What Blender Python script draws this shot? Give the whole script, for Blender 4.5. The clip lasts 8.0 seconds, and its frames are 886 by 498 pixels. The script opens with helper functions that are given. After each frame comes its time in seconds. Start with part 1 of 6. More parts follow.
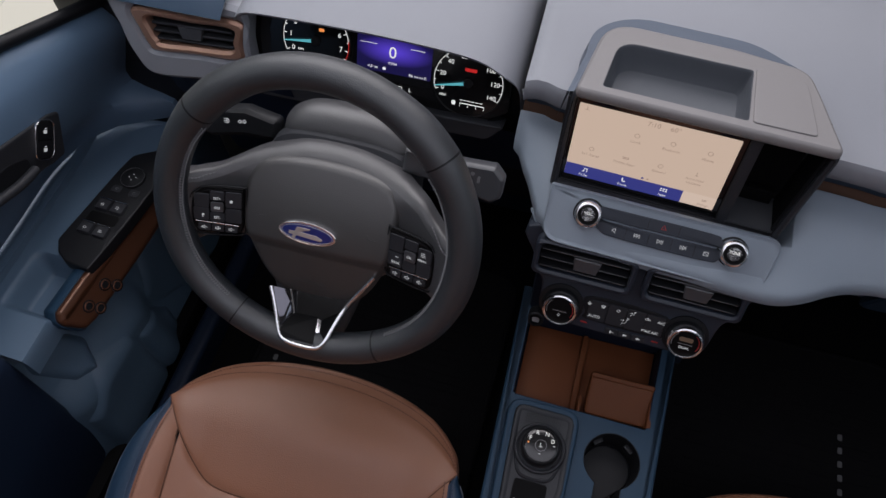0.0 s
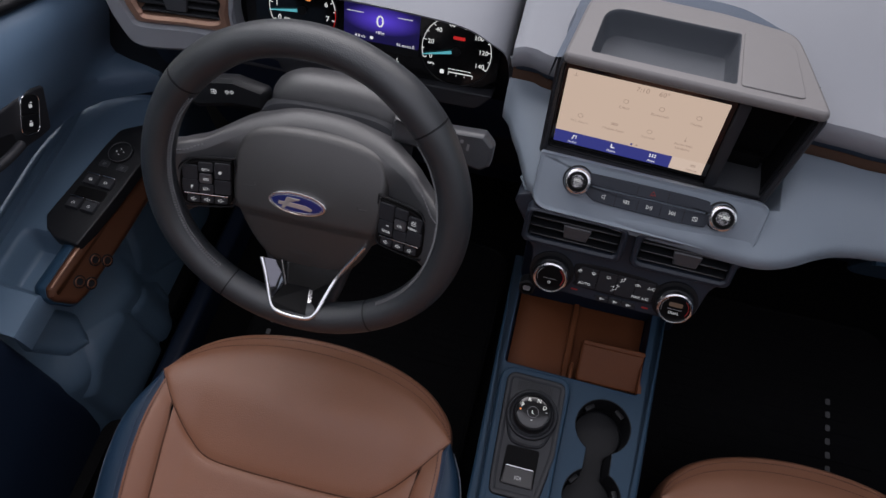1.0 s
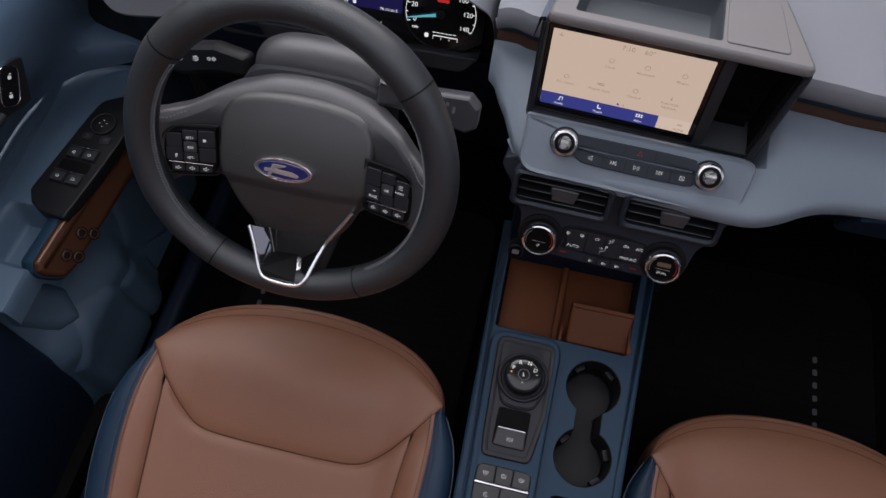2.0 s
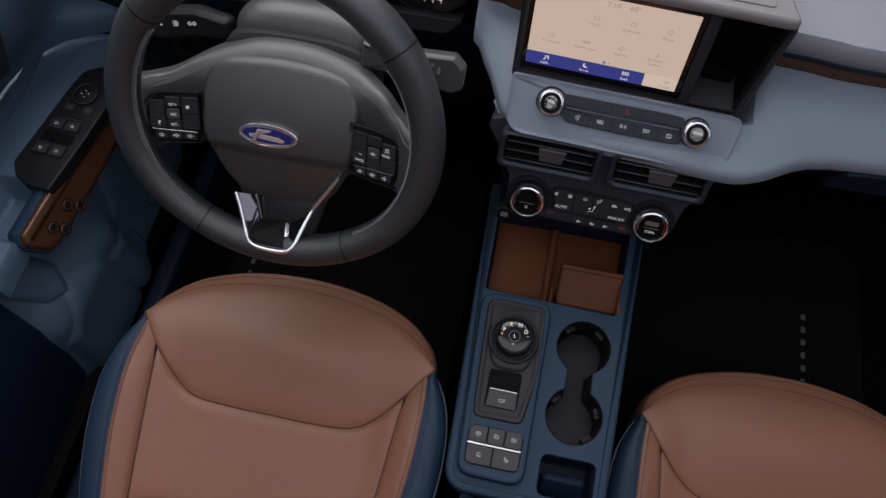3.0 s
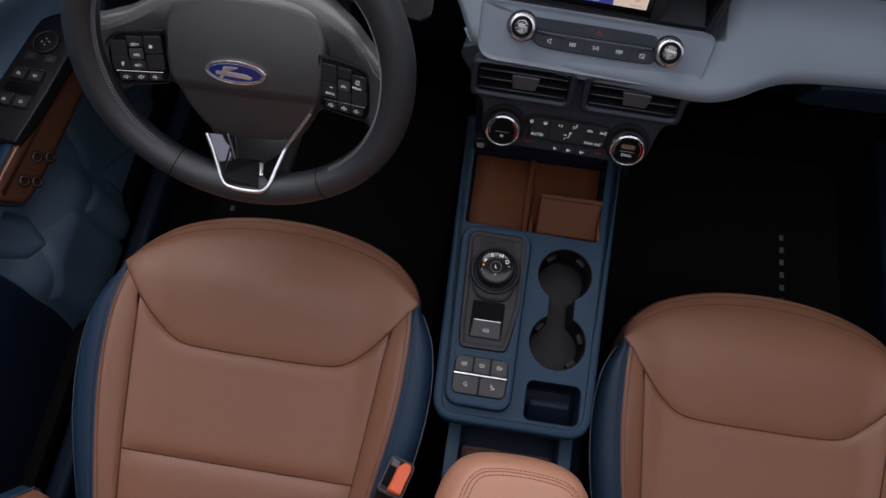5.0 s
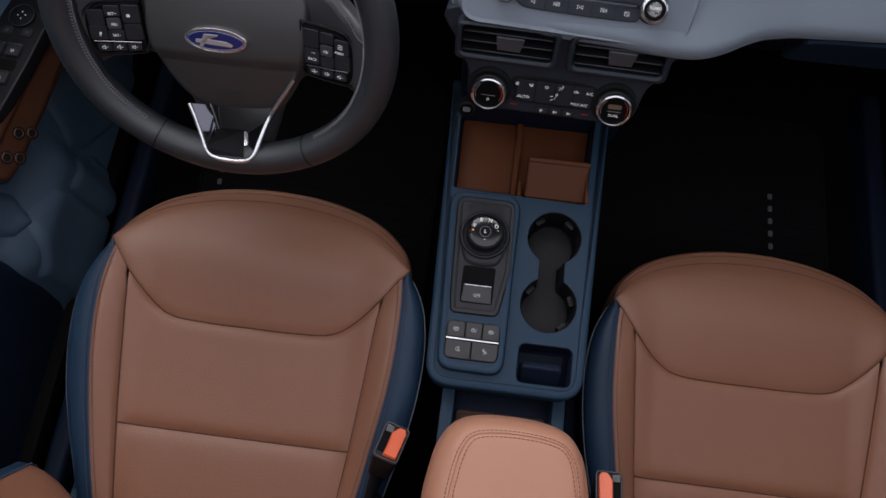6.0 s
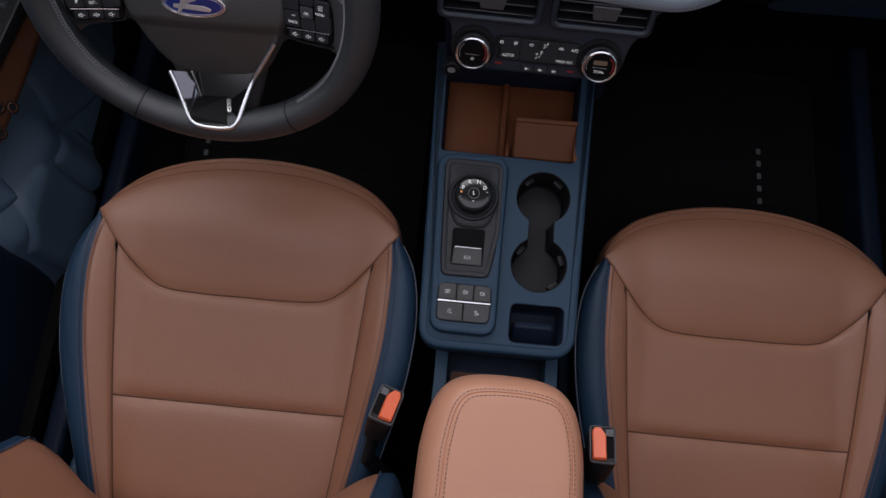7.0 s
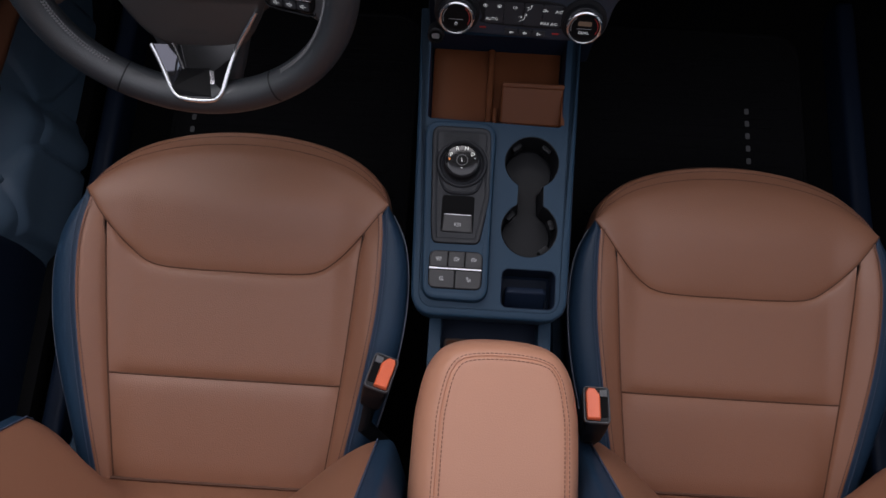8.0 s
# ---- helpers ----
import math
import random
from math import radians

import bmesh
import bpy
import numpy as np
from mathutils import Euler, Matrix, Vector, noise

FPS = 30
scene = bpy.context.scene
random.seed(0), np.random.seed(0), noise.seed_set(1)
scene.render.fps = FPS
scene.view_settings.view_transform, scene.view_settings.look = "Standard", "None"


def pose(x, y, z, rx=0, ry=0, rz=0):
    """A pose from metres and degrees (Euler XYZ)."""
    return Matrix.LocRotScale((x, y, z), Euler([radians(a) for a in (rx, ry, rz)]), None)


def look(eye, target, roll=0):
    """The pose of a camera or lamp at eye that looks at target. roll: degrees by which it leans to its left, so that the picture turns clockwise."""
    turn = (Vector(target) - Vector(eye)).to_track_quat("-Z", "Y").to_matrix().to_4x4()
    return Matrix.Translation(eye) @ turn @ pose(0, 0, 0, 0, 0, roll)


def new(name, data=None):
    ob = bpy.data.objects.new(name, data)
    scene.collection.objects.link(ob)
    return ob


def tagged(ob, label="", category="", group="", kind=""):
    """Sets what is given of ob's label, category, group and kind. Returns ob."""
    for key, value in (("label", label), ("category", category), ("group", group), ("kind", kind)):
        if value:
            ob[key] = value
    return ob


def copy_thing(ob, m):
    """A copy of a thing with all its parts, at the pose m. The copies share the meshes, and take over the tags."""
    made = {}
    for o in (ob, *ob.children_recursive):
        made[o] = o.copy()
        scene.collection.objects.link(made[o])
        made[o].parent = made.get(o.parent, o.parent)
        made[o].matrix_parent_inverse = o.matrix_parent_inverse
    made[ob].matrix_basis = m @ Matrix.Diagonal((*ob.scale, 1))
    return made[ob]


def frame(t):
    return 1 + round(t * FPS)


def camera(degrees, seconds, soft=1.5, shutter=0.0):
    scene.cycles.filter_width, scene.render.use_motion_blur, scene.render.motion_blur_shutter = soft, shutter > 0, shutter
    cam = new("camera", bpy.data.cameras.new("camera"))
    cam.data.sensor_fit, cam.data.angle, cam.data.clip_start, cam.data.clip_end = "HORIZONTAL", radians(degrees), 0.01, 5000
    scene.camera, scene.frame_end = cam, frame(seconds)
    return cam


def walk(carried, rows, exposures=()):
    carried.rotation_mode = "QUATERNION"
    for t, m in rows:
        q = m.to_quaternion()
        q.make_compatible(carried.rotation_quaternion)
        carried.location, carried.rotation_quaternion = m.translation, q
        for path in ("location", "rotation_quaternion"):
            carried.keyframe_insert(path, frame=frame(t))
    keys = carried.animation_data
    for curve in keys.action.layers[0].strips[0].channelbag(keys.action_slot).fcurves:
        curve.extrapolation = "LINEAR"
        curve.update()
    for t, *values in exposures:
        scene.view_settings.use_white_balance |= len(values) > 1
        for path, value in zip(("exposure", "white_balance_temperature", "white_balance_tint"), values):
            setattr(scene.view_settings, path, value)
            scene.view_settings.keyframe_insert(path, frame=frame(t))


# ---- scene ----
cam = camera(61.09, 8.0)
# seconds, eye (x, y, z), tilt from straight down, turn
PATH = [
    (0.0, -0.0963, -0.2319, 1.3836, 31.57, 15.94, -0.43),
    (0.5, -0.0948, -0.2369, 1.3817, 30.68, 15.33, -0.23),
    (1.0, -0.0925, -0.2408, 1.3797, 29.84, 14.71, -0.16),
    (2.5, -0.0854, -0.2519, 1.3724, 26.60, 12.48, 0.04),
    (3.0, -0.0824, -0.2555, 1.3702, 25.52, 11.83, 0.03),
    (3.5, -0.0796, -0.2592, 1.3675, 24.53, 11.24, 0.01),
    (4.0, -0.0768, -0.2627, 1.3649, 23.52, 10.63, -0.06),
    (4.5, -0.0743, -0.2660, 1.3637, 22.44, 9.80, -0.09),
    (6.0, -0.0679, -0.2751, 1.3586, 19.25, 7.13, 0.11),
    (6.5, -0.0651, -0.2783, 1.3567, 17.95, 6.16, 0.10),
    (7.0, -0.0622, -0.2825, 1.3555, 16.89, 5.43, 0.00),
    (7.5, -0.0592, -0.2872, 1.3543, 15.89, 4.68, -0.12),
    (8.0, -0.0568, -0.2919, 1.3540, 14.97, 3.74, -0.16),
]
walk(cam, [(t, pose(x, y, z, 0, 0, turn) @ pose(0, 0, 0, tilt) @ pose(0, 0, 0, 0, 0, roll)) for t, x, y, z, tilt, turn, roll in PATH])

# ---- light: bright white studio outside the windscreen, plus added fill panels above and beside ----
world = bpy.data.worlds.new("studio")
scene.world = world
world.use_nodes = True
bg = world.node_tree.nodes["Background"]
bg.inputs["Color"].default_value = (0.86, 0.87, 1.0, 1)
bg.inputs["Strength"].default_value = 0.09


def area(name, m, sx, sy, watts, colour):
    d = bpy.data.lights.new(name, "AREA")
    d.shape, d.size, d.size_y, d.energy, d.color = "RECTANGLE", sx, sy, watts, colour
    ob = new(name, d)
    ob.matrix_world = m
    return ob


area("windscreen_softbox", look((-0.45, 1.25, 2.05), (-0.20, 0.2, 0.5)), 2.2, 1.4, 30.5, (1.0, 0.955, 1.00))
# unseen overhead panel, added to light seats and wheel from above
area("overhead_fill_light", look((-0.03, -0.26, 1.60), (-0.03, -0.26, 0.4)), 1.76, 1.04, 5.9, (0.95, 0.94, 1.07))
# unseen side panels, added to brighten the driver's door and wheel
area("driver_side_fill", look((-1.20, 0.45, 1.75), (-0.72, 0.2, 0.7)), 1.5, 0.9, 5.4, (0.90, 0.94, 1.0))
area("passenger_side_fill", look((1.8, 0.05, 1.45), (-0.4, 0.15, 0.5)), 1.3, 0.6, 2.8, (0.76, 0.87, 1.0))
scene.view_settings.exposure = 0.0

from mathutils.geometry import tessellate_polygon

# ---- materials ----


def mat(name, colour, rough=0.5, metal=0.0, grain=0.0, grain_scale=900.0, mottle=0.12, mottle_scale=9.0, coat=0.0, spec=0.5, emit=0.0, cells=False):
    m = bpy.data.materials.new(name)
    m.use_nodes = True
    nt = m.node_tree
    b = nt.nodes["Principled BSDF"]
    b.inputs["Roughness"].default_value = rough
    b.inputs["Metallic"].default_value = metal
    b.inputs["Specular IOR Level"].default_value = spec
    b.inputs["Coat Weight"].default_value = coat
    b.inputs["Coat Roughness"].default_value = 0.12
    c = (*colour, 1)
    b.inputs["Base Color"].default_value = c
    if emit:
        b.inputs["Emission Color"].default_value = c
        b.inputs["Emission Strength"].default_value = emit
        b.inputs["Base Color"].default_value = (0.01, 0.01, 0.01, 1)
        return m
    co = nt.nodes.new("ShaderNodeTexCoord")
    if mottle:
        n = nt.nodes.new("ShaderNodeTexNoise")
        n.inputs["Scale"].default_value = mottle_scale
        n.inputs["Detail"].default_value = 5
        mix = nt.nodes.new("ShaderNodeMix")
        mix.data_type = "RGBA"
        mix.inputs["A"].default_value = tuple(v * (1 - mottle) for v in colour) + (1,)
        mix.inputs["B"].default_value = tuple(min(1, v * (1 + mottle)) for v in colour) + (1,)
        nt.links.new(co.outputs["Object"], n.inputs["Vector"])
        nt.links.new(n.outputs["Fac"], mix.inputs["Factor"])
        nt.links.new(mix.outputs["Result"], b.inputs["Base Color"])
        ramp = nt.nodes.new("ShaderNodeMapRange")
        ramp.inputs["To Min"].default_value = max(0.02, rough - 0.07)
        ramp.inputs["To Max"].default_value = min(1, rough + 0.07)
        nt.links.new(n.outputs["Fac"], ramp.inputs["Value"])
        nt.links.new(ramp.outputs["Result"], b.inputs["Roughness"])
    if grain:
        if cells:
            g = nt.nodes.new("ShaderNodeTexVoronoi")
            g.inputs["Scale"].default_value = grain_scale
            out = g.outputs["Distance"]
        else:
            g = nt.nodes.new("ShaderNodeTexNoise")
            g.inputs["Scale"].default_value = grain_scale
            g.inputs["Detail"].default_value = 3
            out = g.outputs["Fac"]
        nt.links.new(co.outputs["Object"], g.inputs["Vector"])
        bump = nt.nodes.new("ShaderNodeBump")
        bump.inputs["Strength"].default_value = grain
        bump.inputs["Distance"].default_value = 0.0006
        nt.links.new(out, bump.inputs["Height"])
        nt.links.new(bump.outputs["Normal"], b.inputs["Normal"])
    return m


TAN = mat("tan_leatherette", (0.284, 0.127, 0.074), 0.42, spec=0.6, grain=0.35, grain_scale=700, mottle=0.07, cells=True)
TAN_SEAM = mat("tan_seam", (0.105, 0.042, 0.022), 0.7, mottle=0)
# pinker vinyl, made far lighter than the seats to carry its sheen
SHEEN_TAN = mat("sheen_lightened_vinyl", (0.56, 0.272, 0.172), 0.36, grain=0.3, grain_scale=700, mottle=0.05, cells=True)
# door trim navy, raised in base colour to stand for its sheen
TRIM_NAVY = mat("navy_trim_with_sheen", (0.102, 0.168, 0.255), 0.52, grain=0.3, grain_scale=1000, mottle=0.06, spec=0.5)
TRIM_NAVY.node_tree.nodes["Principled BSDF"].inputs["Coat Roughness"].default_value = 0.38
THREAD = mat("thread", (0.135, 0.066, 0.050), 0.8, mottle=0)
THREAD_TAN = mat("tan_thread", (0.235, 0.105, 0.066), 0.8, mottle=0)
EMBOSS = mat("embossed_vinyl", (0.062, 0.062, 0.064), 0.5, mottle=0)
PIPING = mat("grey_blue_piping", (0.10, 0.115, 0.15), 0.5, mottle=0)
THREAD_NAVY = mat("navy_thread", (0.05, 0.07, 0.12), 0.8, mottle=0)
NAVY = mat("navy_leatherette", (0.0165, 0.0400, 0.076), 0.45, spec=0.35, grain=0.3, grain_scale=700, mottle=0.08, cells=True)
NAVY_PLASTIC = mat("navy_plastic", (0.0180, 0.0470, 0.084), 0.52, spec=0.3, grain=0.35, grain_scale=1100, mottle=0.06)
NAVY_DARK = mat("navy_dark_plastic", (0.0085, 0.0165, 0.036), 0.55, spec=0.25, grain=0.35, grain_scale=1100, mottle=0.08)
STEEL_BLUE = mat("blue_grey_plastic", (0.088, 0.142, 0.206), 0.48, coat=0.12, grain=0.4, grain_scale=1100, mottle=0.06)
LIGHT = mat("light_grey_plastic", (0.265, 0.278, 0.308), 0.5, grain=0.5, grain_scale=1000, mottle=0.04)
PANEL = mat("blue_grey_panel", (0.228, 0.272, 0.322), 0.5, grain=0.5, grain_scale=1000, mottle=0.04)
LIGHT_WARM = mat("warm_grey_plastic", (0.222, 0.212, 0.212), 0.5, grain=0.5, grain_scale=1000, mottle=0.04)
# tray grey, set darker than the frame to hold the hollow's shade
DISH = mat("shaded_dish_plastic", (0.088, 0.097, 0.112), 0.5, grain=0.4, grain_scale=1000, mottle=0.05)
SLATE = mat("slate_plastic", (0.019, 0.0255, 0.039), 0.5, grain=0.4, grain_scale=1000, mottle=0.05)
SLAT = mat("vent_slat_plastic", (0.0065, 0.0072, 0.0090), 0.4, mottle=0.05)
CHARCOAL = mat("charcoal_plastic", (0.024, 0.026, 0.031), 0.5, spec=0.35, grain=0.4, grain_scale=1000, mottle=0.08)
GREY_TRIM = mat("grey_trim", (0.050, 0.053, 0.060), 0.42, spec=0.8, grain=0.3, grain_scale=1000, mottle=0.05)
BLACK = mat("black_plastic", (0.0085, 0.0093, 0.0115), 0.5, spec=0.3, grain=0.2, mottle=0.1)
# near-black for gaps and joints, and for shade painted inside hollows
DEEP_BLACK = mat("gap_and_shade_black", (0.0035, 0.0035, 0.004), 0.7, mottle=0.1, spec=0.12)
FACE = mat("dial_black", (0.005, 0.005, 0.0055), 0.45, mottle=0, spec=0.12)
BUTTON = mat("button_plastic", (0.040, 0.0395, 0.041), 0.45, grain=0.3, grain_scale=1000, mottle=0.05)
GLOSS = mat("gloss_black", (0.008, 0.008, 0.009), 0.12, mottle=0, coat=0.6)
SPOKE = mat("charcoal_casing", (0.048, 0.0485, 0.052), 0.42, spec=0.9, grain=0.4, grain_scale=1000, mottle=0.06)
RIM = mat("black_leather", (0.021, 0.0245, 0.029), 0.42, spec=1.0, grain=0.45, grain_scale=900, mottle=0.08, cells=True)
PAD = mat("airbag_vinyl", (0.036, 0.0348, 0.035), 0.43, grain=0.4, grain_scale=1000, mottle=0.05, spec=1.0)
PAD.node_tree.nodes["Principled BSDF"].inputs["Coat Roughness"].default_value = 0.30
# chrome darkened in colour to imitate a dark reflection
MIRROR_DARK = mat("dark_reflection_chrome", (0.15, 0.15, 0.17), 0.08, 1.0, mottle=0)
CHROME = mat("satin_chrome", (0.86, 0.86, 0.87), 0.2, 1.0, mottle=0)
COPPER = mat("copper_paint", (0.46, 0.27, 0.195), 0.36, 0.6, mottle=0.08, grain=0.15)
BRONZE = mat("dark_bronze_paint", (0.112, 0.047, 0.026), 0.30, 0.45, mottle=0.08, grain=0.1)
# dash grey-blue with the collar valley's shading put into the colour
COLLAR = mat("shaded_grey_blue", (0.092, 0.116, 0.156), 0.5, grain=0.4, grain_scale=1000, mottle=0.05)
# no lamp: emission stands for light on the floor outside
FLOOR_GLOW = mat("glowing_pale_floor", (0.80, 0.76, 0.68), emit=0.85)
BROWN = mat("brown_rubber", (0.142, 0.046, 0.017), 0.45, spec=0.2, grain=0.3, mottle=0.08)
BROWN_STRIP = mat("brown_trim", (0.088, 0.046, 0.029), 0.45, mottle=0.1)
CARPET = mat("black_carpet", (0.004, 0.004, 0.0045), 0.95, spec=0.1, grain=1.0, grain_scale=500, mottle=0.3, mottle_scale=40)
MAT_RUBBER = mat("mat_pile", (0.0098, 0.0096, 0.0108), 0.9, spec=0.1, grain=1.0, grain_scale=350, mottle=0.25, mottle_scale=60)
HEADLINER = mat("headliner_cloth", (0.16, 0.16, 0.17), 0.95, grain=0.4, mottle=0.05)
ORANGE = mat("orange_plastic", (0.90, 0.17, 0.07), 0.4, mottle=0.04)
MARK = mat("white_print", (0.80, 0.80, 0.80), 0.6, mottle=0)
WOVEN = mat("woven_thread", (0.15, 0.15, 0.155), 0.8, mottle=0.2, mottle_scale=400)
STITCH_GREY = mat("grey_thread", (0.17, 0.17, 0.18), 0.7, mottle=0)
MARK_DIM = mat("dim_print", (0.20, 0.20, 0.21), 0.6, mottle=0)
RED_PRINT = mat("red_print", (0.30, 0.02, 0.02), 0.5, mottle=0)
BLUE_BADGE = mat("badge_blue", (0.010, 0.022, 0.16), 0.15, mottle=0.05, coat=0.6)
BADGE_WHITE = mat("badge_silver", (0.8, 0.8, 0.82), 0.25, 0.7, mottle=0)
EM_CREAM = mat("lit_cream", (0.80, 0.605, 0.485), emit=0.68)
EM_CREAM2 = mat("lit_cream_pale", (0.82, 0.64, 0.53), emit=0.72)
EM_BLUE = mat("lit_blue", (0.030, 0.035, 0.20), emit=1.0)
EM_GREY = mat("lit_grey_ink", (0.36, 0.25, 0.20), emit=0.9)
# icon print with emission added, since plain white print came out dim
EM_ICON = mat("glowing_print", (0.52, 0.53, 0.56), emit=0.75)
EM_WHITE = mat("lit_white", (0.85, 0.85, 0.85), emit=0.9)
EM_VIOLET = mat("lit_violet", (0.045, 0.03, 0.34), emit=1.0)
EM_CYAN = mat("lit_cyan", (0.10, 0.42, 0.50), emit=0.9)
EM_RED = mat("lit_red", (0.55, 0.02, 0.02), emit=0.8)
EM_ORANGE = mat("lit_orange", (0.9, 0.3, 0.08), emit=0.9)


def fade(m, centre, edge):
    """A lit picture that fades from its middle to its edge."""
    nt = m.node_tree
    co, gr, mp, rp = (nt.nodes.new("ShaderNode" + k) for k in ("TexCoord", "TexGradient", "Mapping", "ValToRGB"))
    gr.gradient_type = "SPHERICAL"
    mp.inputs["Location"].default_value = (-0.95, -1.1, -1.1)
    mp.inputs["Scale"].default_value = (1.9, 2.2, 2.2)
    rp.color_ramp.elements[0].color, rp.color_ramp.elements[1].color = (*edge, 1), (*centre, 1)
    nt.links.new(co.outputs["Generated"], mp.inputs["Vector"])
    nt.links.new(mp.outputs["Vector"], gr.inputs["Vector"])
    nt.links.new(gr.outputs["Fac"], rp.inputs["Fac"])
    nt.links.new(rp.outputs["Color"], nt.nodes["Principled BSDF"].inputs["Emission Color"])


fade(EM_VIOLET, (0.095, 0.050, 0.62), (0.006, 0.004, 0.050))

# ---- mesh tools ----


def thing(name, loc, label="", category="", group="", kind=""):
    ob = new(name)
    ob.location = loc
    ob.empty_display_size = 0.02
    return tagged(ob, label, category, group, kind)


def root_of(ob):
    p = Vector((0, 0, 0))
    while ob:
        p += ob.location
        ob = ob.parent
    return p


def part(name, bm, material, parent=None, label="", smooth=True):
    """One mesh object, its vertices given in the world, under a thing or a part."""
    bmesh.ops.remove_doubles(bm, verts=bm.verts, dist=1e-6)
    bmesh.ops.recalc_face_normals(bm, faces=bm.faces)
    if parent:
        bmesh.ops.translate(bm, verts=bm.verts, vec=-root_of(parent))
    for f in bm.faces:
        f.smooth = smooth
    me = bpy.data.meshes.new(name)
    if smooth:
        for e in bm.edges:
            if len(e.link_faces) == 2 and e.calc_face_angle(0) > 0.65:
                e.smooth = False
    bm.to_mesh(me)
    bm.free()
    me.materials.append(material)
    ob = new(name, me)
    ob.parent = parent
    return tagged(ob, label)


def basis(o, xa, ya):
    """A plane's frame: origin, right, up; its third axis points out of the plane."""
    x, y = Vector(xa).normalized(), Vector(ya).normalized()
    z = x.cross(y).normalized()
    y = z.cross(x)
    return Matrix(((x.x, y.x, z.x, o[0]), (x.y, y.y, z.y, o[1]), (x.z, y.z, z.z, o[2]), (0, 0, 0, 1)))


def tilted(o, up_deg, turn=0.0):
    """A face that looks rearwards and up by up_deg."""
    a = radians(up_deg)
    r = Matrix.Rotation(radians(turn), 3, "Z")
    return basis(o, r @ Vector((1, 0, 0)), r @ Vector((0, math.sin(a), math.cos(a))))


def rrect(w, h, r, n=6, cx=0.0, cy=0.0):
    r = min(r, w / 2 - 1e-5, h / 2 - 1e-5)
    out = []
    for k, (sx, sy) in enumerate(((1, 1), (-1, 1), (-1, -1), (1, -1))):
        for i in range(n + 1):
            a = math.pi / 2 * (k + i / n)
            out.append((cx + sx * (w / 2 - r) + r * math.cos(a), cy + sy * (h / 2 - r) + r * math.sin(a)))
    return out


def roundpoly(pts, radii, n=5):
    """A polygon (anticlockwise) with rounded corners."""
    out, m = [], len(pts)
    for i in range(m):
        a, b, c = Vector(pts[i - 1]), Vector(pts[i]), Vector(pts[(i + 1) % m])
        r = radii[i] if isinstance(radii, (list, tuple)) else radii
        u, v = (a - b).normalized(), (c - b).normalized()
        half = u.angle(v) / 2
        d = min(r / math.tan(half), (a - b).length * 0.49, (c - b).length * 0.49)
        p, q = b + u * d, b + v * d
        for k in range(n + 1):
            t = k / n
            out.append(tuple((1 - t) ** 2 * p + 2 * t * (1 - t) * b + t * t * q))
    return out


def disc(r, n=40, cx=0.0, cy=0.0, ry=None):
    return [(cx + r * math.cos(2 * math.pi * i / n), cy + (ry or r) * math.sin(2 * math.pi * i / n)) for i in range(n)]


def spline(pts, n=8, closed=True):
    """A smooth line through a few control points (any dimension)."""
    P = [Vector(p) for p in pts]
    out, m = [], len(P)
    for i in range(m if closed else m - 1):
        if closed:
            a, b, c, d = P[i - 1], P[i], P[(i + 1) % m], P[(i + 2) % m]
        else:
            a, b, c, d = P[max(i - 1, 0)], P[i], P[i + 1], P[min(i + 2, m - 1)]
        for k in range(n):
            t = k / n
            out.append(0.5 * (2 * b + (c - a) * t + (2 * a - 5 * b + 4 * c - d) * t * t + (3 * b - a - 3 * c + d) * t ** 3))
    if not closed:
        out.append(P[-1])
    return [tuple(v) for v in out]


def inset(loop, d):
    """The loop (anticlockwise) moved inwards by d."""
    n, out = len(loop), []
    for i in range(n):
        a, b, c = Vector(loop[i - 1]), Vector(loop[i]), Vector(loop[(i + 1) % n])
        e = (c - b).normalized() + (b - a).normalized()
        if e.length < 1e-9:
            e = c - b
        e.normalize()
        out.append((b.x - e.y * d, b.y + e.x * d))
    return out


def ccw(loop):
    s = sum(loop[i - 1][0] * loop[i][1] - loop[i][0] * loop[i - 1][1] for i in range(len(loop)))
    return loop if s > 0 else loop[::-1]


def plate(loop, rings, m, cap0=True, cap1=True, warp=None, bm=None, crisp=True):
    """A solid over an outline: rings of (inset, height) from the back to the front, in the frame m."""
    bm = bm or bmesh.new()
    loop = ccw([tuple(p[:2]) for p in loop])
    rows = []
    for d, z in rings:
        q = inset(loop, d) if d else loop
        row = []
        for x, y in q:
            v = Vector((x, y, z))
            row.append(bm.verts.new(m @ (warp(v) if warp else v)))
        rows.append(row)
    n = len(loop)
    for a, b in zip(rows, rows[1:]):
        for i in range(n):
            bm.faces.new((a[i - 1], a[i], b[i], b[i - 1]))
    for want, row in ((cap0, rows[0]), (cap1, rows[-1])):
        if want and n <= 8:
            bm.faces.new(row)
        elif want:
            c = bm.verts.new(sum((v.co for v in row), Vector()) / n)
            for i in range(n):
                bm.faces.new((row[i - 1], row[i], c))
        if want and row is rows[-1] and crisp:
            for i in range(n):
                bm.edges.get((row[i - 1], row[i])).smooth = False
    return bm


def block(loop, depth, m, edge=0.0015, z0=0.0, warp=None, bm=None):
    """A plate with a rounded front edge."""
    e = edge
    return plate(loop, [(0, z0 - depth), (0, z0 - e), (e * 0.3, z0 - e * 0.3), (e, z0)], m, warp=warp, bm=bm)


def holed(outer, holes, m, z=0.0, bm=None, warp=None):
    """A flat face with holes through it."""
    bm = bm or bmesh.new()
    loops = [[Vector((x, y, z)) for x, y in loop] for loop in (outer, *holes)]
    flat = [v for loop in loops for v in loop]
    vs = [bm.verts.new(m @ (warp(v) if warp else v)) for v in flat]
    for t in tessellate_polygon(loops):
        bm.faces.new([vs[i] for i in t])
    return bm


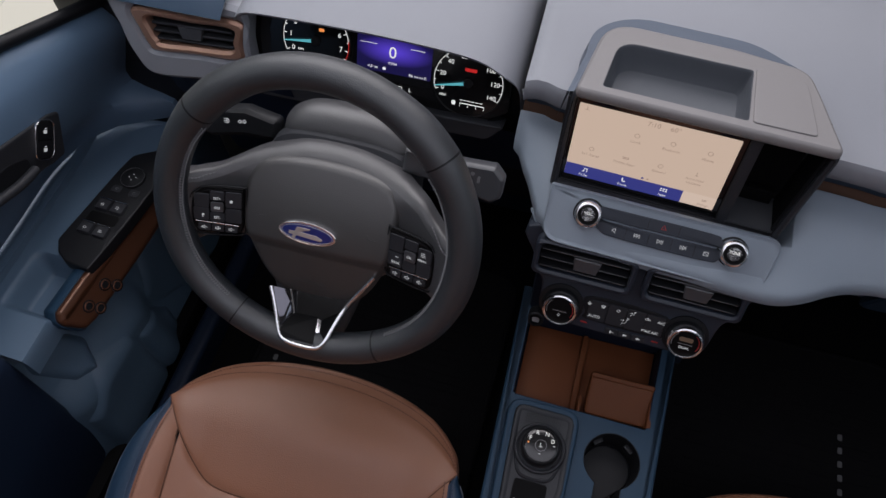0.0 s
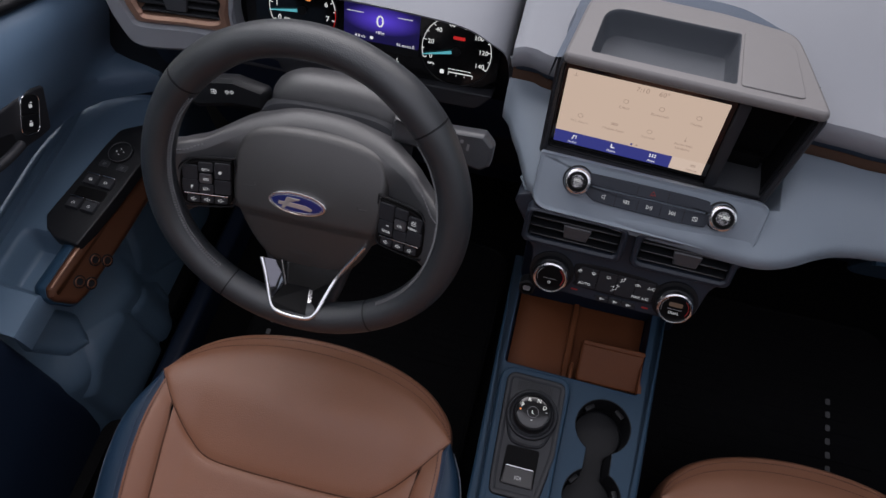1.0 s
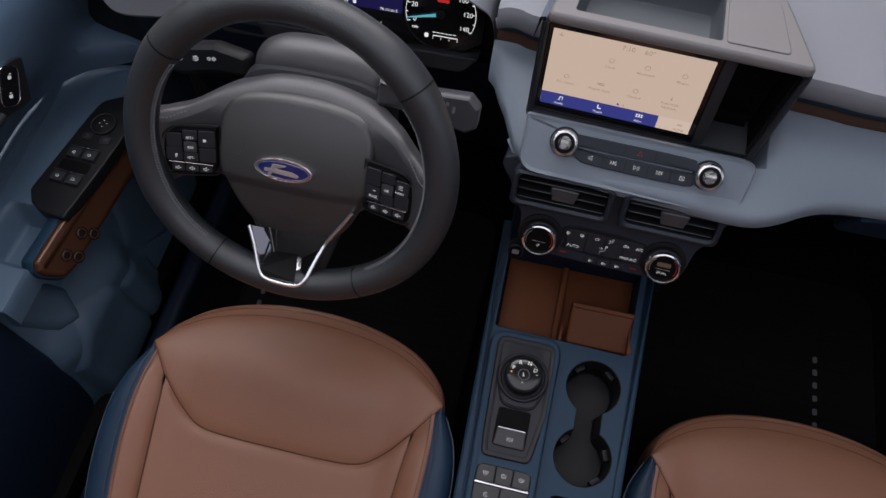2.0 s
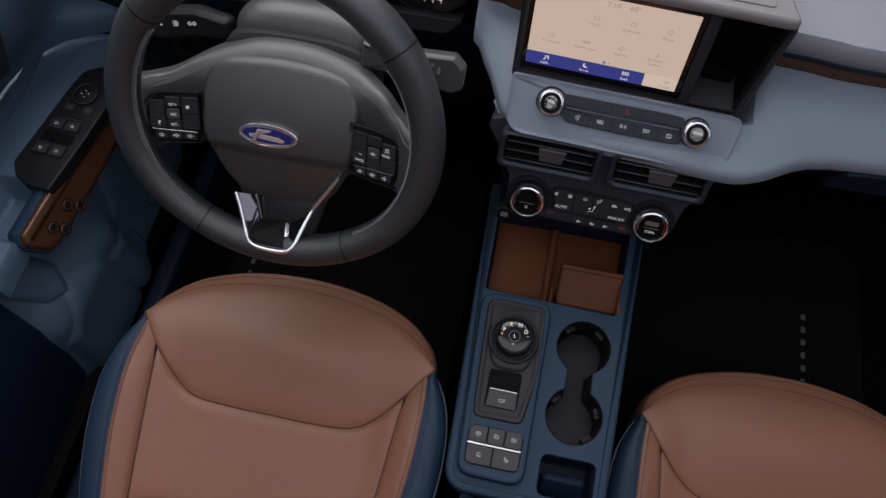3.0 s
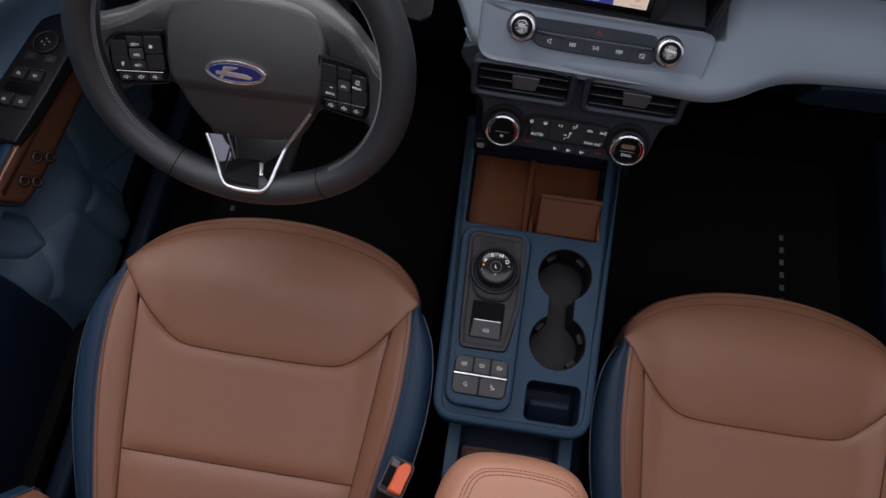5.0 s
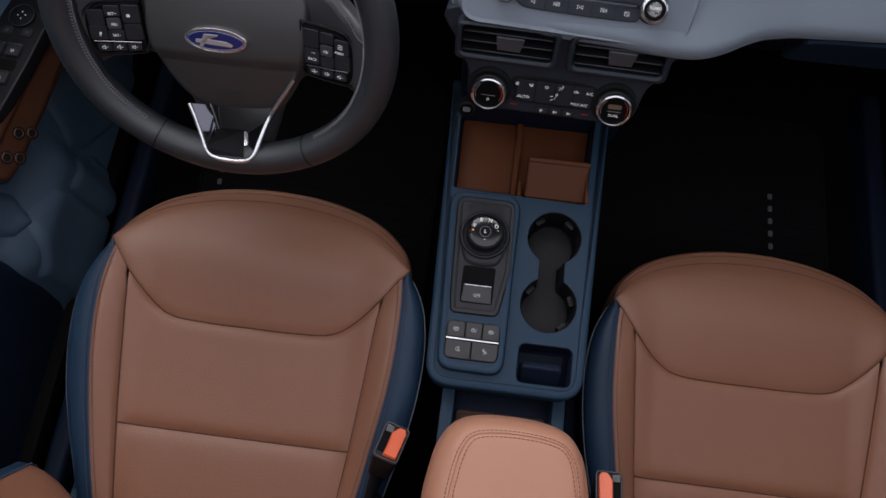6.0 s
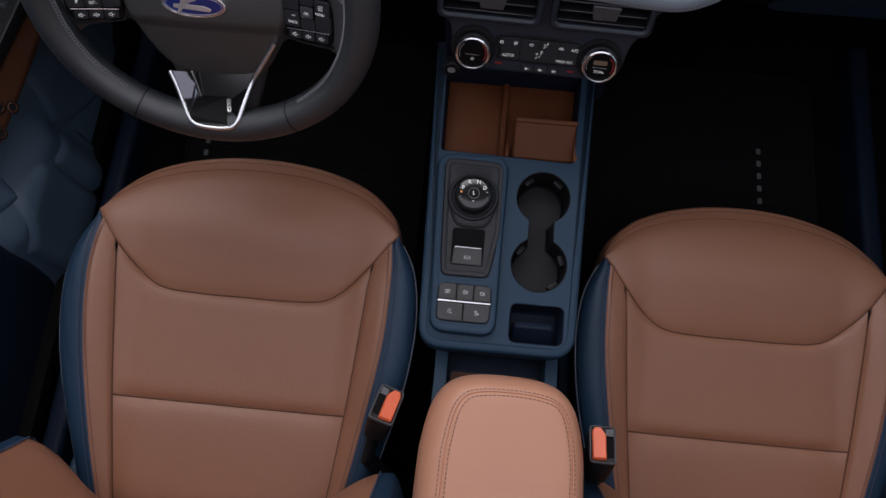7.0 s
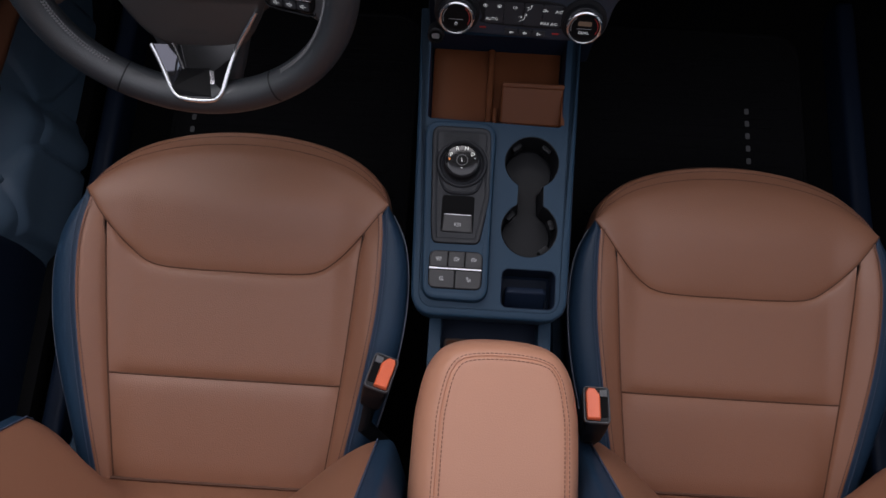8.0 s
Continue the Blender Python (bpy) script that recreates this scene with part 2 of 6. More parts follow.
def skirt(loop, rings, m, cap1=True, bm=None):
    return plate(loop, rings, m, cap0=False, cap1=cap1, bm=bm)


def frame_ring(outer, inner, depth, m, z0=0.0, edge=0.001, bm=None):
    """A rim between two outlines of the same number of points."""
    bm = bm or bmesh.new()
    o, i = ccw([tuple(p[:2]) for p in outer]), ccw([tuple(p[:2]) for p in inner])
    rows = []
    for loop, z in ((o, z0 - depth), (o, z0 - edge), (inset(o, edge), z0), (inset(i, -edge), z0), (i, z0 - edge), (i, z0 - depth)):
        rows.append([bm.verts.new(m @ Vector((x, y, z))) for x, y in loop])
    n = len(o)
    rows.append(rows[0])
    for a, b in zip(rows, rows[1:]):
        for k in range(n):
            bm.faces.new((a[k - 1], a[k], b[k], b[k - 1]))
    return bm


def tube(path, r, closed=False, n=8, bm=None, flat=1.0):
    bm = bm or bmesh.new()
    P = [Vector(p) for p in path]
    rows, m = [], len(P)
    up = Vector((0.123, 0.31, 0.94)).normalized()
    for i, p in enumerate(P):
        t = (P[(i + 1) % m] - P[i - 1]) if closed else (P[min(i + 1, m - 1)] - P[max(i - 1, 0)])
        t.normalize()
        a = t.cross(up).normalized()
        b = a.cross(t)
        rows.append([bm.verts.new(p + r * (math.cos(2 * math.pi * k / n) * a + flat * math.sin(2 * math.pi * k / n) * b)) for k in range(n)])
    for i in range(m if closed else m - 1):
        a, b = rows[i], rows[(i + 1) % m]
        for k in range(n):
            bm.faces.new((a[k - 1], a[k], b[k], b[k - 1]))
    if not closed:
        bm.faces.new(rows[0][::-1])
        bm.faces.new(rows[-1])
    return bm


def patch(fn, nu, nv, bm=None):
    """A sheet from fn(u, v), u and v from 0 to 1."""
    bm = bm or bmesh.new()
    g = [[bm.verts.new(fn(i / nu, j / nv)) for j in range(nv + 1)] for i in range(nu + 1)]
    for i in range(nu):
        for j in range(nv):
            try:
                bm.faces.new((g[i][j], g[i + 1][j], g[i + 1][j + 1], g[i][j + 1]))
            except ValueError:
                pass
    return bm


def solid(bm, t):
    """Thickness t behind a sheet (against its normals)."""
    bmesh.ops.remove_doubles(bm, verts=bm.verts, dist=1e-6)
    bmesh.ops.recalc_face_normals(bm, faces=bm.faces)
    bmesh.ops.solidify(bm, geom=list(bm.faces), thickness=t)
    return bm


def box(lo, hi, edge=0.003, seg=2, bm=None, m=None):
    bm = bm or bmesh.new()
    c = [(a + b) / 2 for a, b in zip(lo, hi)]
    s = [b - a for a, b in zip(lo, hi)]
    made = bmesh.ops.create_cube(bm, size=1, matrix=Matrix.Translation(c) @ Matrix.Diagonal((*s, 1)))["verts"]
    if edge:
        es = list({e for v in made for e in v.link_edges})
        made = bmesh.ops.bevel(bm, geom=es, offset=edge, segments=seg, affect="EDGES", profile=0.6)["verts"]
    if m:
        bmesh.ops.transform(bm, matrix=m, verts=[v for v in bm.verts])
    return bm


def lathe(profile, m, n=48, bm=None, cap0=True, cap1=True):
    """A turned solid: profile of (radius, height) along the frame's third axis."""
    bm = bm or bmesh.new()
    rows = [[bm.verts.new(m @ Vector((r * math.cos(2 * math.pi * k / n), r * math.sin(2 * math.pi * k / n), z))) for k in range(n)] for r, z in profile]
    for a, b in zip(rows, rows[1:]):
        for k in range(n):
            bm.faces.new((a[k - 1], a[k], b[k], b[k - 1]))
    if cap0:
        bm.faces.new(rows[0][::-1])
    if cap1:
        bm.faces.new(rows[-1])
    return bm


def word(text, size, m, material, parent, x=0.0, y=0.0, z=0.0006, align="CENTER", name="lettering", thick=0.0002, stretch=1.0):
    """Lettering in the built-in font, size = height of a capital."""
    c = bpy.data.curves.new("letters", "FONT")
    c.body, c.size, c.align_x, c.align_y, c.extrude, c.resolution_u = text, size / 0.72, align, "CENTER", thick, 3
    ob = bpy.data.objects.new("letters", c)
    scene.collection.objects.link(ob)
    dg = bpy.context.evaluated_depsgraph_get()
    me = bpy.data.meshes.new_from_object(ob.evaluated_get(dg))
    bpy.data.objects.remove(ob)
    bm = bmesh.new()
    bm.from_mesh(me)
    bpy.data.meshes.remove(me)
    bmesh.ops.transform(bm, matrix=m @ Matrix.Translation((x, y, z)) @ Matrix.Diagonal((stretch, 1, 1, 1)), verts=bm.verts)
    return part(name, bm, material, parent, smooth=False)


def bars(rects, m, material, parent, name="print", z=0.0004, thick=0.0004):
    """Small printed bars: (x, y, width, height)."""
    bm = bmesh.new()
    for x, y, w, h in rects:
        block(rrect(w, h, min(w, h) * 0.2, 1, x, y), thick, m, 0.0001, z0=z + thick, bm=bm)
    ob = part(name, bm, material, parent, smooth=False)
    return tagged(ob, kind="stuff") if len(rects) > 1 else ob


def ink(lines, w, m, material, parent, name="icon", z=0.0005, at=(0, 0), size=1.0):
    """A small printed symbol: strokes of width w along lines; a closed filled shape is a line that ends with None."""
    bm = bmesh.new()
    for line in lines:
        if line[-1] is None:
            bm.faces.new([bm.verts.new(m @ Vector((at[0] + x * size, at[1] + y * size, z))) for x, y in line[:-1]])
            continue
        for a, b in zip(line, line[1:]):
            a, b = Vector(a) * size, Vector(b) * size
            t = (b - a).normalized() * w / 2
            s = Vector((-t.y, t.x))
            c = Vector(at)
            bm.faces.new([bm.verts.new(m @ (c + q).to_3d() + m.to_3x3() @ Vector((0, 0, z))) for q in (a - t - s, b + t - s, b + t + s, a - t + s)])
    ob = part(name, bm, material, parent, smooth=False)
    tagged(ob, kind="stuff")
    return ob


def arc(x, y, r, a0, a1, n=10):
    return [(x + r * math.cos(radians(a)), y + r * math.sin(radians(a))) for a in np.linspace(a0, a1, n)]


def ease(a, b, x):
    t = min(1, max(0, (x - a) / (b - a)))
    return t * t * (3 - 2 * t)


def lerp(a, b, t):
    return a + (b - a) * t


def along(pts, t):
    """A value on a line of (position, value), eased between its points."""
    for (a, va), (b, vb) in zip(pts, pts[1:]):
        if t <= b:
            return lerp(va, vb, min(1, max(0, (t - a) / (b - a))))
    return pts[-1][1]

# ---- the cabin's shell ----
I4 = Matrix.Identity(4)

bm = patch(lambda u, v: Vector((lerp(-0.88, 0.95, u), lerp(-1.6, 0.95, v), -0.0305 + 0.45 * ease(0.55, 0.95, lerp(-1.6, 0.95, v)))), 40, 40)
tagged(part("floor", solid(bm, 0.03), CARPET), "black carpeted cabin floor with rising toe board", "floor", kind="structure")
tagged(part("wall_front", box((-0.88, 0.955, 0.0), (0.95, 0.99, 0.70), 0), CARPET, smooth=False), "black firewall under the dashboard", "wall", kind="structure")
# rear wall and ceiling are out of view, added to shape the light
tagged(part("wall_rear", box((-0.95, -1.66, 0.0), (1.0, -1.605, 1.0), 0), NAVY_DARK, smooth=False), "unseen dark rear wall that closes the cabin to light", "wall", kind="structure")
tagged(part("ceiling", frame_ring(rrect(1.96, 2.05, 0.06, 4, -0.02, -0.62), rrect(1.80, 1.08, 0.05, 4, -0.03, -0.26), 0.04, I4, 1.56, 0.01), HEADLINER), "unseen pale headliner with an added opening for overhead light", "ceiling", kind="structure")
for sx, nm in ((-1, "pillar_left"), (1, "pillar_right")):
    x0 = 0.02 + sx * 0.93
    bm = tube(spline([(x0 * 0.99, 0.82, 0.72), (x0 * 0.93, 0.5, 1.08), (x0 * 0.80, 0.12, 1.50)], 6, False), 0.035, n=10)
    tagged(part(nm, bm, HEADLINER), "pale cloth covered windscreen pillar", "pillar", kind="structure")

# ---- seats ----
SEAT_Z = 0.315


def seat_height(x, y):
    z = SEAT_Z + 0.20 * (y + 0.06) - 0.03 * ease(0.02, 0.16, y)
    z += 0.026 * ease(0.14, 0.215, abs(x)) * ease(0.10, -0.06, y)
    z -= 0.010 * (1 - (x / 0.2) ** 2) * ease(0.05, -0.1, y) if abs(x) < 0.2 else 0
    return z


def curve(pts):
    """A smooth function through (position, value) points."""
    s = spline(pts, 10, False)
    xs, ys = [p[0] for p in s], [p[1] for p in s]
    return lambda t: float(np.interp(t, xs, ys))


side_edge = curve([(-0.46, 0.158), (-0.35, 0.195), (-0.28, 0.215), (-0.17, 0.243), (-0.08, 0.252), (-0.01, 0.243), (0.042, 0.217)])
navy_edge = curve([(-0.46, 0.142), (-0.35, 0.168), (-0.26, 0.187), (-0.15, 0.206), (-0.08, 0.213), (-0.01, 0.213), (0.035, 0.208)])
seam_edge = curve([(-0.46, 0.132), (-0.35, 0.148), (-0.21, 0.165), (-0.1, 0.175), (0.0, 0.183), (0.02, 0.186)])
FRONT = spline([(-0.217, 0.042), (-0.200, 0.076), (-0.155, 0.114), (-0.085, 0.138), (0, 0.146), (0.085, 0.138), (0.155, 0.114), (0.200, 0.076), (0.217, 0.042)], 8, False)
YOKE = spline([(-0.217, 0.042), (-0.182, -0.004), (-0.148, -0.038), (-0.115, -0.057), (-0.06, -0.061), (0, -0.061), (0.06, -0.061), (0.115, -0.057), (0.148, -0.038), (0.182, -0.004), (0.217, 0.042)], 8, False)


def on(line, t):
    k = t * (len(line) - 1)
    i = min(int(k), len(line) - 2)
    return Vector(line[i]).lerp(Vector(line[i + 1]), k - i)


def by_x(line, lo, hi):
    pts = [p for p in line if lo - 1e-6 <= p[0] <= hi + 1e-6]
    ys = lambda x: float(np.interp(x, [p[0] for p in line], [p[1] for p in line]))
    return [(lo, ys(lo))] + [p for p in pts if lo + 1e-4 < p[0] < hi - 1e-4] + [(hi, ys(hi))]


def puff(u, v, h=0.006, k=10):
    return h * (1 - abs(2 * u - 1) ** k) * (1 - abs(2 * v - 1) ** k)


def stitch_run(path, step, length, r, bm):
    """Short threads laid along a line."""
    acc = 0.0
    for a, b in zip(path, path[1:]):
        a, b = Vector(a), Vector(b)
        d = (b - a).length
        while acc < d:
            p = a.lerp(b, acc / d)
            t = (b - a).normalized()
            tube([p - t * length / 2, p + t * length / 2], r, n=5, bm=bm)
            acc += step
        acc -= d
    return bm


def build_seat(name, label):
    s = thing(name, (0, 0, 0.0), label, "car seat", "front seats")
    cushion = part("cushion_base", plate([(x, y) for x, y in spline([(0.2, 0.03), (0.13, 0.085), (-0.13, 0.085), (-0.2, 0.03), (-0.232, -0.08), (-0.19, -0.3), (-0.14, -0.46), (0.14, -0.46), (0.19, -0.3), (0.232, -0.08)], 6)], [(0.02, 0.075), (0.0, 0.10), (0.0, 0.21), (0.02, 0.245)], I4), CHARCOAL, s, "charcoal seat shell under the upholstery")
    # thigh panel, rolling over the front edge

    def thigh(u, v):
        a, b = on(YOKE, u), on(FRONT, u)
        if v <= 0.75:
            w = v / 0.75
            p = a.lerp(b, w)
            return Vector((p.x, p.y, seat_height(p.x, p.y) + 0.010 * (1 - abs(2 * u - 1) ** 4) * math.sin(math.pi * min(1, w * 0.95)) ** 0.55 - 0.003 - 0.007 * ease(0.8, 1.0, w)))
        w = (v - 0.75) / 0.25
        n = Vector((b.x * 0.6, 0.12)).normalized()
        q = b + n * 0.010 * (1 - abs(2 * u - 1) ** 5) * math.sin(math.pi * w * 0.9)
        return Vector((q.x, q.y, seat_height(b.x, b.y) + 0.010 * (1 - abs(2 * u - 1) ** 4) * math.sin(math.pi * 0.95) ** 0.55 - 0.010 - 0.11 * w ** 1.5))

    part("thigh_panel", patch(thigh, 64, 40), TAN, s)
    lo, hi = -0.182, 0.182
    top = by_x(YOKE, lo, hi)

    def middle(u, v):
        a = on(top, u)
        b = Vector((lerp(-0.165, 0.165, u), -0.212))
        p = a.lerp(b, v)
        return Vector((p.x, p.y, seat_height(p.x, p.y) + puff(u, v, 0.007, 12) - 0.003))

    part("middle_panel", patch(middle, 56, 30), TAN, s)

    def rear(u, v):
        y = lerp(-0.2125, -0.46, v)
        w = seam_edge(y)
        x = lerp(-w, w, u)
        return Vector((x, y, seat_height(x, y) + puff(u, v, 0.007, 12) - 0.003 - 0.035 * ease(-0.33, -0.46, y)))

    part("rear_panel", patch(rear, 48, 30), TAN, s)
    seams = [[(p[0], p[1]) for p in YOKE], [(lerp(-0.166, 0.166, i / 30), -0.212) for i in range(31)]]
    for sg in (-1, 1):
        def bolster(u, v):
            y0, y1 = lerp(0.002, 0.042, u), -0.46
            y = lerp(y0, y1, v)
            x = lerp(lerp(seam_edge(y), 0.186, ease(0.06, 0.0, v)), navy_edge(min(y, 0.035)), u)
            return Vector((sg * x, y, seat_height(x, y) + puff(u, v, 0.005, 6) - 0.0025))

        part("bolster_panel", patch(bolster, 14, 50), TAN, s)

        def wing(u, v):
            y = lerp(0.042, -0.46, v)
            x0, x1 = navy_edge(min(y, 0.035)), side_edge(y)
            if v < 0.03:
                x0 = lerp(0.2165, x0, v / 0.03)
            if u < 0.5:
                w = u / 0.5
                x = lerp(x0, x1, math.sin(w * math.pi / 2))
                z = seat_height(x0, y) + 0.004 * math.sin(math.pi * w) - 0.022 * (1 - math.cos(w * math.pi / 2)) - 0.003
            else:
                w = (u - 0.5) / 0.5
                x = x1 - 0.02 * w * w
                z = seat_height(x0, y) - 0.025 - 0.125 * w
            return Vector((sg * x, y, z))

        part("side_wing", patch(wing, 28, 60), NAVY, s, "navy leatherette side wing")
        part("wing_piping", tube([wing(0.47, v) + Vector((sg * 0.0006, 0, 0.0010)) for v in np.linspace(0.02, 0.98, 60)], 0.0011, n=6), PIPING, s, "thin grey-blue piping")
        seams.append([(sg * lerp(seam_edge(y), 0.186, ease(-0.03, 0.0, y)), y) for y in np.linspace(0.0, -0.42, 40)])
    bm = bmesh.new()
    for k, q in enumerate(seams):
        tube([(x, y, seat_height(x, y) - 0.0026) for x, y in q], 0.0013, bm=bm, n=6)
    part("seam", bm, TAN_SEAM, s, "dark sewn seam lines")
    bm, bn = bmesh.new(), bmesh.new()
    ys = np.linspace(0.025, -0.40, 60)
    for sg in (-1, 1):
        for d, b in ((-0.006, bm), (0.005, bn)):
            stitch_run([(sg * (navy_edge(y) + d), y, seat_height(navy_edge(y) + min(d, 0), y) + (0.0024 if d < 0 else 0.0012)) for y in ys], 0.0048, 0.0034, 0.0008, b)
        tube([(sg * navy_edge(y), y, seat_height(navy_edge(y), y) - 0.0022) for y in ys], 0.0012, bm=bn, n=5)
    for d in (0.90, 0.97):
        stitch_run([tuple(thigh(u, 0.75 * d) + Vector((0, 0, 0.0006))) for u in np.linspace(0.03, 0.97, 70)], 0.0048, 0.0032, 0.0006, bm)
    tagged(part("stitching", bm, THREAD, s, "brown top stitching"), kind="stuff")
    tagged(part("edge_stitching", bn, THREAD_NAVY, s, "dark blue edge stitching"), kind="stuff")
    # backrest, reclined

    def back(a, v):
        zz = lerp(0.0, 0.60, v)
        x = a * lerp(0.272, 0.26, v)
        d = abs(x)
        bol = 0.126 * ease(0.04, 0.245, d) * ease(0.0, 0.20, v)
        y = -0.366 - 0.34 * zz + bol - 0.085 * ease(0.245, 0.290, d) - 0.03 * ease(0.0, -0.3, v) + 0.012 * ease(0.12, 0.0, v)
        return Vector((x, y, 0.235 + zz))

    part("backrest", patch(lambda u, v: back(lerp(-0.85, 0.85, u), v), 70, 30), TAN, s, "tan leatherette backrest")
    for sg in (-1, 1):
        def back_side(u, v):
            if u < 0.5:
                return back(sg * lerp(0.852, 1.0, u * 2), v)
            p = back(sg, v)
            return Vector((p.x, p.y - 0.14 * (u - 0.5) * 2, p.z))

        part("back_wing", patch(back_side, 20, 30), NAVY, s, "navy leatherette backrest wing")
        ed = [back(sg * 0.851, v) + Vector((0, 0.001, 0.001)) for v in np.linspace(0.02, 1, 40)]
        part("back_piping", tube(ed, 0.0014, n=6), THREAD_NAVY, s)
    bite = []
    for x in np.linspace(-0.150, 0.150, 41):
        hits = [(abs(seat_height(p.x, p.y) + 0.0035 - 0.035 * ease(-0.33, -0.46, p.y) - p.z), p) for p in (back(x / 0.272, v) for v in np.linspace(-0.1, 0.3, 120))]
        bite.append(min(hits, key=lambda h: h[0])[1] + Vector((0, 0.002, 0.001)))
    # dark tube draws the shading where backrest and cushion meet
    part("bite_shade_line", tube(bite, 0.0026, n=6), TAN_SEAM, s, "dark line for the shade in the joint of cushion and backrest")
    # the paler tan paints the highlight along the welt
    part("back_welt", tube([back(a, 0.125) + Vector((0, 0.001, 0)) for a in np.linspace(-0.34, 0.34, 40)], 0.0014, n=6), SHEEN_TAN, s, "backrest welt in paler tan that stands for its highlight")
    part("back_shell", plate(rrect(0.40, 0.52, 0.06), [(0.02, -0.10), (0, -0.08), (0, -0.04), (0.03, -0.01)], tilted((0, -0.60, 0.56), -19)), CHARCOAL, s)
    for sg in (-1, 1):
        part("seat_rail", box((sg * 0.17 - 0.02, -0.42, 0.06), (sg * 0.17 + 0.02, 0.02, 0.10), 0.004), BLACK, s, "black seat rail")
    part("side_shield", plate(spline([(0.0, 0.10), (-0.10, 0.145), (-0.28, 0.165), (-0.42, 0.20), (-0.44, 0.10), (-0.36, 0.06), (-0.02, 0.06)], 6), [(0.004, -0.012), (0, -0.008), (0, 0.006), (0.006, 0.012)], basis((-0.243, 0, 0), (0, 1, 0), (0, 0, 1))), NAVY_PLASTIC, s, "navy plastic side shield")
    return s


driver = build_seat("car_seat", "tan leatherette seat with navy side wings before the steering wheel")
passenger = copy_thing(driver, Matrix.Translation((0.363, 0.0155, -0.06)) @ Matrix.Diagonal((0.98, 0.98, 0.98, 1)))
tagged(passenger, "tan leatherette passenger seat with navy side wings")
driver.location = (-0.372, -0.003, 0.0)
for sg in (-1, 1):
    part("height_riser", box((-0.372 + sg * 0.17 - 0.02, -0.42, 0.0), (-0.372 + sg * 0.17 + 0.02, 0.02, 0.062), 0.004), BLACK, driver)


def buckle(x, y, z, lean, turn, side):
    """side: 1 where the tongue's slot lies to the left of the button, -1 to the right."""
    b = thing("seat_belt_buckle", (x, y, z - 0.16), "black seat belt buckle with orange release button", "belt buckle", "seat belt buckles")
    m = pose(x, y, z, -20, lean, turn)
    out = roundpoly([(-0.0165, -0.0245), (0.0165, -0.0245), (0.0165, 0.0245), (-0.0165, 0.0245)], [0.006, 0.006, 0.006, 0.006], 4)
    part("housing", plate(out, [(0.007, -0.080), (0.003, -0.066), (0.0005, -0.030), (0, -0.002), (0.0012, 0.0)], m), BLACK, b)
    part("rim", frame_ring(out, inset(ccw(out), 0.0024), 0.004, m, 0.0022, 0.0009), GREY_TRIM, b, "grey rim")
    part("tongue_slot", block(rrect(0.0105, 0.034, 0.002, 3, -side * 0.0085, 0.001), 0.003, m, 0.0005, z0=0.0010), DEEP_BLACK, b, "dark tongue slot")
    part("slot_ramp", block([(-side * 0.0135, 0.0105), (-side * 0.0035, 0.0105), (-side * 0.0035, 0.0190), (-side * 0.0135, 0.0205)], 0.002, m @ pose(0, 0, 0.0018, 8), 0.0006), GREY_TRIM, b, "grey ramp beside the slot")
    press = [(side * px, py) for px, py in ((-0.0045, -0.0205), (0.0125, -0.0205), (0.0130, 0.0150), (0.0100, 0.0205), (0.0020, 0.0205), (-0.0045, 0.0110))]
    part("release_button", plate(roundpoly(ccw(press), 0.002, 3), [(0, -0.002), (0, 0.0052), (0.0005, 0.0068), (0.0016, 0.0076)], m @ pose(0, 0, 0.0, 0, side * 5)), ORANGE, b, "orange release button")
    part("stalk", tube([m @ Vector((0, -0.004, -0.07)), m @ Vector((0.003, -0.03, -0.12)), Vector((x + 0.004, y - 0.09, z - 0.16))], 0.011, n=10, flat=0.5), BLACK, b, "black webbing stalk")


buckle(-0.141, -0.203, 0.395, 6, -16, 1)
buckle(0.131, -0.226, 0.395, -3, 0, -1)

# ---- centre console ----
CON = basis((-0.006, 0.09, 0.3595), (1, 0, 0), (0, 1, 0.075))


def cx(x, y):
    return (x + 0.006, y - 0.09)


console = thing("centre_console", (0, 0.09, 0), "navy plastic centre console between the front seats", "console")
outer = roundpoly([(-0.128, 0.335), (-0.1135, -0.117), (0.099, -0.117), (0.109, 0.335)], [0.001, 0.036, 0.036, 0.001], 9)
outer = [cx(*p) for p in outer]
binloop = [cx(*p) for p in [(-0.1110, 0.296), (-0.1085, 0.168), (-0.105, 0.1645), (0.080, 0.1605), (0.084, 0.164), (0.0880, 0.296)]]


def cups():
    out = []
    for (x, y, r, a0, a1) in ((0.0435, 0.107, 0.0385, -62, 242), (0.0435, 0.010, 0.0395, 118, 422)):
        out += [cx(x + r * math.cos(radians(a)), y + r * math.sin(radians(a))) for a in np.linspace(a0, a1, 34)]
    return out


cuploop = cups()
trayloop = rrect(0.0750, 0.0550, 0.010, 5, *cx(0.0455, -0.0735))
lid = ccw(outer)
bm = holed(inset(lid, 0.0125), [ccw(binloop), ccw(cuploop), ccw(trayloop)], CON)
part("top_panel", bm, NAVY_PLASTIC, console, "matte navy top panel with openings")
part("rim", plate(lid, [(0.012, -0.06), (0.0, -0.05), (0.0, -0.004), (0.0015, -0.0012), (0.004, 0.0), (0.0105, 0.0), (0.0113, -0.0012), (0.0125, -0.0012), (0.0127, 0.0)], CON, cap0=False, cap1=False), NAVY_PLASTIC, console, "navy rim round the top panel")
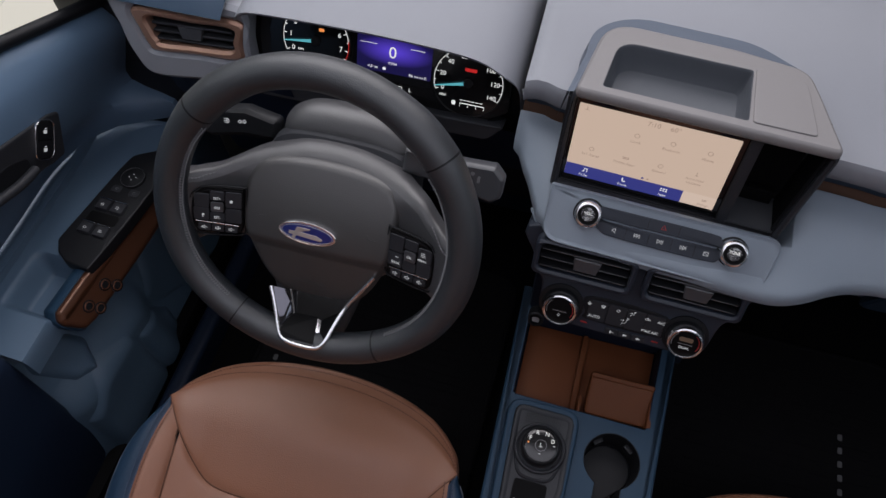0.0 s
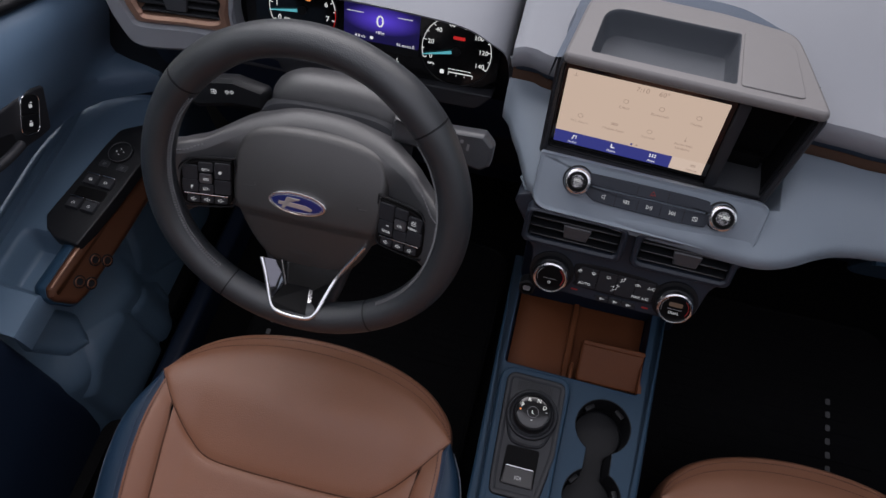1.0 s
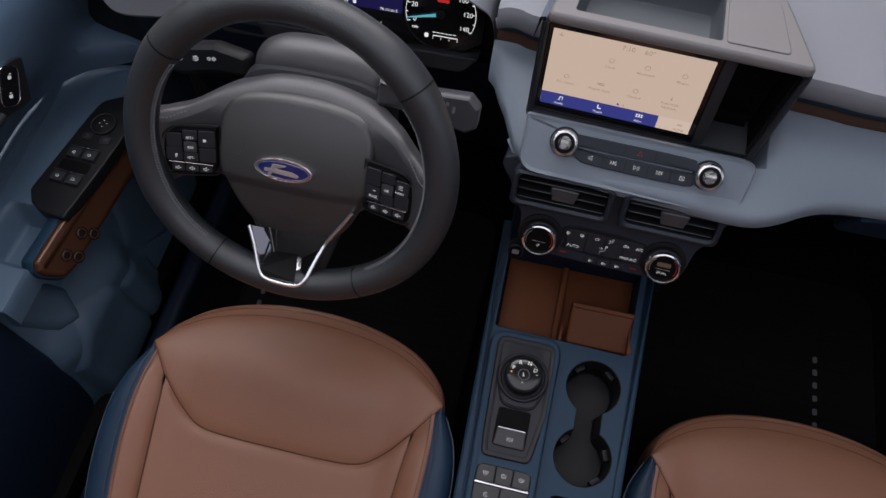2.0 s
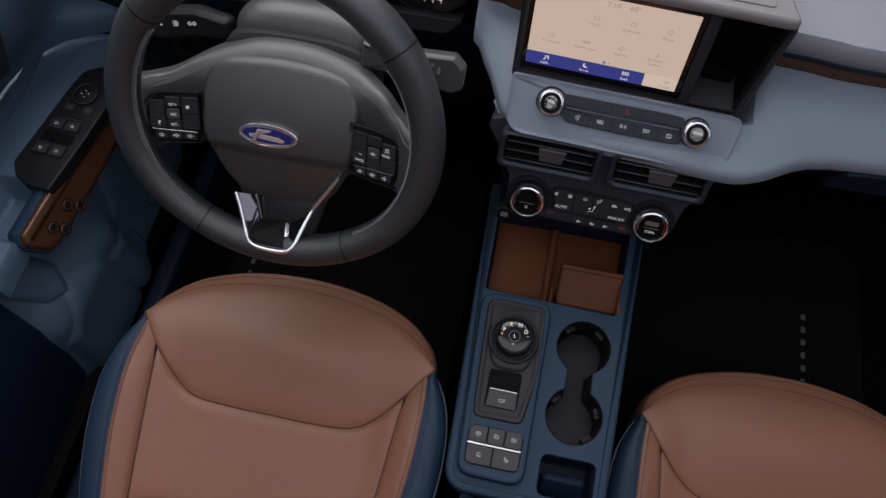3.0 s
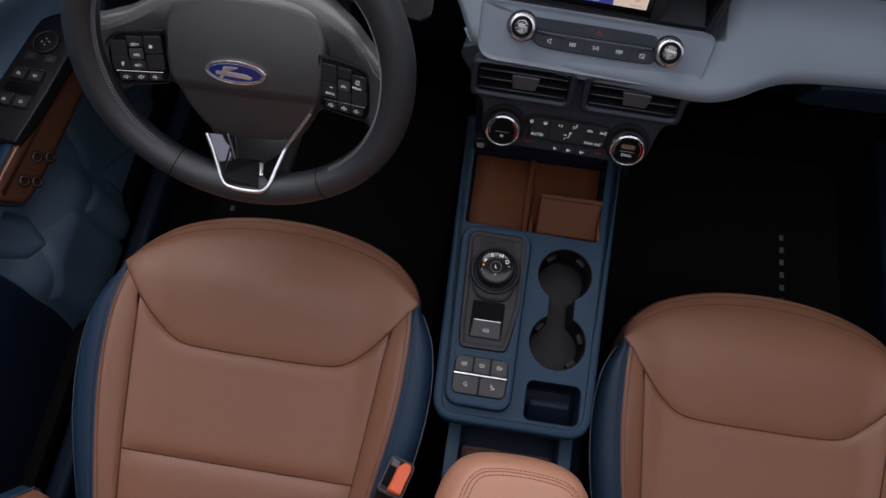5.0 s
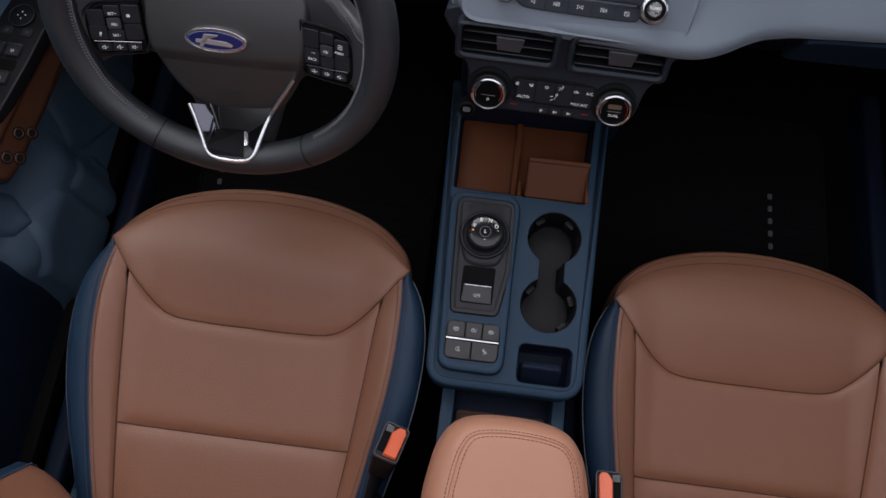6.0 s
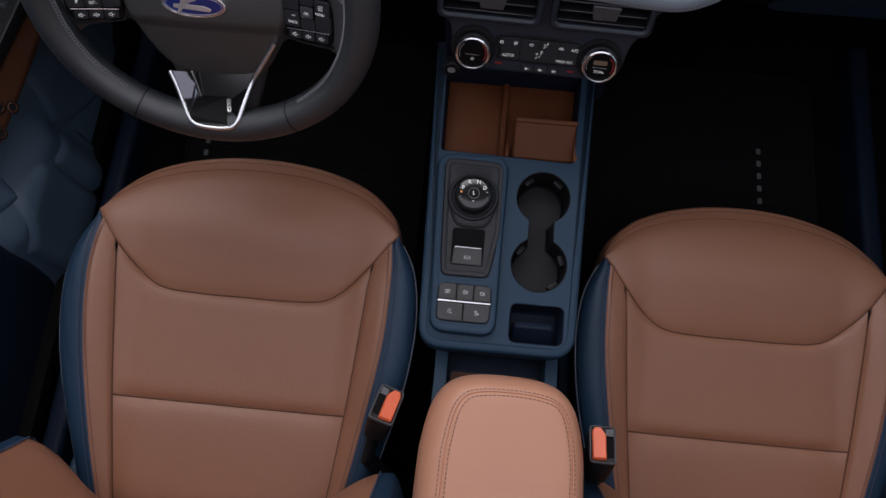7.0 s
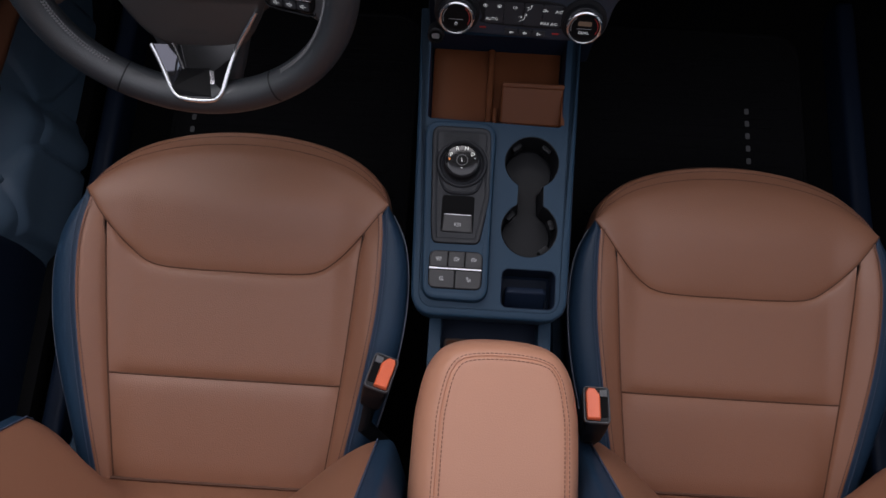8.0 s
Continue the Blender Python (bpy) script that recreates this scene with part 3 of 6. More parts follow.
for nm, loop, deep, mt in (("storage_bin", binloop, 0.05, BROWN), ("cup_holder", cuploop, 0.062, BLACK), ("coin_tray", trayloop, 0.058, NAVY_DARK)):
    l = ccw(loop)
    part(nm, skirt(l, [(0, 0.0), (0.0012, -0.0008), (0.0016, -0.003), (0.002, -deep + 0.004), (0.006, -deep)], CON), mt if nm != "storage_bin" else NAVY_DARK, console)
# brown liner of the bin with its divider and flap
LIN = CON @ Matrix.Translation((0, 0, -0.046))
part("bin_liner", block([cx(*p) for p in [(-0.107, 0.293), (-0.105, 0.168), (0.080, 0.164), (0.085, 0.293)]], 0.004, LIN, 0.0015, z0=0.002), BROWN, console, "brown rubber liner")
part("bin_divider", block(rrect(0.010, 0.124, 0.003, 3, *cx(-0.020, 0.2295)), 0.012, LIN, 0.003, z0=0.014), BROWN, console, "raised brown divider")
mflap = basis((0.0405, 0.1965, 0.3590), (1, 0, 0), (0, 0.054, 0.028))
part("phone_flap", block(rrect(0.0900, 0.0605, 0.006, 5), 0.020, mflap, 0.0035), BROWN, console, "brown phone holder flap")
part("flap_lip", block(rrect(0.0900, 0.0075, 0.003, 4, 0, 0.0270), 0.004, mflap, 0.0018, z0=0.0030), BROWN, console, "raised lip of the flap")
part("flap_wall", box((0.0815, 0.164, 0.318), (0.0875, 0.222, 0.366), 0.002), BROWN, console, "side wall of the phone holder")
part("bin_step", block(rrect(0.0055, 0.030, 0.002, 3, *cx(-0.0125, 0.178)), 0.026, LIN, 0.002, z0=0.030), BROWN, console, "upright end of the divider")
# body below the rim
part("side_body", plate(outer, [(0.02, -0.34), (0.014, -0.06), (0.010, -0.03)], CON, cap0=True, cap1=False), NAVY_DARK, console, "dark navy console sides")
# rear, lower part under the armrest
part("lower_rail", box((-0.088, -0.46, 0.20), (-0.070, -0.10, 0.302), 0.003), NAVY_PLASTIC, console)
part("lower_rail", box((0.066, -0.46, 0.20), (0.084, -0.10, 0.302), 0.003), NAVY_PLASTIC, console)
part("lower_body", box((-0.086, -0.50, 0.0), (0.082, -0.09, 0.262), 0.004), NAVY_DARK, console)
part("rear_mat", block(rrect(0.128, 0.10, 0.006, 3, -0.002, -0.185), 0.004, Matrix.Translation((0, 0, 0.2685)), 0.0015), BROWN_STRIP, console, "brown rubber mat")
part("rear_mat_rim", frame_ring(rrect(0.122, 0.094, 0.005, 3, -0.002, -0.185), rrect(0.114, 0.086, 0.004, 3, -0.002, -0.185), 0.002, Matrix.Translation((0, 0, 0.2705)), 0.0, 0.0005), BROWN, console)
part("latch", box((-0.012, -0.150, 0.262), (0.0, -0.138, 0.285), 0.003), BLACK, console)

# shifter module: a raised navy block with a charcoal plate, the dial, the brake switch and five keys
MODULE = roundpoly([cx(*p) for p in [(-0.1120, 0.1600), (-0.1010, -0.0970), (-0.0085, -0.0985), (-0.0085, 0.0500), (-0.0070, 0.1610)]], [0.026, 0.024, 0.024, 0.2, 0.026], 8)
part("shift_bezel", plate(MODULE, [(0, -0.003), (0.0008, 0.0), (0.0020, 0.0085), (0.0032, 0.0115), (0.0055, 0.0128), (0.0085, 0.0125), (0.0115, 0.0116)], CON), NAVY_PLASTIC, console, "raised navy bezel")
SH = CON @ Matrix.Translation((0, 0, 0.0118))
PLATE = roundpoly([cx(*p) for p in [(-0.0985, 0.1490), (-0.0925, 0.0100), (-0.0895, -0.0180), (-0.0260, -0.0175), (-0.0145, 0.0480), (-0.0165, 0.1480)]], [0.014, 0.08, 0.009, 0.010, 0.05, 0.014], 6)
part("plate_gap", plate(inset(ccw(PLATE), -0.0011), [(0, -0.002), (0, 0.0004)], SH), DEEP_BLACK, console, "dark joint round the plate")
pocket = rrect(0.0450, 0.0525, 0.004, 4, *cx(-0.0570, 0.0232))
part("shift_plate", holed(inset(ccw(PLATE), 0.0075), [ccw(pocket)], SH, 0.0006), CHARCOAL, console, "charcoal shifter plate")
part("plate_edge", plate(PLATE, [(0, -0.001), (0, 0.0014), (0.0008, 0.0024), (0.0030, 0.0026), (0.0055, 0.0018), (0.0075, 0.0006)], SH, cap0=False, cap1=False), CHARCOAL, console, "rounded edge of the plate")
# black colour carries the shadow that fills the pocket
part("brake_pocket", skirt(ccw(pocket), [(0, 0.0006), (0.0006, 0.0), (0.001, -0.009), (0.003, -0.010)], SH), BLACK, console, "brake switch pocket, black for the shadow in it")
KN = SH @ Matrix.Translation((*cx(-0.0552, 0.0945), 0.0))
part("dial_saddle", plate(spline([(-0.0335, 0.004), (-0.026, 0.026), (0.0, 0.0355), (0.026, 0.026), (0.0335, 0.004), (0.0315, -0.018), (0.0215, -0.040), (0.0, -0.0445), (-0.0215, -0.040), (-0.0315, -0.018)], 6), [(0, 0.0), (0.0012, 0.0035), (0.0040, 0.0052), (0.0070, 0.0046)], KN), CHARCOAL, console, "charcoal saddle under the dial")
part("dial_collar", lathe([(0.0350, 0.001), (0.0350, 0.0062), (0.0338, 0.0082), (0.0318, 0.0088), (0.0300, 0.0078), (0.0290, 0.0050)], KN, cap1=False), CHARCOAL, console, "charcoal collar round the dial")
dial = part("shift_dial", lathe([(0.0262, 0.004), (0.0262, 0.0180), (0.0254, 0.0215), (0.0240, 0.0232), (0.0226, 0.0236)], KN), BLACK, console, "black rotary shift dial")
part("dial_face", lathe([(0.0226, 0.0225), (0.0226, 0.0240), (0.0218, 0.0246), (0.0180, 0.0250), (0.010, 0.0252)], KN), GLOSS, dial, "gloss black dial face")
part("dial_ring", lathe([(0.0266, 0.0085), (0.0268, 0.0100), (0.0262, 0.0115)], KN, cap0=False, cap1=False), GREY_TRIM, dial, "satin ring")
for ch, a in (("P", 160), ("R", 116), ("N", 70), ("D", 27)):
    word(ch, 0.0054, KN, EM_WHITE, dial, 0.0162 * math.cos(radians(a)), 0.0162 * math.sin(radians(a)), 0.0256)
word("L", 0.0052, KN, EM_WHITE, dial, 0, -0.001, 0.0256)
part("dial_mark", frame_ring(disc(0.0078, 32, 0, -0.001), disc(0.0071, 32, 0, -0.001), 0.0003, KN, 0.0256, 0.0001), MARK_DIM, dial)
bars([(-0.0172, -0.0005, 0.0024, 0.0024)], KN, EM_ORANGE, dial, "pilot_light", 0.0254)
bars([(0.0, -0.0122, 0.0026, 0.0012), (0.0175, 0.0018, 0.0024, 0.0010)], KN, EM_ICON, dial, "index_mark", 0.0254)
bm = bmesh.new()
for i in range(6):
    stitch_run([SH @ Vector((*cx(-0.081 + 0.048 * t, 0.1425 - 0.0023 * i - 0.020 * (t - 0.5) ** 2), 0.0008)) for t in np.linspace(0, 1, 12)], 0.0030, 0.0013, 0.0005, bm)
tagged(part("speaker_grille", bm, DEEP_BLACK, console, "rows of small grille holes"), kind="stuff")
pb = part("parking_brake_button", plate(roundpoly([cx(*p) for p in [(-0.0780, -0.0020), (-0.0355, -0.0025), (-0.0372, 0.0225), (-0.0758, 0.0232)]], 0.0022, 4), [(0, -0.009), (0, 0.0012), (0.0006, 0.0022), (0.0022, 0.0026)], SH), BUTTON, console, "grey parking brake switch")
bars([(*cx(-0.0565, 0.0220), 0.0370, 0.0011)], SH, CHROME, pb, "chrome_line", 0.0022)
part("brake_mark", frame_ring(disc(0.0026, 20, *cx(-0.0565, 0.0080)), disc(0.0020, 20, *cx(-0.0565, 0.0080)), 0.0003, SH, 0.0032, 0.0001), EM_ICON, pb)
bars([(*cx(-0.0602, 0.0080), 0.0007, 0.0048), (*cx(-0.0528, 0.0080), 0.0007, 0.0048), (*cx(-0.0565, 0.0080), 0.0018, 0.0006)], SH, EM_ICON, pb, "brake_sign", 0.0027, 0.0002)
# drive keys
part("key_gap", block(rrect(0.0735, 0.0525, 0.0100, 6, *cx(-0.0555, -0.0550)), 0.003, SH, 0.0004, z0=0.0004), DEEP_BLACK, console, "dark joint round the keys")


def drive_key(x0, x1, y0, y1, radii, sign):
    k = part("drive_key", plate(roundpoly([cx(x0, y0), cx(x1, y0), cx(x1, y1), cx(x0, y1)], radii, 5), [(0, -0.002), (0, 0.0016), (0.0005, 0.0024), (0.0016, 0.0028)], SH), BUTTON, console)
    ink(sign, 0.00065, SH, EM_ICON, k, "icon", 0.0030, cx((x0 + x1) / 2, (y0 + y1) / 2 + 0.0005), 0.0011)


truck = [[(-3, -1), (-3, 1.4), (-0.6, 1.4), (-0.6, -1), (-3, -1)], [(0.4, -1), (0.4, 1.4), (2.8, 1.4), (2.8, -1), (0.4, -1)], [(-2, -2.6), (2, -2.6)]]
swirl = [arc(0, 0, 2.4, 40, 320, 12), [(-0.4, 0.4), (1.6, -1.8), (3.0, -1.8)]]
tyre = [arc(-0.8, 0, 2.2, 0, 360, 14), [(-0.8, -1), (-0.8, 1)], [(2.2, -2), (3.2, 1.6)]]
slope = [[(-2.6, 1.6), (2.6, -2.2)], arc(-1.0, 2.0, 0.9, 0, 360, 9), arc(1.8, -0.2, 0.9, 0, 360, 9), [(-1.4, -1.8), (-0.2, -2.8), (0.8, -2.0)]]
drive_key(-0.0912, -0.0668, -0.0519, -0.0297, [0.001, 0.001, 0.001, 0.0085], truck)
drive_key(-0.0660, -0.0436, -0.0519, -0.0297, 0.001, tyre)
drive_key(-0.0428, -0.0198, -0.0519, -0.0297, [0.001, 0.001, 0.0085, 0.001], tyre[:1] + [[(-1.8, 0.6), (0.2, -0.6)], [(2.2, -2), (3.2, 1.6)]])
drive_key(-0.0912, -0.0562, -0.0804, -0.0558, [0.0090, 0.001, 0.001, 0.001], swirl)
drive_key(-0.0554, -0.0198, -0.0804, -0.0558, [0.001, 0.0090, 0.001, 0.001], slope)
part("chrome_strip", block(rrect(0.0722, 0.0027, 0.0008, 2, *cx(-0.0555, -0.05385)), 0.003, SH, 0.0006, z0=0.0034), CHROME, console, "thin chrome strip")
# cup holder details
CUPZ = CON @ Matrix.Translation((0, 0, -0.058))
part("cup_mat", block(inset(ccw(cuploop), 0.005), 0.003, CUPZ, 0.001, z0=0.002), BLACK, console, "charcoal rubber cup mat")
for (x, y, a) in ((0.0435, 0.107, 50), (0.0435, 0.107, 128), (0.0435, 0.010, -48), (0.0435, 0.010, 140), (0.0435, 0.010, 20)):
    m = CON @ Matrix.Translation((*cx(x, y), -0.02)) @ Matrix.Rotation(radians(a), 4, "Z") @ Matrix.Translation((0.0355, 0, 0))
    part("cup_clip", box((-0.0055, -0.0075, -0.012), (0.0022, 0.0075, 0.006), 0.002, m=m), BLACK, console, "sprung cup clip")
part("tray_ramp", block(rrect(0.058, 0.034, 0.006, 4), 0.010, CON @ Matrix.Translation((*cx(0.0440, -0.0870), -0.030)) @ pose(0, 0, 0, 48), 0.003), NAVY_DARK, console, "sloping end of the coin tray")

# armrest lid
arm = thing("armrest", (0.004, -0.33, 0.22), "tan leatherette armrest lid with double stitching on the console", "armrest")
AL = [(0.004 + x, y) for x, y in spline([(-0.101, -0.56), (-0.100, -0.30), (-0.096, -0.232), (-0.083, -0.186), (-0.055, -0.162), (0.0, -0.156), (0.055, -0.163), (0.083, -0.187), (0.096, -0.232), (0.100, -0.30), (0.101, -0.56)], 10, False)]


def lid_ring(d):
    """The lid's outline moved in by d, more on the driver's side, where it rolls off wider."""
    return [(x + 0.24 * d, y) for x, y in inset(ccw(AL), d)]


lidm = bmesh.new()
prof = [(0.008, 0.392), (0.0015, 0.398), (0.0, 0.408), (0.0, 0.420), (0.0012, 0.432), (0.0042, 0.4445), (0.0085, 0.4545), (0.0140, 0.4618), (0.0190, 0.4655), (0.0225, 0.4670), (0.0248, 0.4674), (0.0257, 0.4662), (0.0266, 0.4674), (0.030, 0.4684), (0.038, 0.4696)]
rows = [[lidm.verts.new((x, y, z)) for x, y in lid_ring(d)] for d, z in prof]
for a, b in zip(rows, rows[1:]):
    for i in range(len(a)):
        lidm.faces.new((a[i - 1], a[i], b[i], b[i - 1]))
ring, mid = rows[-1], Vector((0.016, -0.38, 0.4696))
base = [v.co.copy() for v in ring]
for k in (0.85, 0.65, 0.42, 0.2, 0.05):
    row = [lidm.verts.new(mid.lerp(p, k) + Vector((0, 0, 0.0020 * (1 - k)))) for p in base]
    for i in range(len(row)):
        lidm.faces.new((ring[i - 1], ring[i], row[i], row[i - 1]))
    ring = row
lidm.faces.new(ring)
lidm.faces.new(rows[0][::-1])
part("lid", lidm, SHEEN_TAN, arm)
bm = bmesh.new()
for d, z in ((0.0222, 0.4672), (0.0295, 0.4686)):
    q = [p for p in lid_ring(d) if p[1] > -0.50]
    k = max(range(len(q)), key=lambda i: (Vector(q[i]) - Vector(q[i - 1])).length)
    stitch_run([(x, y, z) for x, y in q[k:] + q[:k]], 0.0052, 0.0034, 0.00065, bm)
tagged(part("stitching", bm, THREAD_TAN, arm, "double row of brown stitching"), kind="stuff")
part("hinge_box", box((-0.082, -0.55, 0.22), (0.078, -0.30, 0.40), 0.006), NAVY_DARK, arm, "navy armrest box")

# ---- steering wheel ----
WC = Vector((-0.359, 0.167, 0.693))
WH = tilted(WC, 30)
wheel = thing("steering_wheel", WC, "black leather steering wheel with grey pad and blue oval badge", "steering wheel")
RC, RT = 0.1714, 0.0186


def rim_line(a, r=RC):
    x, y = r * math.cos(a), r * math.sin(a)
    y *= 1 - 0.068 * ease(-0.30, -1.0, math.sin(a))
    return Vector((x, y, 0))


def rim_section(a, k, grow=0.0):
    c = rim_line(a)
    t = (rim_line(a + 0.01) - rim_line(a - 0.01)).normalized()
    o = Vector((t.y, -t.x, 0))
    swell = 1 + 0.09 * math.exp(-((math.cos(a - radians(45)) - 1) / 0.03) ** 2) + 0.09 * math.exp(-((math.cos(a - radians(135)) - 1) / 0.03) ** 2)
    rr = (RT + grow) * swell
    return WH @ (c + rr * (math.cos(k) * o + 1.08 * math.sin(k) * Vector((0, 0, 1))))


def sweep(a0, a1, n, closed=False, grow=0.0, nk=20):
    bm = bmesh.new()
    rows = [[bm.verts.new(rim_section(lerp(a0, a1, i / n), 2 * math.pi * k / nk, grow)) for k in range(nk)] for i in range(n + (0 if closed else 1))]
    m = len(rows)
    for i in range(m if closed else m - 1):
        a, b = rows[i], rows[(i + 1) % m]
        for k in range(nk):
            bm.faces.new((a[k - 1], a[k], b[k], b[k - 1]))
    if not closed:
        bm.faces.new(rows[0][::-1])
        bm.faces.new(rows[-1])
    return bm


rim = part("rim", sweep(0, 2 * math.pi, 144, True), RIM, wheel, "grained black leather rim")
for a in (39, 141, 239, 301):
    part("joint", sweep(radians(a - 0.35), radians(a + 0.35), 2, grow=0.0003), BLACK, rim, "sewn leather joint")
# stitches along the inner side of the two grips
for a0, a1 in ((-52, 36), (144, 232)):
    bm = bmesh.new()
    n = 70
    for i in range(n):
        a = radians(lerp(a0, a1, i / n))
        for s in (-1, 1):
            p = rim_section(a, math.pi - 0.42 - 0.13 * s, 0.0003)
            q = rim_section(a + 0.011, math.pi - 0.42 - 0.02 * s, 0.0009)
            tube([p, q], 0.0010, n=4, bm=bm)
    tagged(part("rim_stitching", bm, STITCH_GREY, wheel, "grey cross stitching"), kind="stuff")

HX = -0.003
# spoke body, falling from the rim to the hub; its ends swell into the leather of the rim


def dish(v):
    d = abs(v.x + 0.006)
    roll = 0.027 * ease(0.022, 0.086, v.y) * ease(0.135, 0.075, d)
    return Vector((v.x, v.y, v.z - 0.033 + 0.031 * ease(0.088, 0.172, d) + 0.013 * ease(0.134, 0.168, d) + 0.010 * ease(-0.10, -0.18, v.y) - roll))


body = spline([(-0.008, 0.0715), (0.030, 0.0695), (0.070, 0.0600), (0.097, 0.0485), (0.116, 0.040), (0.132, 0.027), (0.150, 0.017), (0.170, 0.013), (0.172, -0.020), (0.170, -0.062), (0.150, -0.064), (0.128, -0.064), (0.098, -0.062), (0.076, -0.068), (0.052, -0.100), (0.036, -0.150), (0.026, -0.170), (-0.008, -0.172),
               (-0.040, -0.170), (-0.048, -0.150), (-0.066, -0.100), (-0.090, -0.062), (-0.110, -0.056), (-0.135, -0.058), (-0.155, -0.066), (-0.172, -0.066), (-0.174, -0.020), (-0.172, 0.022), (-0.152, 0.026), (-0.130, 0.031), (-0.095, 0.0500), (-0.068, 0.0605), (-0.040, 0.0690)], 6)
part("spoke_body", plate(body, [(0.006, -0.034), (0, -0.028), (0, -0.013), (0.0012, -0.008), (0.0035, -0.0042), (0.0075, -0.0014), (0.012, 0.0)], WH, warp=dish, cap1=False), SPOKE, wheel, "charcoal spoke casing")
for path in ([(-0.158, 0.022), (-0.146, 0.019), (-0.136, 0.023), (-0.128, 0.026)], [(0.158, 0.004), (0.146, 0.008), (0.138, 0.016), (0.130, 0.024)]):
    run = [WH @ (dish(Vector((x, y, 0.0))) + Vector((0, 0, 0.0004))) for x, y in spline(path, 6, False)]
    tagged(part("spoke_stitching", stitch_run(run, 0.0042, 0.0026, 0.0010, bmesh.new()), STITCH_GREY, wheel, "grey stitching across the spoke"), kind="stuff")
pad = spline([(0.0, 0.0580), (0.045, 0.0552), (0.077, 0.0460), (0.090, 0.028), (0.092, 0.002), (0.088, -0.035), (0.074, -0.072), (0.056, -0.100), (0.034, -0.113), (0.0, -0.116),
              (-0.034, -0.113), (-0.056, -0.100), (-0.074, -0.072), (-0.088, -0.035), (-0.092, 0.002), (-0.090, 0.028), (-0.077, 0.0460), (-0.045, 0.0552)], 6)


def spoke_sheet():
    """The casing's face, cut in narrow strips so that it follows the dish."""
    bm = holed(inset(ccw(body), 0.012), [[(x + HX, y) for x, y in inset(ccw(pad), 0.004)]], Matrix.Identity(4))
    for k in range(-17, 18):
        bmesh.ops.bisect_plane(bm, geom=bm.verts[:] + bm.edges[:] + bm.faces[:], plane_co=(k * 0.01, 0, 0), plane_no=(1, 0, 0))
    for k in range(8):
        bmesh.ops.bisect_plane(bm, geom=bm.verts[:] + bm.edges[:] + bm.faces[:], plane_co=(0, 0.024 + 0.006 * k, 0), plane_no=(0, 1, 0))
    for v in bm.verts:
        v.co = WH @ dish(v.co)
    return bm


part("spoke_face", spoke_sheet(), SPOKE, wheel, "charcoal spoke face")


def dome(v):
    e = 1 - min(1, (v.x / 0.10) ** 2) * 0.7
    z = v.z + (0.006 * e if v.z > 0 else 0)
    if v.z > 0.004:
        z += -0.010 * ease(-0.035, -0.052, v.y) * ease(0.0, 0.008, v.z) * 0.6
    q = (v.y + 0.045) / 0.103
    z -= 0.029 * q ** 1.7 if q > 0 else 0.010 * q * q + 0.07 * max(0, -0.046 - v.y)
    return Vector((v.x + HX, v.y, z - 0.030))


def pad_sheet(bm):
    """The cover's face, cut in narrow strips so that it follows the dome."""
    face = holed(inset(ccw(pad), 0.008), [], Matrix.Identity(4))
    for axis in ((1, 0, 0), (0, 1, 0)):
        for k in range(-25, 17):
            bmesh.ops.bisect_plane(face, geom=face.verts[:] + face.edges[:] + face.faces[:], plane_co=tuple(v * k * 0.005 for v in axis), plane_no=axis)
    for v in face.verts:
        v.co = WH @ dome(Vector((v.co.x, v.co.y, 0.0125)))
    sheet = bpy.data.meshes.new("sheet")
    face.to_mesh(sheet)
    face.free()
    bm.from_mesh(sheet)
    bpy.data.meshes.remove(sheet)
    bmesh.ops.remove_doubles(bm, verts=bm.verts[:], dist=0.0002)
    return bm


airbag = part("airbag_cover", pad_sheet(plate(pad, [(0.0, -0.012), (0.0, 0.004), (0.0012, 0.0075), (0.0030, 0.0100), (0.0055, 0.0118), (0.008, 0.0125)], WH, warp=dome, cap1=False, crisp=False)), PAD, wheel, "soft grey airbag cover")
BD = WH @ Matrix.Translation((-0.011, -0.019, -0.0125))
badge = part("badge", plate(disc(0.0345, 64, ry=0.0142), [(0, -0.006), (0, 0.0005), (0.0006, 0.0012), (0.0016, 0.0012), (0.002, 0.0006), (0.0026, 0.0006)], BD), CHROME, wheel, "oval badge with chrome rim")
part("badge_field", plate(disc(0.0318, 64, ry=0.0118), [(0, 0.0004), (0.0004, 0.0009), (0.004, 0.0012)], BD), BLUE_BADGE, badge, "blue badge field")
part("badge_line", frame_ring(disc(0.0306, 64, ry=0.0106), disc(0.0300, 64, ry=0.0100), 0.0004, BD, 0.0013, 0.0001), BADGE_WHITE, badge)
for bar in ([(-0.022, -0.0035), (0.017, -0.0060), (0.0195, -0.0030), (0.012, 0.0002), (-0.006, 0.0012), (-0.0215, 0.0006)], [(-0.0185, -0.0085), (-0.0150, -0.0085), (-0.0085, 0.0050), (0.0030, 0.0052), (0.0045, 0.0072), (-0.0120, 0.0072)]):
    part("badge_stroke", block(roundpoly(bar, 0.0012, 3), 0.0006, BD, 0.0003, z0=0.0021), BADGE_WHITE, badge, "plain silver stroke")
word("AIRBAG", 0.0062, WH @ Matrix.Translation((HX - 0.004, -0.088, -0.0212)) @ pose(0, 0, 0, 8), EMBOSS, airbag, name="embossed_word", stretch=1.25)
for sg in (-1, 1):
    bars([(sg * 0.066, -0.012, 0.011, 0.0009), (sg * 0.0615, -0.0095, 0.0009, 0.0045)], WH @ Matrix.Translation((HX, 0, -0.0180)), EMBOSS, airbag, "horn_mark")

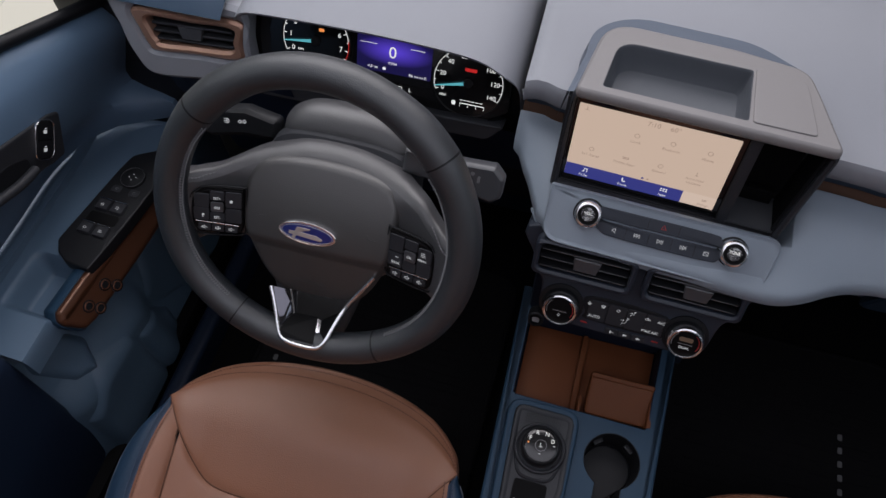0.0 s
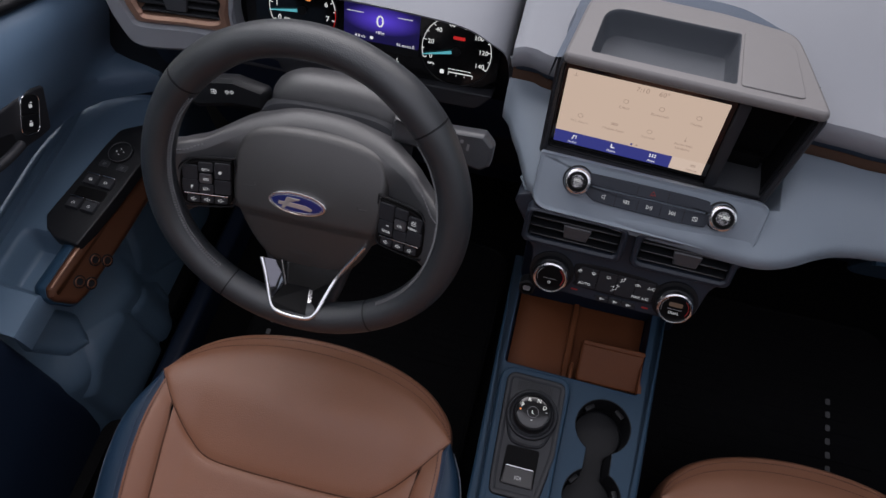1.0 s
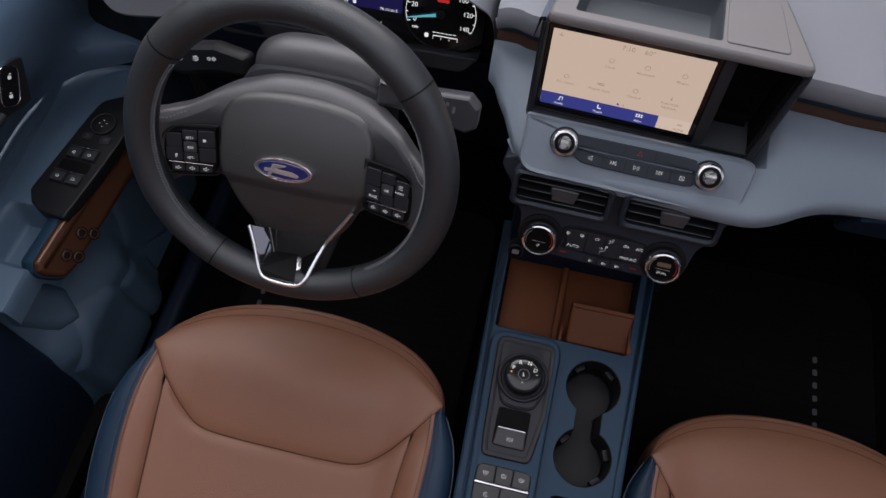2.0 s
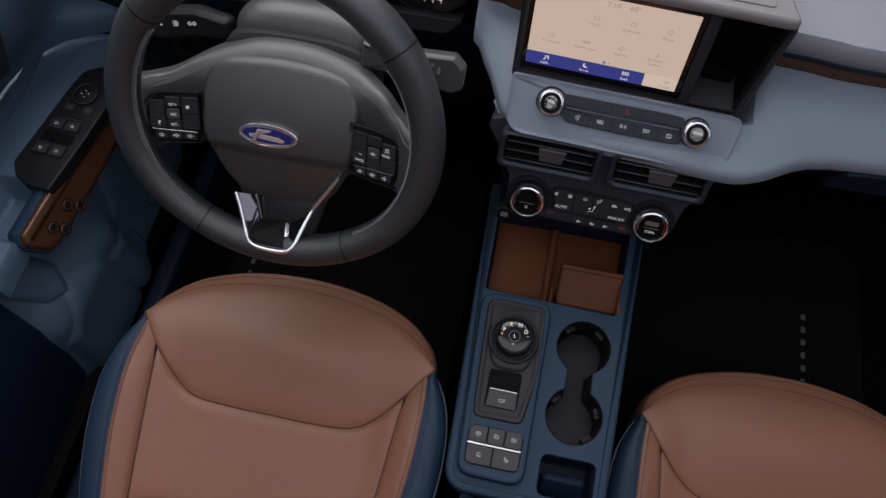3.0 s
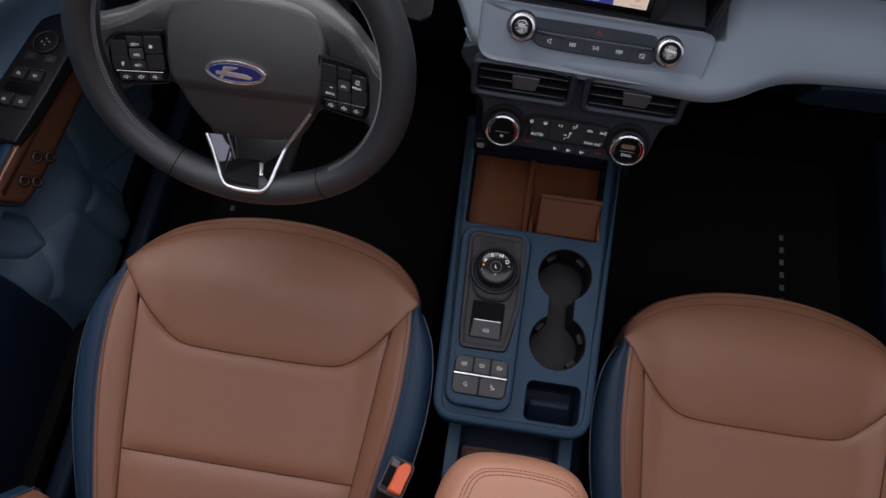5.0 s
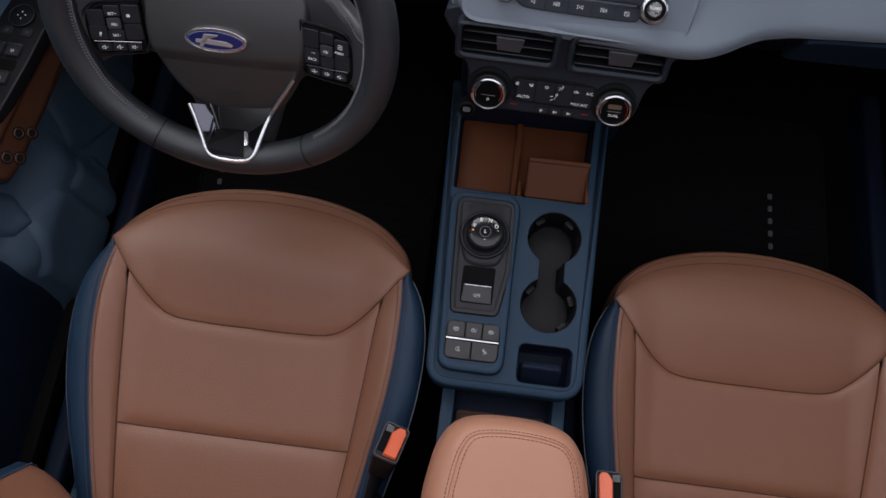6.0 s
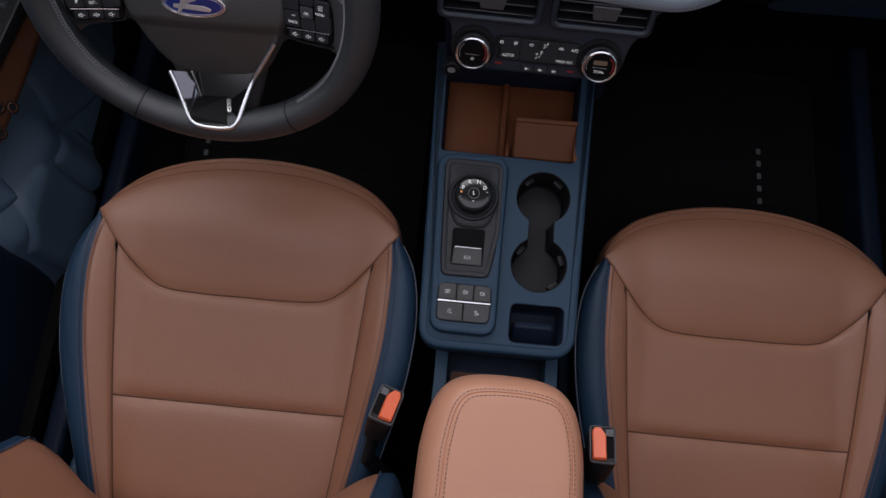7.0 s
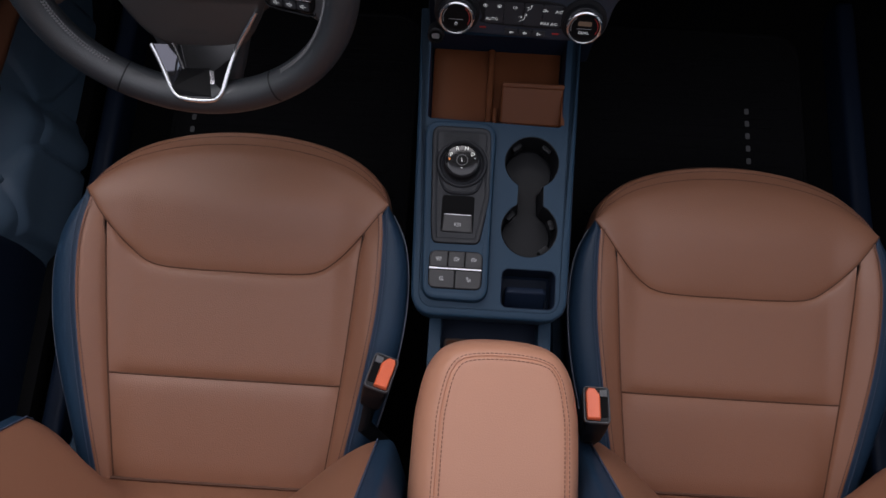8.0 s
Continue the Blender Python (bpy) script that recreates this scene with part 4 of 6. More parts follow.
# lower spoke: gloss black inlay in a chrome bracket
def facet(pts, t=0.0025):
    if len(pts) == 4:
        a, b, c, d = (WH @ Vector(p) for p in pts)
        return solid(patch(lambda u, v: a.lerp(b, u).lerp(d.lerp(c, u), v), 8, 8), t)
    bm = bmesh.new()
    bm.faces.new([bm.verts.new(WH @ Vector(p)) for p in pts])
    return solid(bm, t)


vp = spline([(-0.056, -0.105, -0.0185), (-0.0475, -0.119, -0.010), (-0.039, -0.132, 0.001), (-0.0315, -0.1425, 0.012), (-0.0255, -0.1482, 0.0170), (-0.016, -0.1508, 0.0185), (-0.003, -0.1518, 0.0190), (0.010, -0.1514, 0.0190), (0.0205, -0.1490, 0.0178), (0.0268, -0.1420, 0.0125), (0.0310, -0.1300, 0.002), (0.0355, -0.1180, -0.0085), (0.0410, -0.1060, -0.0165), (0.0500, -0.0910, -0.0190), (0.0600, -0.0755, -0.0190), (0.0705, -0.0590, -0.0190)], 5, False)
brk = part("chrome_bracket", tube([WH @ Vector(p) for p in vp], 0.0030, n=10), CHROME, wheel, "polished chrome bracket")
# left wall: its dark reflection comes from the metal's colour
part("bracket_wall", facet([(-0.0555, -0.1045, -0.0185), (-0.0310, -0.1425, 0.0120), (-0.0235, -0.1330, -0.0140), (-0.0320, -0.1050, -0.0200)]), MIRROR_DARK, brk)
part("bracket_wall", facet([(0.0070, -0.1320, -0.0140), (0.0115, -0.1335, -0.0140), (0.0190, -0.1480, 0.0150), (0.0140, -0.1490, 0.0155)]), CHROME, brk)
part("bracket_line", tube([WH @ Vector(p) for p in ((-0.0310, -0.1020, -0.0190), (-0.0225, -0.1320, -0.0125), (-0.0300, -0.1425, 0.0120))], 0.0013, n=6), CHROME, brk, "thin chrome inner edge")
part("bracket_floor", facet([(-0.0235, -0.1330, -0.0140), (-0.0310, -0.1425, 0.0120), (-0.0250, -0.1482, 0.0160), (0.0140, -0.1490, 0.0155), (0.0070, -0.1320, -0.0140)]), FACE, brk, "black floor")
part("bracket_floor", facet([(0.0115, -0.1335, -0.0140), (0.0370, -0.1140, -0.0130), (0.0270, -0.1420, 0.0115), (0.0190, -0.1480, 0.0150)]), FACE, brk, "black floor")
part("lower_inlay", facet([(-0.0320, -0.1000, -0.0300), (-0.0235, -0.1330, -0.0142), (0.0115, -0.1335, -0.0142), (0.0370, -0.1140, -0.0190), (0.0440, -0.0950, -0.0300)], 0.006), GLOSS, wheel, "gloss black inlay")

# switch pods on the two spokes


def pod(sg, words):
    m = WH @ Matrix.Translation((-0.005 + sg * 0.118, -0.0185 - 0.0025 * sg, -0.0225)) @ pose(0, 0, 0, 0, -sg * 14, 0)
    out = [(sg * x, y) for x, y in ((-0.0285, 0.024), (-0.024, 0.0275), (0.010, 0.0255), (0.024, 0.019), (0.0295, 0.008), (0.030, -0.014), (0.026, -0.027), (0.018, -0.0305), (-0.018, -0.0285), (-0.0265, -0.0255), (-0.0285, -0.014))]
    part("pod_seam", frame_ring(spline([(x * 1.13, y * 1.13) for x, y in out], 5), spline([(x * 1.08, y * 1.08) for x, y in out], 5), 0.003, m, 0.0094, 0.0004), BLACK, wheel, "thin seam round the switches")
    p = part("switch_pod", block(spline(out, 5), 0.010, m, 0.0015, z0=0.0105), FACE, wheel, "black switch pod")
    keys = [(-0.0180, 0.0150, 0.0185, 0.0200), (-0.0180, -0.0050, 0.0185, 0.0180), (0.0005, 0.0185, 0.0165, 0.0120), (0.0005, 0.0050, 0.0145, 0.0125), (0.0005, -0.0085, 0.0165, 0.0120), (0.0180, 0.0115, 0.0170, 0.0170), (0.0185, -0.0055, 0.0180, 0.0165)]
    for i, (x, y, w, h) in enumerate(keys):
        k = part("key", block(rrect(w, h, 0.0022, 3, sg * x, y), 0.002, m, 0.0007, z0=0.0125 if i != 3 else 0.0138), CHARCOAL if i != 3 else GREY_TRIM, p)
    part("pod_strip", block(rrect(0.050, 0.0013, 0.0006, 2, 0, -0.0158), 0.002, m @ pose(0, 0, 0, 0, 0, sg * 2), 0.0004, z0=0.0132), CHROME, p, "chrome strip")
    for i in (-1, 0, 1):
        part("key", block(rrect(0.0145, 0.0095, 0.0022, 3, i * 0.0155, -0.0225), 0.002, m, 0.0007, z0=0.0122), CHARCOAL, p)
        ink([[(-2.5, -0.8), (-2.5, 0.8), (-1, 0.8), (0.4, 2), (0.4, -2), (-1, -0.8), (-2.5, -0.8)], [(1.4, 0), (2.8, 0)]] + ([[(2.1, -0.8), (2.1, 0.8)]] if i == 0 else []), 0.0006, m, EM_ICON, p, "icon", 0.0125, (i * 0.0155, -0.0225), 0.0011)
    for txt, x, y, s in words:
        word(txt, s, m, EM_ICON, p, x, y, 0.0146)
    bars([(sg * -0.0155, 0.0135, 0.0035, 0.0035), (sg * 0.0165, -0.006, 0.0025, 0.0025)] if sg < 0 else [(-0.0155, -0.001, 0.004, 0.0008), (0.0165, 0.0145, 0.0055, 0.0007), (0.0165, 0.0125, 0.0055, 0.0007), (0.0165, 0.0105, 0.0055, 0.0007)], m, EM_ICON, p, "icon", 0.0126, 0.0002)
    return p


pod(-1, [("SET+", 0.0, 0.0165, 0.0030), ("RES", 0.0, 0.0045, 0.0030), ("SET-", 0.0, -0.0078, 0.0030), ("x", -0.0165, -0.007, 0.003)])
pod(1, [("BACK", -0.0155, -0.0075, 0.0030), ("OK", 0.0005, 0.0045, 0.0030), ("MENU", 0.0165, 0.0065, 0.0028)])

# ---- steering column with its two stalks ----
column = thing("steering_column", (-0.359, 0.30, 0.60), "charcoal steering column shroud behind the wheel", "steering column")
CO = tilted(WC - 0.075 * (WH.to_3x3() @ Vector((0, 0, 1))), 30)
sh = spline([(0.0, 0.078), (0.060, 0.074), (0.088, 0.055), (0.096, 0.015), (0.085, -0.055), (0.050, -0.082), (-0.050, -0.082), (-0.085, -0.055), (-0.096, 0.015), (-0.088, 0.055), (-0.060, 0.074)], 6)
part("shroud", plate(sh, [(0.030, -0.16), (0.012, -0.08), (0.0, -0.020), (0.004, 0.0), (0.014, 0.004), (0.03, 0.004)], CO), CHARCOAL, column, "charcoal plastic shroud")
part("shroud_hood", plate([(x, y) for x, y in spline([(-0.085, 0.040), (-0.080, 0.080), (-0.052, 0.101), (0.0, 0.105), (0.052, 0.101), (0.085, 0.084), (0.100, 0.040)], 7, False)], [(0.030, -0.12), (0.012, -0.078), (0.0015, -0.050), (0, -0.040), (0.0015, -0.031), (0.005, -0.0225), (0.011, -0.0155), (0.019, -0.0105), (0.029, -0.0080)], CO, crisp=False), SPOKE, column, "charcoal upper shroud hood")
part("hub_shaft", lathe([(0.034, -0.02), (0.034, 0.026)], CO), BLACK, column)


def stalk(sg):
    s = thing("control_stalk", CO @ Vector((sg * 0.09, 0.03, 0)), "black %s stalk on the steering column" % ("light" if sg < 0 else "wiper"), "control stalk", "column stalks")
    m = CO @ Matrix.Translation((-0.004, 0.074, -0.004)) @ pose(0, 0, 0, 0, 0, 6 if sg < 0 else -4)
    if sg < 0:
        part("arm", plate(roundpoly([(-0.085, 0.074), (-0.128, 0.0815), (-0.166, 0.0755), (-0.192, 0.058), (-0.192, 0.040), (-0.172, 0.034), (-0.128, 0.044), (-0.085, 0.045)], 0.008), [(0.005, -0.044), (0.001, -0.038), (0, -0.030), (0.002, -0.022), (0.007, -0.018)], CO), BLACK, s)
        m2 = CO @ Matrix.Translation((-0.142, 0.062, 0)) @ pose(0, 0, 0, 0, 0, 8)
        ink([[(-9, -2.5), (-6, -2.5)], [(-9, 0), (-6, 0)], [(-9, 2.5), (-6, 2.5)], arc(-5, 0, 3, -80, 80, 8) + [(-5, -3), (-5, 3)]], 0.0009, m2, EM_ICON, s, "icon", -0.0172, (-0.004, 0), 0.0009)
        ink([[(0, 0), (3, 2.5), (3, 1), (5, 1), (5, -1), (3, -1), (3, -2.5), (0, 0)], [(12, 0), (9, 2.5), (9, 1), (7, 1), (7, -1), (9, -1), (9, -2.5), (12, 0)]], 0.0008, m2, EM_ICON, s, "icon", -0.0172, (0.006, 0), 0.0009)
        ink([[(-2, -2), (2, 2)], [(-2, 2), (2, -2)], [(0, -2.6), (0, 2.6)]], 0.0008, m2, EM_ICON, s, "icon", -0.0172, (-0.028, 0), 0.001)
        return
    part("arm", plate(roundpoly([(0.080, -0.014), (0.130, -0.0150), (0.186, -0.0215), (0.1965, -0.013), (0.1960, 0.011), (0.183, 0.0225), (0.130, 0.0165), (0.080, 0.015)], [0.001, 0.03, 0.006, 0.006, 0.006, 0.006, 0.03, 0.001], 5), [(0.005, -0.014), (0.001, -0.010), (0, -0.006), (0, 0.005), (0.0012, 0.0085), (0.004, 0.0105)], m), GREY_TRIM, s)
    bars([(0.160, 0.009, 0.004, 0.004), (0.160, 0.0, 0.004, 0.003), (0.160, -0.008, 0.004, 0.004), (0.168, 0.004, 0.003, 0.008)], m, MARK_DIM, s, "icon", 0.0106)


stalk(-1)
stalk(1)

# ---- dashboard ----
dash = thing("dashboard", (0.0, 0.55, 0.0), "light grey over navy dashboard of a pickup cabin", "dashboard")


# where the light centre panel's lower lip runs, seen from above
lip_y = curve([(-0.145, 0.340), (-0.128, 0.300), (-0.105, 0.282), (-0.05, 0.273), (0.0, 0.266), (0.066, 0.262), (0.130, 0.256), (0.165, 0.257), (0.195, 0.268), (0.225, 0.286), (0.255, 0.297), (0.32, 0.304), (0.60, 0.318), (0.92, 0.33)])
pad_lip = curve([(-0.20, 0.408), (-0.15, 0.408), (-0.10, 0.398), (0.20, 0.378), (0.26, 0.372), (0.40, 0.372), (0.92, 0.38)])


# soft pad on top, right of the instruments
XL = -0.176


def pad_top(u, v):
    x = lerp(XL, 0.94, u)
    y0 = lerp(pad_lip(x), 0.415, ease(-0.100, -0.090, x) * ease(0.164, 0.152, x))
    k = v * 3
    if k < 1:
        a = k * math.pi * 0.62
        y = y0 + 0.026 - 0.026 * math.sin(a + 0.35)
        z = 0.722 - 0.024 + 0.026 * -math.cos(a + 0.35) + 0.012
    else:
        w = (k - 1) / 2
        a = math.pi * 0.62 + 0.35
        ys, zs = y0 + 0.026 - 0.026 * math.sin(a), 0.71 + 0.026 * -math.cos(a)
        y = lerp(ys, 0.93, w)
        z = zs
    yl = pad_lip(x)
    back = max(0, (y - yl) / (0.93 - yl))
    z += 0.030 * ease(0, 0.35, back) - 0.035 * ease(0.3, 1, back)
    z -= 0.006 * ease(0.0, 0.012, XL + 0.012 - x)
    return Vector((x, y, z))


part("top_pad", solid(patch(pad_top, 160, 40), 0.012), LIGHT, dash, "light grey soft dash top")


def hide(x):
    """Behind the infotainment unit the trim steps back."""
    return 0.07 * ease(-0.122, -0.110, x) * ease(0.180, 0.168, x)


part("pad_underside", patch(lambda u, v: Vector((lerp(XL + 0.004, 0.935, u), hide(lerp(XL, 0.94, u)) + pad_lip(lerp(XL, 0.94, u)) + lerp(0.004, 0.016, v), lerp(0.699, 0.676, v))), 150, 3), NAVY_PLASTIC, dash)
part("trim_strip", patch(lambda u, v: Vector((lerp(XL, 0.935, u), hide(lerp(XL, 0.94, u)) + pad_lip(lerp(XL, 0.94, u)) + 0.018 + 0.004 * math.cos(v * 3.14), lerp(0.678, 0.655, v))), 150, 6), BROWN_STRIP, dash, "brown trim strip under the dash top")


def panel(u, v):
    x = lerp(-0.178, 0.94, u)
    y0 = pad_lip(x) + 0.012
    y1 = lip_y(max(x, -0.145)) if x > -0.145 else lerp(0.388, 0.340, ease(-0.178, -0.145, x))
    z1 = 0.615 + 0.02 * ease(-0.12, -0.17, x)
    if v < 0.85:
        w = v / 0.85
        dip = 0.045 * ease(0.62, 0.40, w) * ease(-0.115, -0.10, x) * ease(0.172, 0.155, x)
        return Vector((x, lerp(y0, y1 + 0.004, w), lerp(0.663, z1 + 0.004, w ** 1.15) + 0.004 * math.sin(math.pi * w) - dip))
    w = (v - 0.85) / 0.15
    return Vector((x, y1 + 0.004 - 0.004 * math.sin(w * 2.2), z1 + 0.004 - 0.016 * w))


part("centre_panel", solid(patch(panel, 110, 30), 0.010), PANEL, dash, "light blue-grey lower dash panel")
part("lip_bead", tube([(x, lip_y(x) + 0.0035, 0.6035) for x in np.linspace(-0.135, 0.92, 120)], 0.0032, n=8), PANEL, dash, "rounded bead under the panel's lip")
# navy lower dash on the passenger side
part("lower_dash", patch(lambda u, v: Vector((lerp(0.15, 0.93, u), lerp(lip_y(lerp(0.15, 0.93, u)) + 0.010, 0.46, ease(0, 1, v) * 0.6 + 0.4 * v), lerp(0.604, 0.36, v))), 50, 20), NAVY_DARK, dash, "dark navy glovebox face")
gb = part("glovebox_lid", plate(rrect(0.46, 0.14, 0.02), [(0, -0.006), (0, 0.003), (0.004, 0.006)], tilted((0.56, 0.372, 0.50), -22)), NAVY_PLASTIC, dash, "navy glovebox lid")
part("lid_edge", tube(spline([(0.30, 0.312, 0.585), (0.36, 0.322, 0.578), (0.60, 0.333, 0.574), (0.8, 0.34, 0.574)], 6, False), 0.004, n=8), NAVY_PLASTIC, dash)
part("lower_dash_driver", patch(lambda u, v: Vector((lerp(-0.70, -0.13, u), lerp(0.435, 0.52, v), lerp(0.60, 0.30, v))), 30, 12), NAVY_DARK, dash, "dark navy knee panel")
part("core", box((-0.90, 0.47, 0.40), (0.92, 0.90, 0.655), 0.02), BLACK, dash)
part("stack_core", box((-0.115, 0.30, 0.30), (0.13, 0.48, 0.60), 0.01), NAVY_DARK, dash)

# infotainment unit
TURN = -3.0
SC = tilted((-0.0125, 0.349, 0.7085), 9.5, TURN)
unit = thing("infotainment_unit", (0.02, 0.40, 0.63), "dark grey infotainment housing with lit touchscreen and storage tray", "touchscreen")
# housing in the screen's own plane: x -0.106 .. 0.185, y -0.08 .. 0.078
HO = roundpoly([(-0.1080, -0.074), (0.160, -0.080), (0.1785, 0.0765), (-0.1040, 0.0765)], [0.012, 0.010, 0.016, 0.016], 6)
HI = roundpoly([(-0.0995, -0.062), (0.154, -0.066), (0.1705, 0.0665), (-0.0995, 0.0665)], [0.005, 0.004, 0.006, 0.006], 6)
part("housing", frame_ring(HO, HI, 0.010, SC, 0.0145, 0.003), CHARCOAL, unit, "dark grey plastic housing")
part("housing_liner", frame_ring(inset(ccw(HI), -0.0005), inset(ccw(HI), 0.002), 0.006, SC, 0.006, 0.0005), BLACK, unit, "black liner that darkens the housing's inside")
part("housing_side", block([(0.1570, -0.078), (0.1600, -0.079), (0.1720, 0.030), (0.1690, 0.030)], 0.014, SC, 0.0008, z0=0.006), CHARCOAL, unit)
part("housing_side", block([(-0.1080, -0.072), (-0.1050, -0.072), (-0.1050, 0.060), (-0.1080, 0.060)], 0.012, SC, 0.0008, z0=0.006), CHARCOAL, unit)
# near-black linings give the cubby its inner shade by colour
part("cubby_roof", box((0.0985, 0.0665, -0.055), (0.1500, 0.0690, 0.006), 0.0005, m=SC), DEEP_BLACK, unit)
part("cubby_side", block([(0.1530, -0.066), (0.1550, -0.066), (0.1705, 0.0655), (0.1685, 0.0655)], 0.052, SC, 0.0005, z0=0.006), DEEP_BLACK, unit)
part("screen_back", box((-0.104, -0.07, -0.06), (0.098, 0.030, -0.008), 0.002, m=SC), BLACK, unit)
part("bezel", block(rrect(0.190, 0.124, 0.004, 4, -0.0045, 0.003), 0.008, SC, 0.0012, z0=0.003), GLOSS, unit, "gloss black screen bezel")
scr = part("screen", block(rrect(0.1775, 0.1055, 0.001, 2, -0.00525, 0.0005), 0.001, SC, 0.0002, z0=0.0040), EM_CREAM, unit, "lit cream touchscreen", smooth=False)
Z1 = 0.0043
for x, w, mt in ((-0.0708, 0.0462, EM_BLUE), (-0.0245, 0.0464, EM_BLUE), (0.0218, 0.0462, EM_BLUE), (0.0642, 0.0386, EM_CREAM2)):
    part("screen_tab", block([(x - w / 2, -0.0520), (x + w / 2, -0.0520), (x + w / 2, -0.0340), (x - w / 2, -0.0340)], 0.0002, SC, 0.00005, z0=Z1 + 0.0001), mt, scr, smooth=False)
for t, x, y, s, mt in (("7:10", -0.010, 0.0472, 0.0062, EM_GREY), ("60°", 0.0135, 0.0472, 0.0062, EM_GREY), ("Clock", -0.024, 0.0185, 0.0036, EM_GREY), ("Bluetooth", 0.016, 0.019, 0.0036, EM_GREY), ("Phone", 0.057, 0.018, 0.0038, EM_GREY), ("911 Assist", -0.069, -0.0155, 0.0036, EM_GREY),
                       ("Mobile Apps", -0.029, -0.0155, 0.0036, EM_GREY), ("General", 0.011, -0.0150, 0.0036, EM_GREY), ("Automatic", 0.052, -0.0135, 0.0036, EM_GREY), ("Updates", 0.052, -0.0195, 0.0036, EM_GREY), ("Audio", -0.0715, -0.0480, 0.0032, EM_WHITE), ("Phone", -0.0245, -0.0480, 0.0032, EM_WHITE), ("Apps", 0.0235, -0.0480, 0.0032, EM_WHITE), ("Settings", 0.0710, -0.0475, 0.0030, EM_GREY)):
    word(t, s, SC, mt, scr, x, y, Z1 + 0.0004, thick=0.00005)
for x, y in ((-0.024, 0.0275), (0.016, 0.0280), (0.057, 0.0275), (-0.069, -0.0065), (0.011, -0.0065)):
    part("icon", frame_ring(disc(0.0031, 18, x, y), disc(0.0024, 18, x, y), 0.0001, SC, Z1 + 0.0003, 0.00003), EM_GREY, scr)
bars([(-0.029, -0.0065, 0.008, 0.0010), (-0.029, -0.0085, 0.008, 0.0010), (0.052, -0.0050, 0.0008, 0.005), (0.052, -0.0075, 0.0026, 0.0012), (-0.0845, 0.0465, 0.0050, 0.0008), (-0.0845, 0.0485, 0.0008, 0.0040), (0.071, -0.0400, 0.006, 0.0009), (0.071, -0.0418, 0.006, 0.0009)], SC, EM_GREY, scr, "icon", Z1, 0.0002)
bars([(-0.0715, -0.0402, 0.0008, 0.0055), (-0.0695, -0.0382, 0.0040, 0.0010), (-0.0680, -0.0405, 0.0008, 0.0050), (-0.0725, -0.0428, 0.0018, 0.0014), (-0.0255, -0.0400, 0.0014, 0.0055), (-0.0235, -0.0425, 0.0040, 0.0014)] + [(0.0205 + 0.003 * i, -0.0388 - 0.0028 * j, 0.0020, 0.0018) for i in range(3) for j in range(2)], SC, EM_WHITE, scr, "icon", Z1 + 0.0001, 0.0002)
bars([(-0.004, -0.0305, 0.0026, 0.0026)], SC, EM_BLUE, scr, "page_dot", Z1, 0.0002)
bars([(0.002, -0.0305, 0.0022, 0.0022)], SC, EM_GREY, scr, "page_dot", Z1, 0.0002)
# open cubby beside the screen
part("cubby_wall", box((0.0905, -0.0640, -0.10), (0.1030, 0.0660, 0.0080), 0.0022, m=SC), CHARCOAL, unit, "dark divider beside the screen")
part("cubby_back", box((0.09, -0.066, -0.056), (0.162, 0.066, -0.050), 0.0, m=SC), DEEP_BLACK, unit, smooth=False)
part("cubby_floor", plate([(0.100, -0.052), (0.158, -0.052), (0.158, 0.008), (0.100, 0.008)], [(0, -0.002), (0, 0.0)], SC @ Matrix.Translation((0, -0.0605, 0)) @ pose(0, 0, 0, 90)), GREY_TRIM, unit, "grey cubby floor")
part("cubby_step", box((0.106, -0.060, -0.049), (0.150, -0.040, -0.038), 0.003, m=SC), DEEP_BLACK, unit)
# top: frame, dished tray and lid
TP = basis((0.024, 0.352, 0.7905), Matrix.Rotation(radians(TURN), 3, "Z") @ Vector((1, 0, 0)), Matrix.Rotation(radians(TURN), 3, "Z") @ Vector((0, 1, -0.06)))
topout = roundpoly([(-0.1385, -0.010), (0.1415, -0.012), (0.1140, 0.068), (0.1000, 0.104), (0.02, 0.1135), (-0.127, 0.1145)], [0.008, 0.008, 0.040, 0.032, 0.10, 0.042], 7)
dishloop = roundpoly([(-0.1115, 0.0035), (0.0430, 0.0025), (0.0408, 0.083), (-0.1075, 0.0825)], [0.004, 0.004, 0.003, 0.026], 6)
part("top_frame", holed(inset(topout, 0.0045), [dishloop], TP), LIGHT_WARM, unit, "warm grey top frame")
part("top_edge", plate(topout, [(0.009, -0.0150), (0.0035, -0.0142), (0.0008, -0.0110), (0, -0.0070), (0.0008, -0.0032), (0.0022, -0.0010), (0.0045, 0.0)], TP, cap0=False, cap1=False), LIGHT_WARM, unit)
dishfloor = roundpoly([(-0.0975, 0.0165), (0.0305, 0.0155), (0.0283, 0.0700), (-0.0935, 0.0695)], [0.008, 0.008, 0.008, 0.020], 6)
bm = bmesh.new()
rows = [[bm.verts.new(TP @ Vector((lerp(a[0], b[0], f), lerp(a[1], b[1], f), z))) for a, b in zip(dishloop, dishfloor)] for f, z in ((0, 0), (0.05, -0.0008), (0.10, -0.004), (0.18, -0.014), (0.30, -0.025), (0.55, -0.0315), (1, -0.0330))]
for a, b in zip(rows, rows[1:]):
    for i in range(len(a)):
        bm.faces.new((a[i - 1], a[i], b[i], b[i - 1]))
bm.faces.new(rows[-1])
part("tray_dish", bm, DISH, unit, "dished tray, its grey darkened for the shade inside")
part("tray_lid", block(roundpoly([(0.0470, 0.0015), (0.1128, 0.0020), (0.0970, 0.0855), (0.0430, 0.0862)], [0.004, 0.006, 0.022, 0.004]), 0.003, TP, 0.0010, z0=0.0016), LIGHT_WARM, unit, "flat warm grey lid")
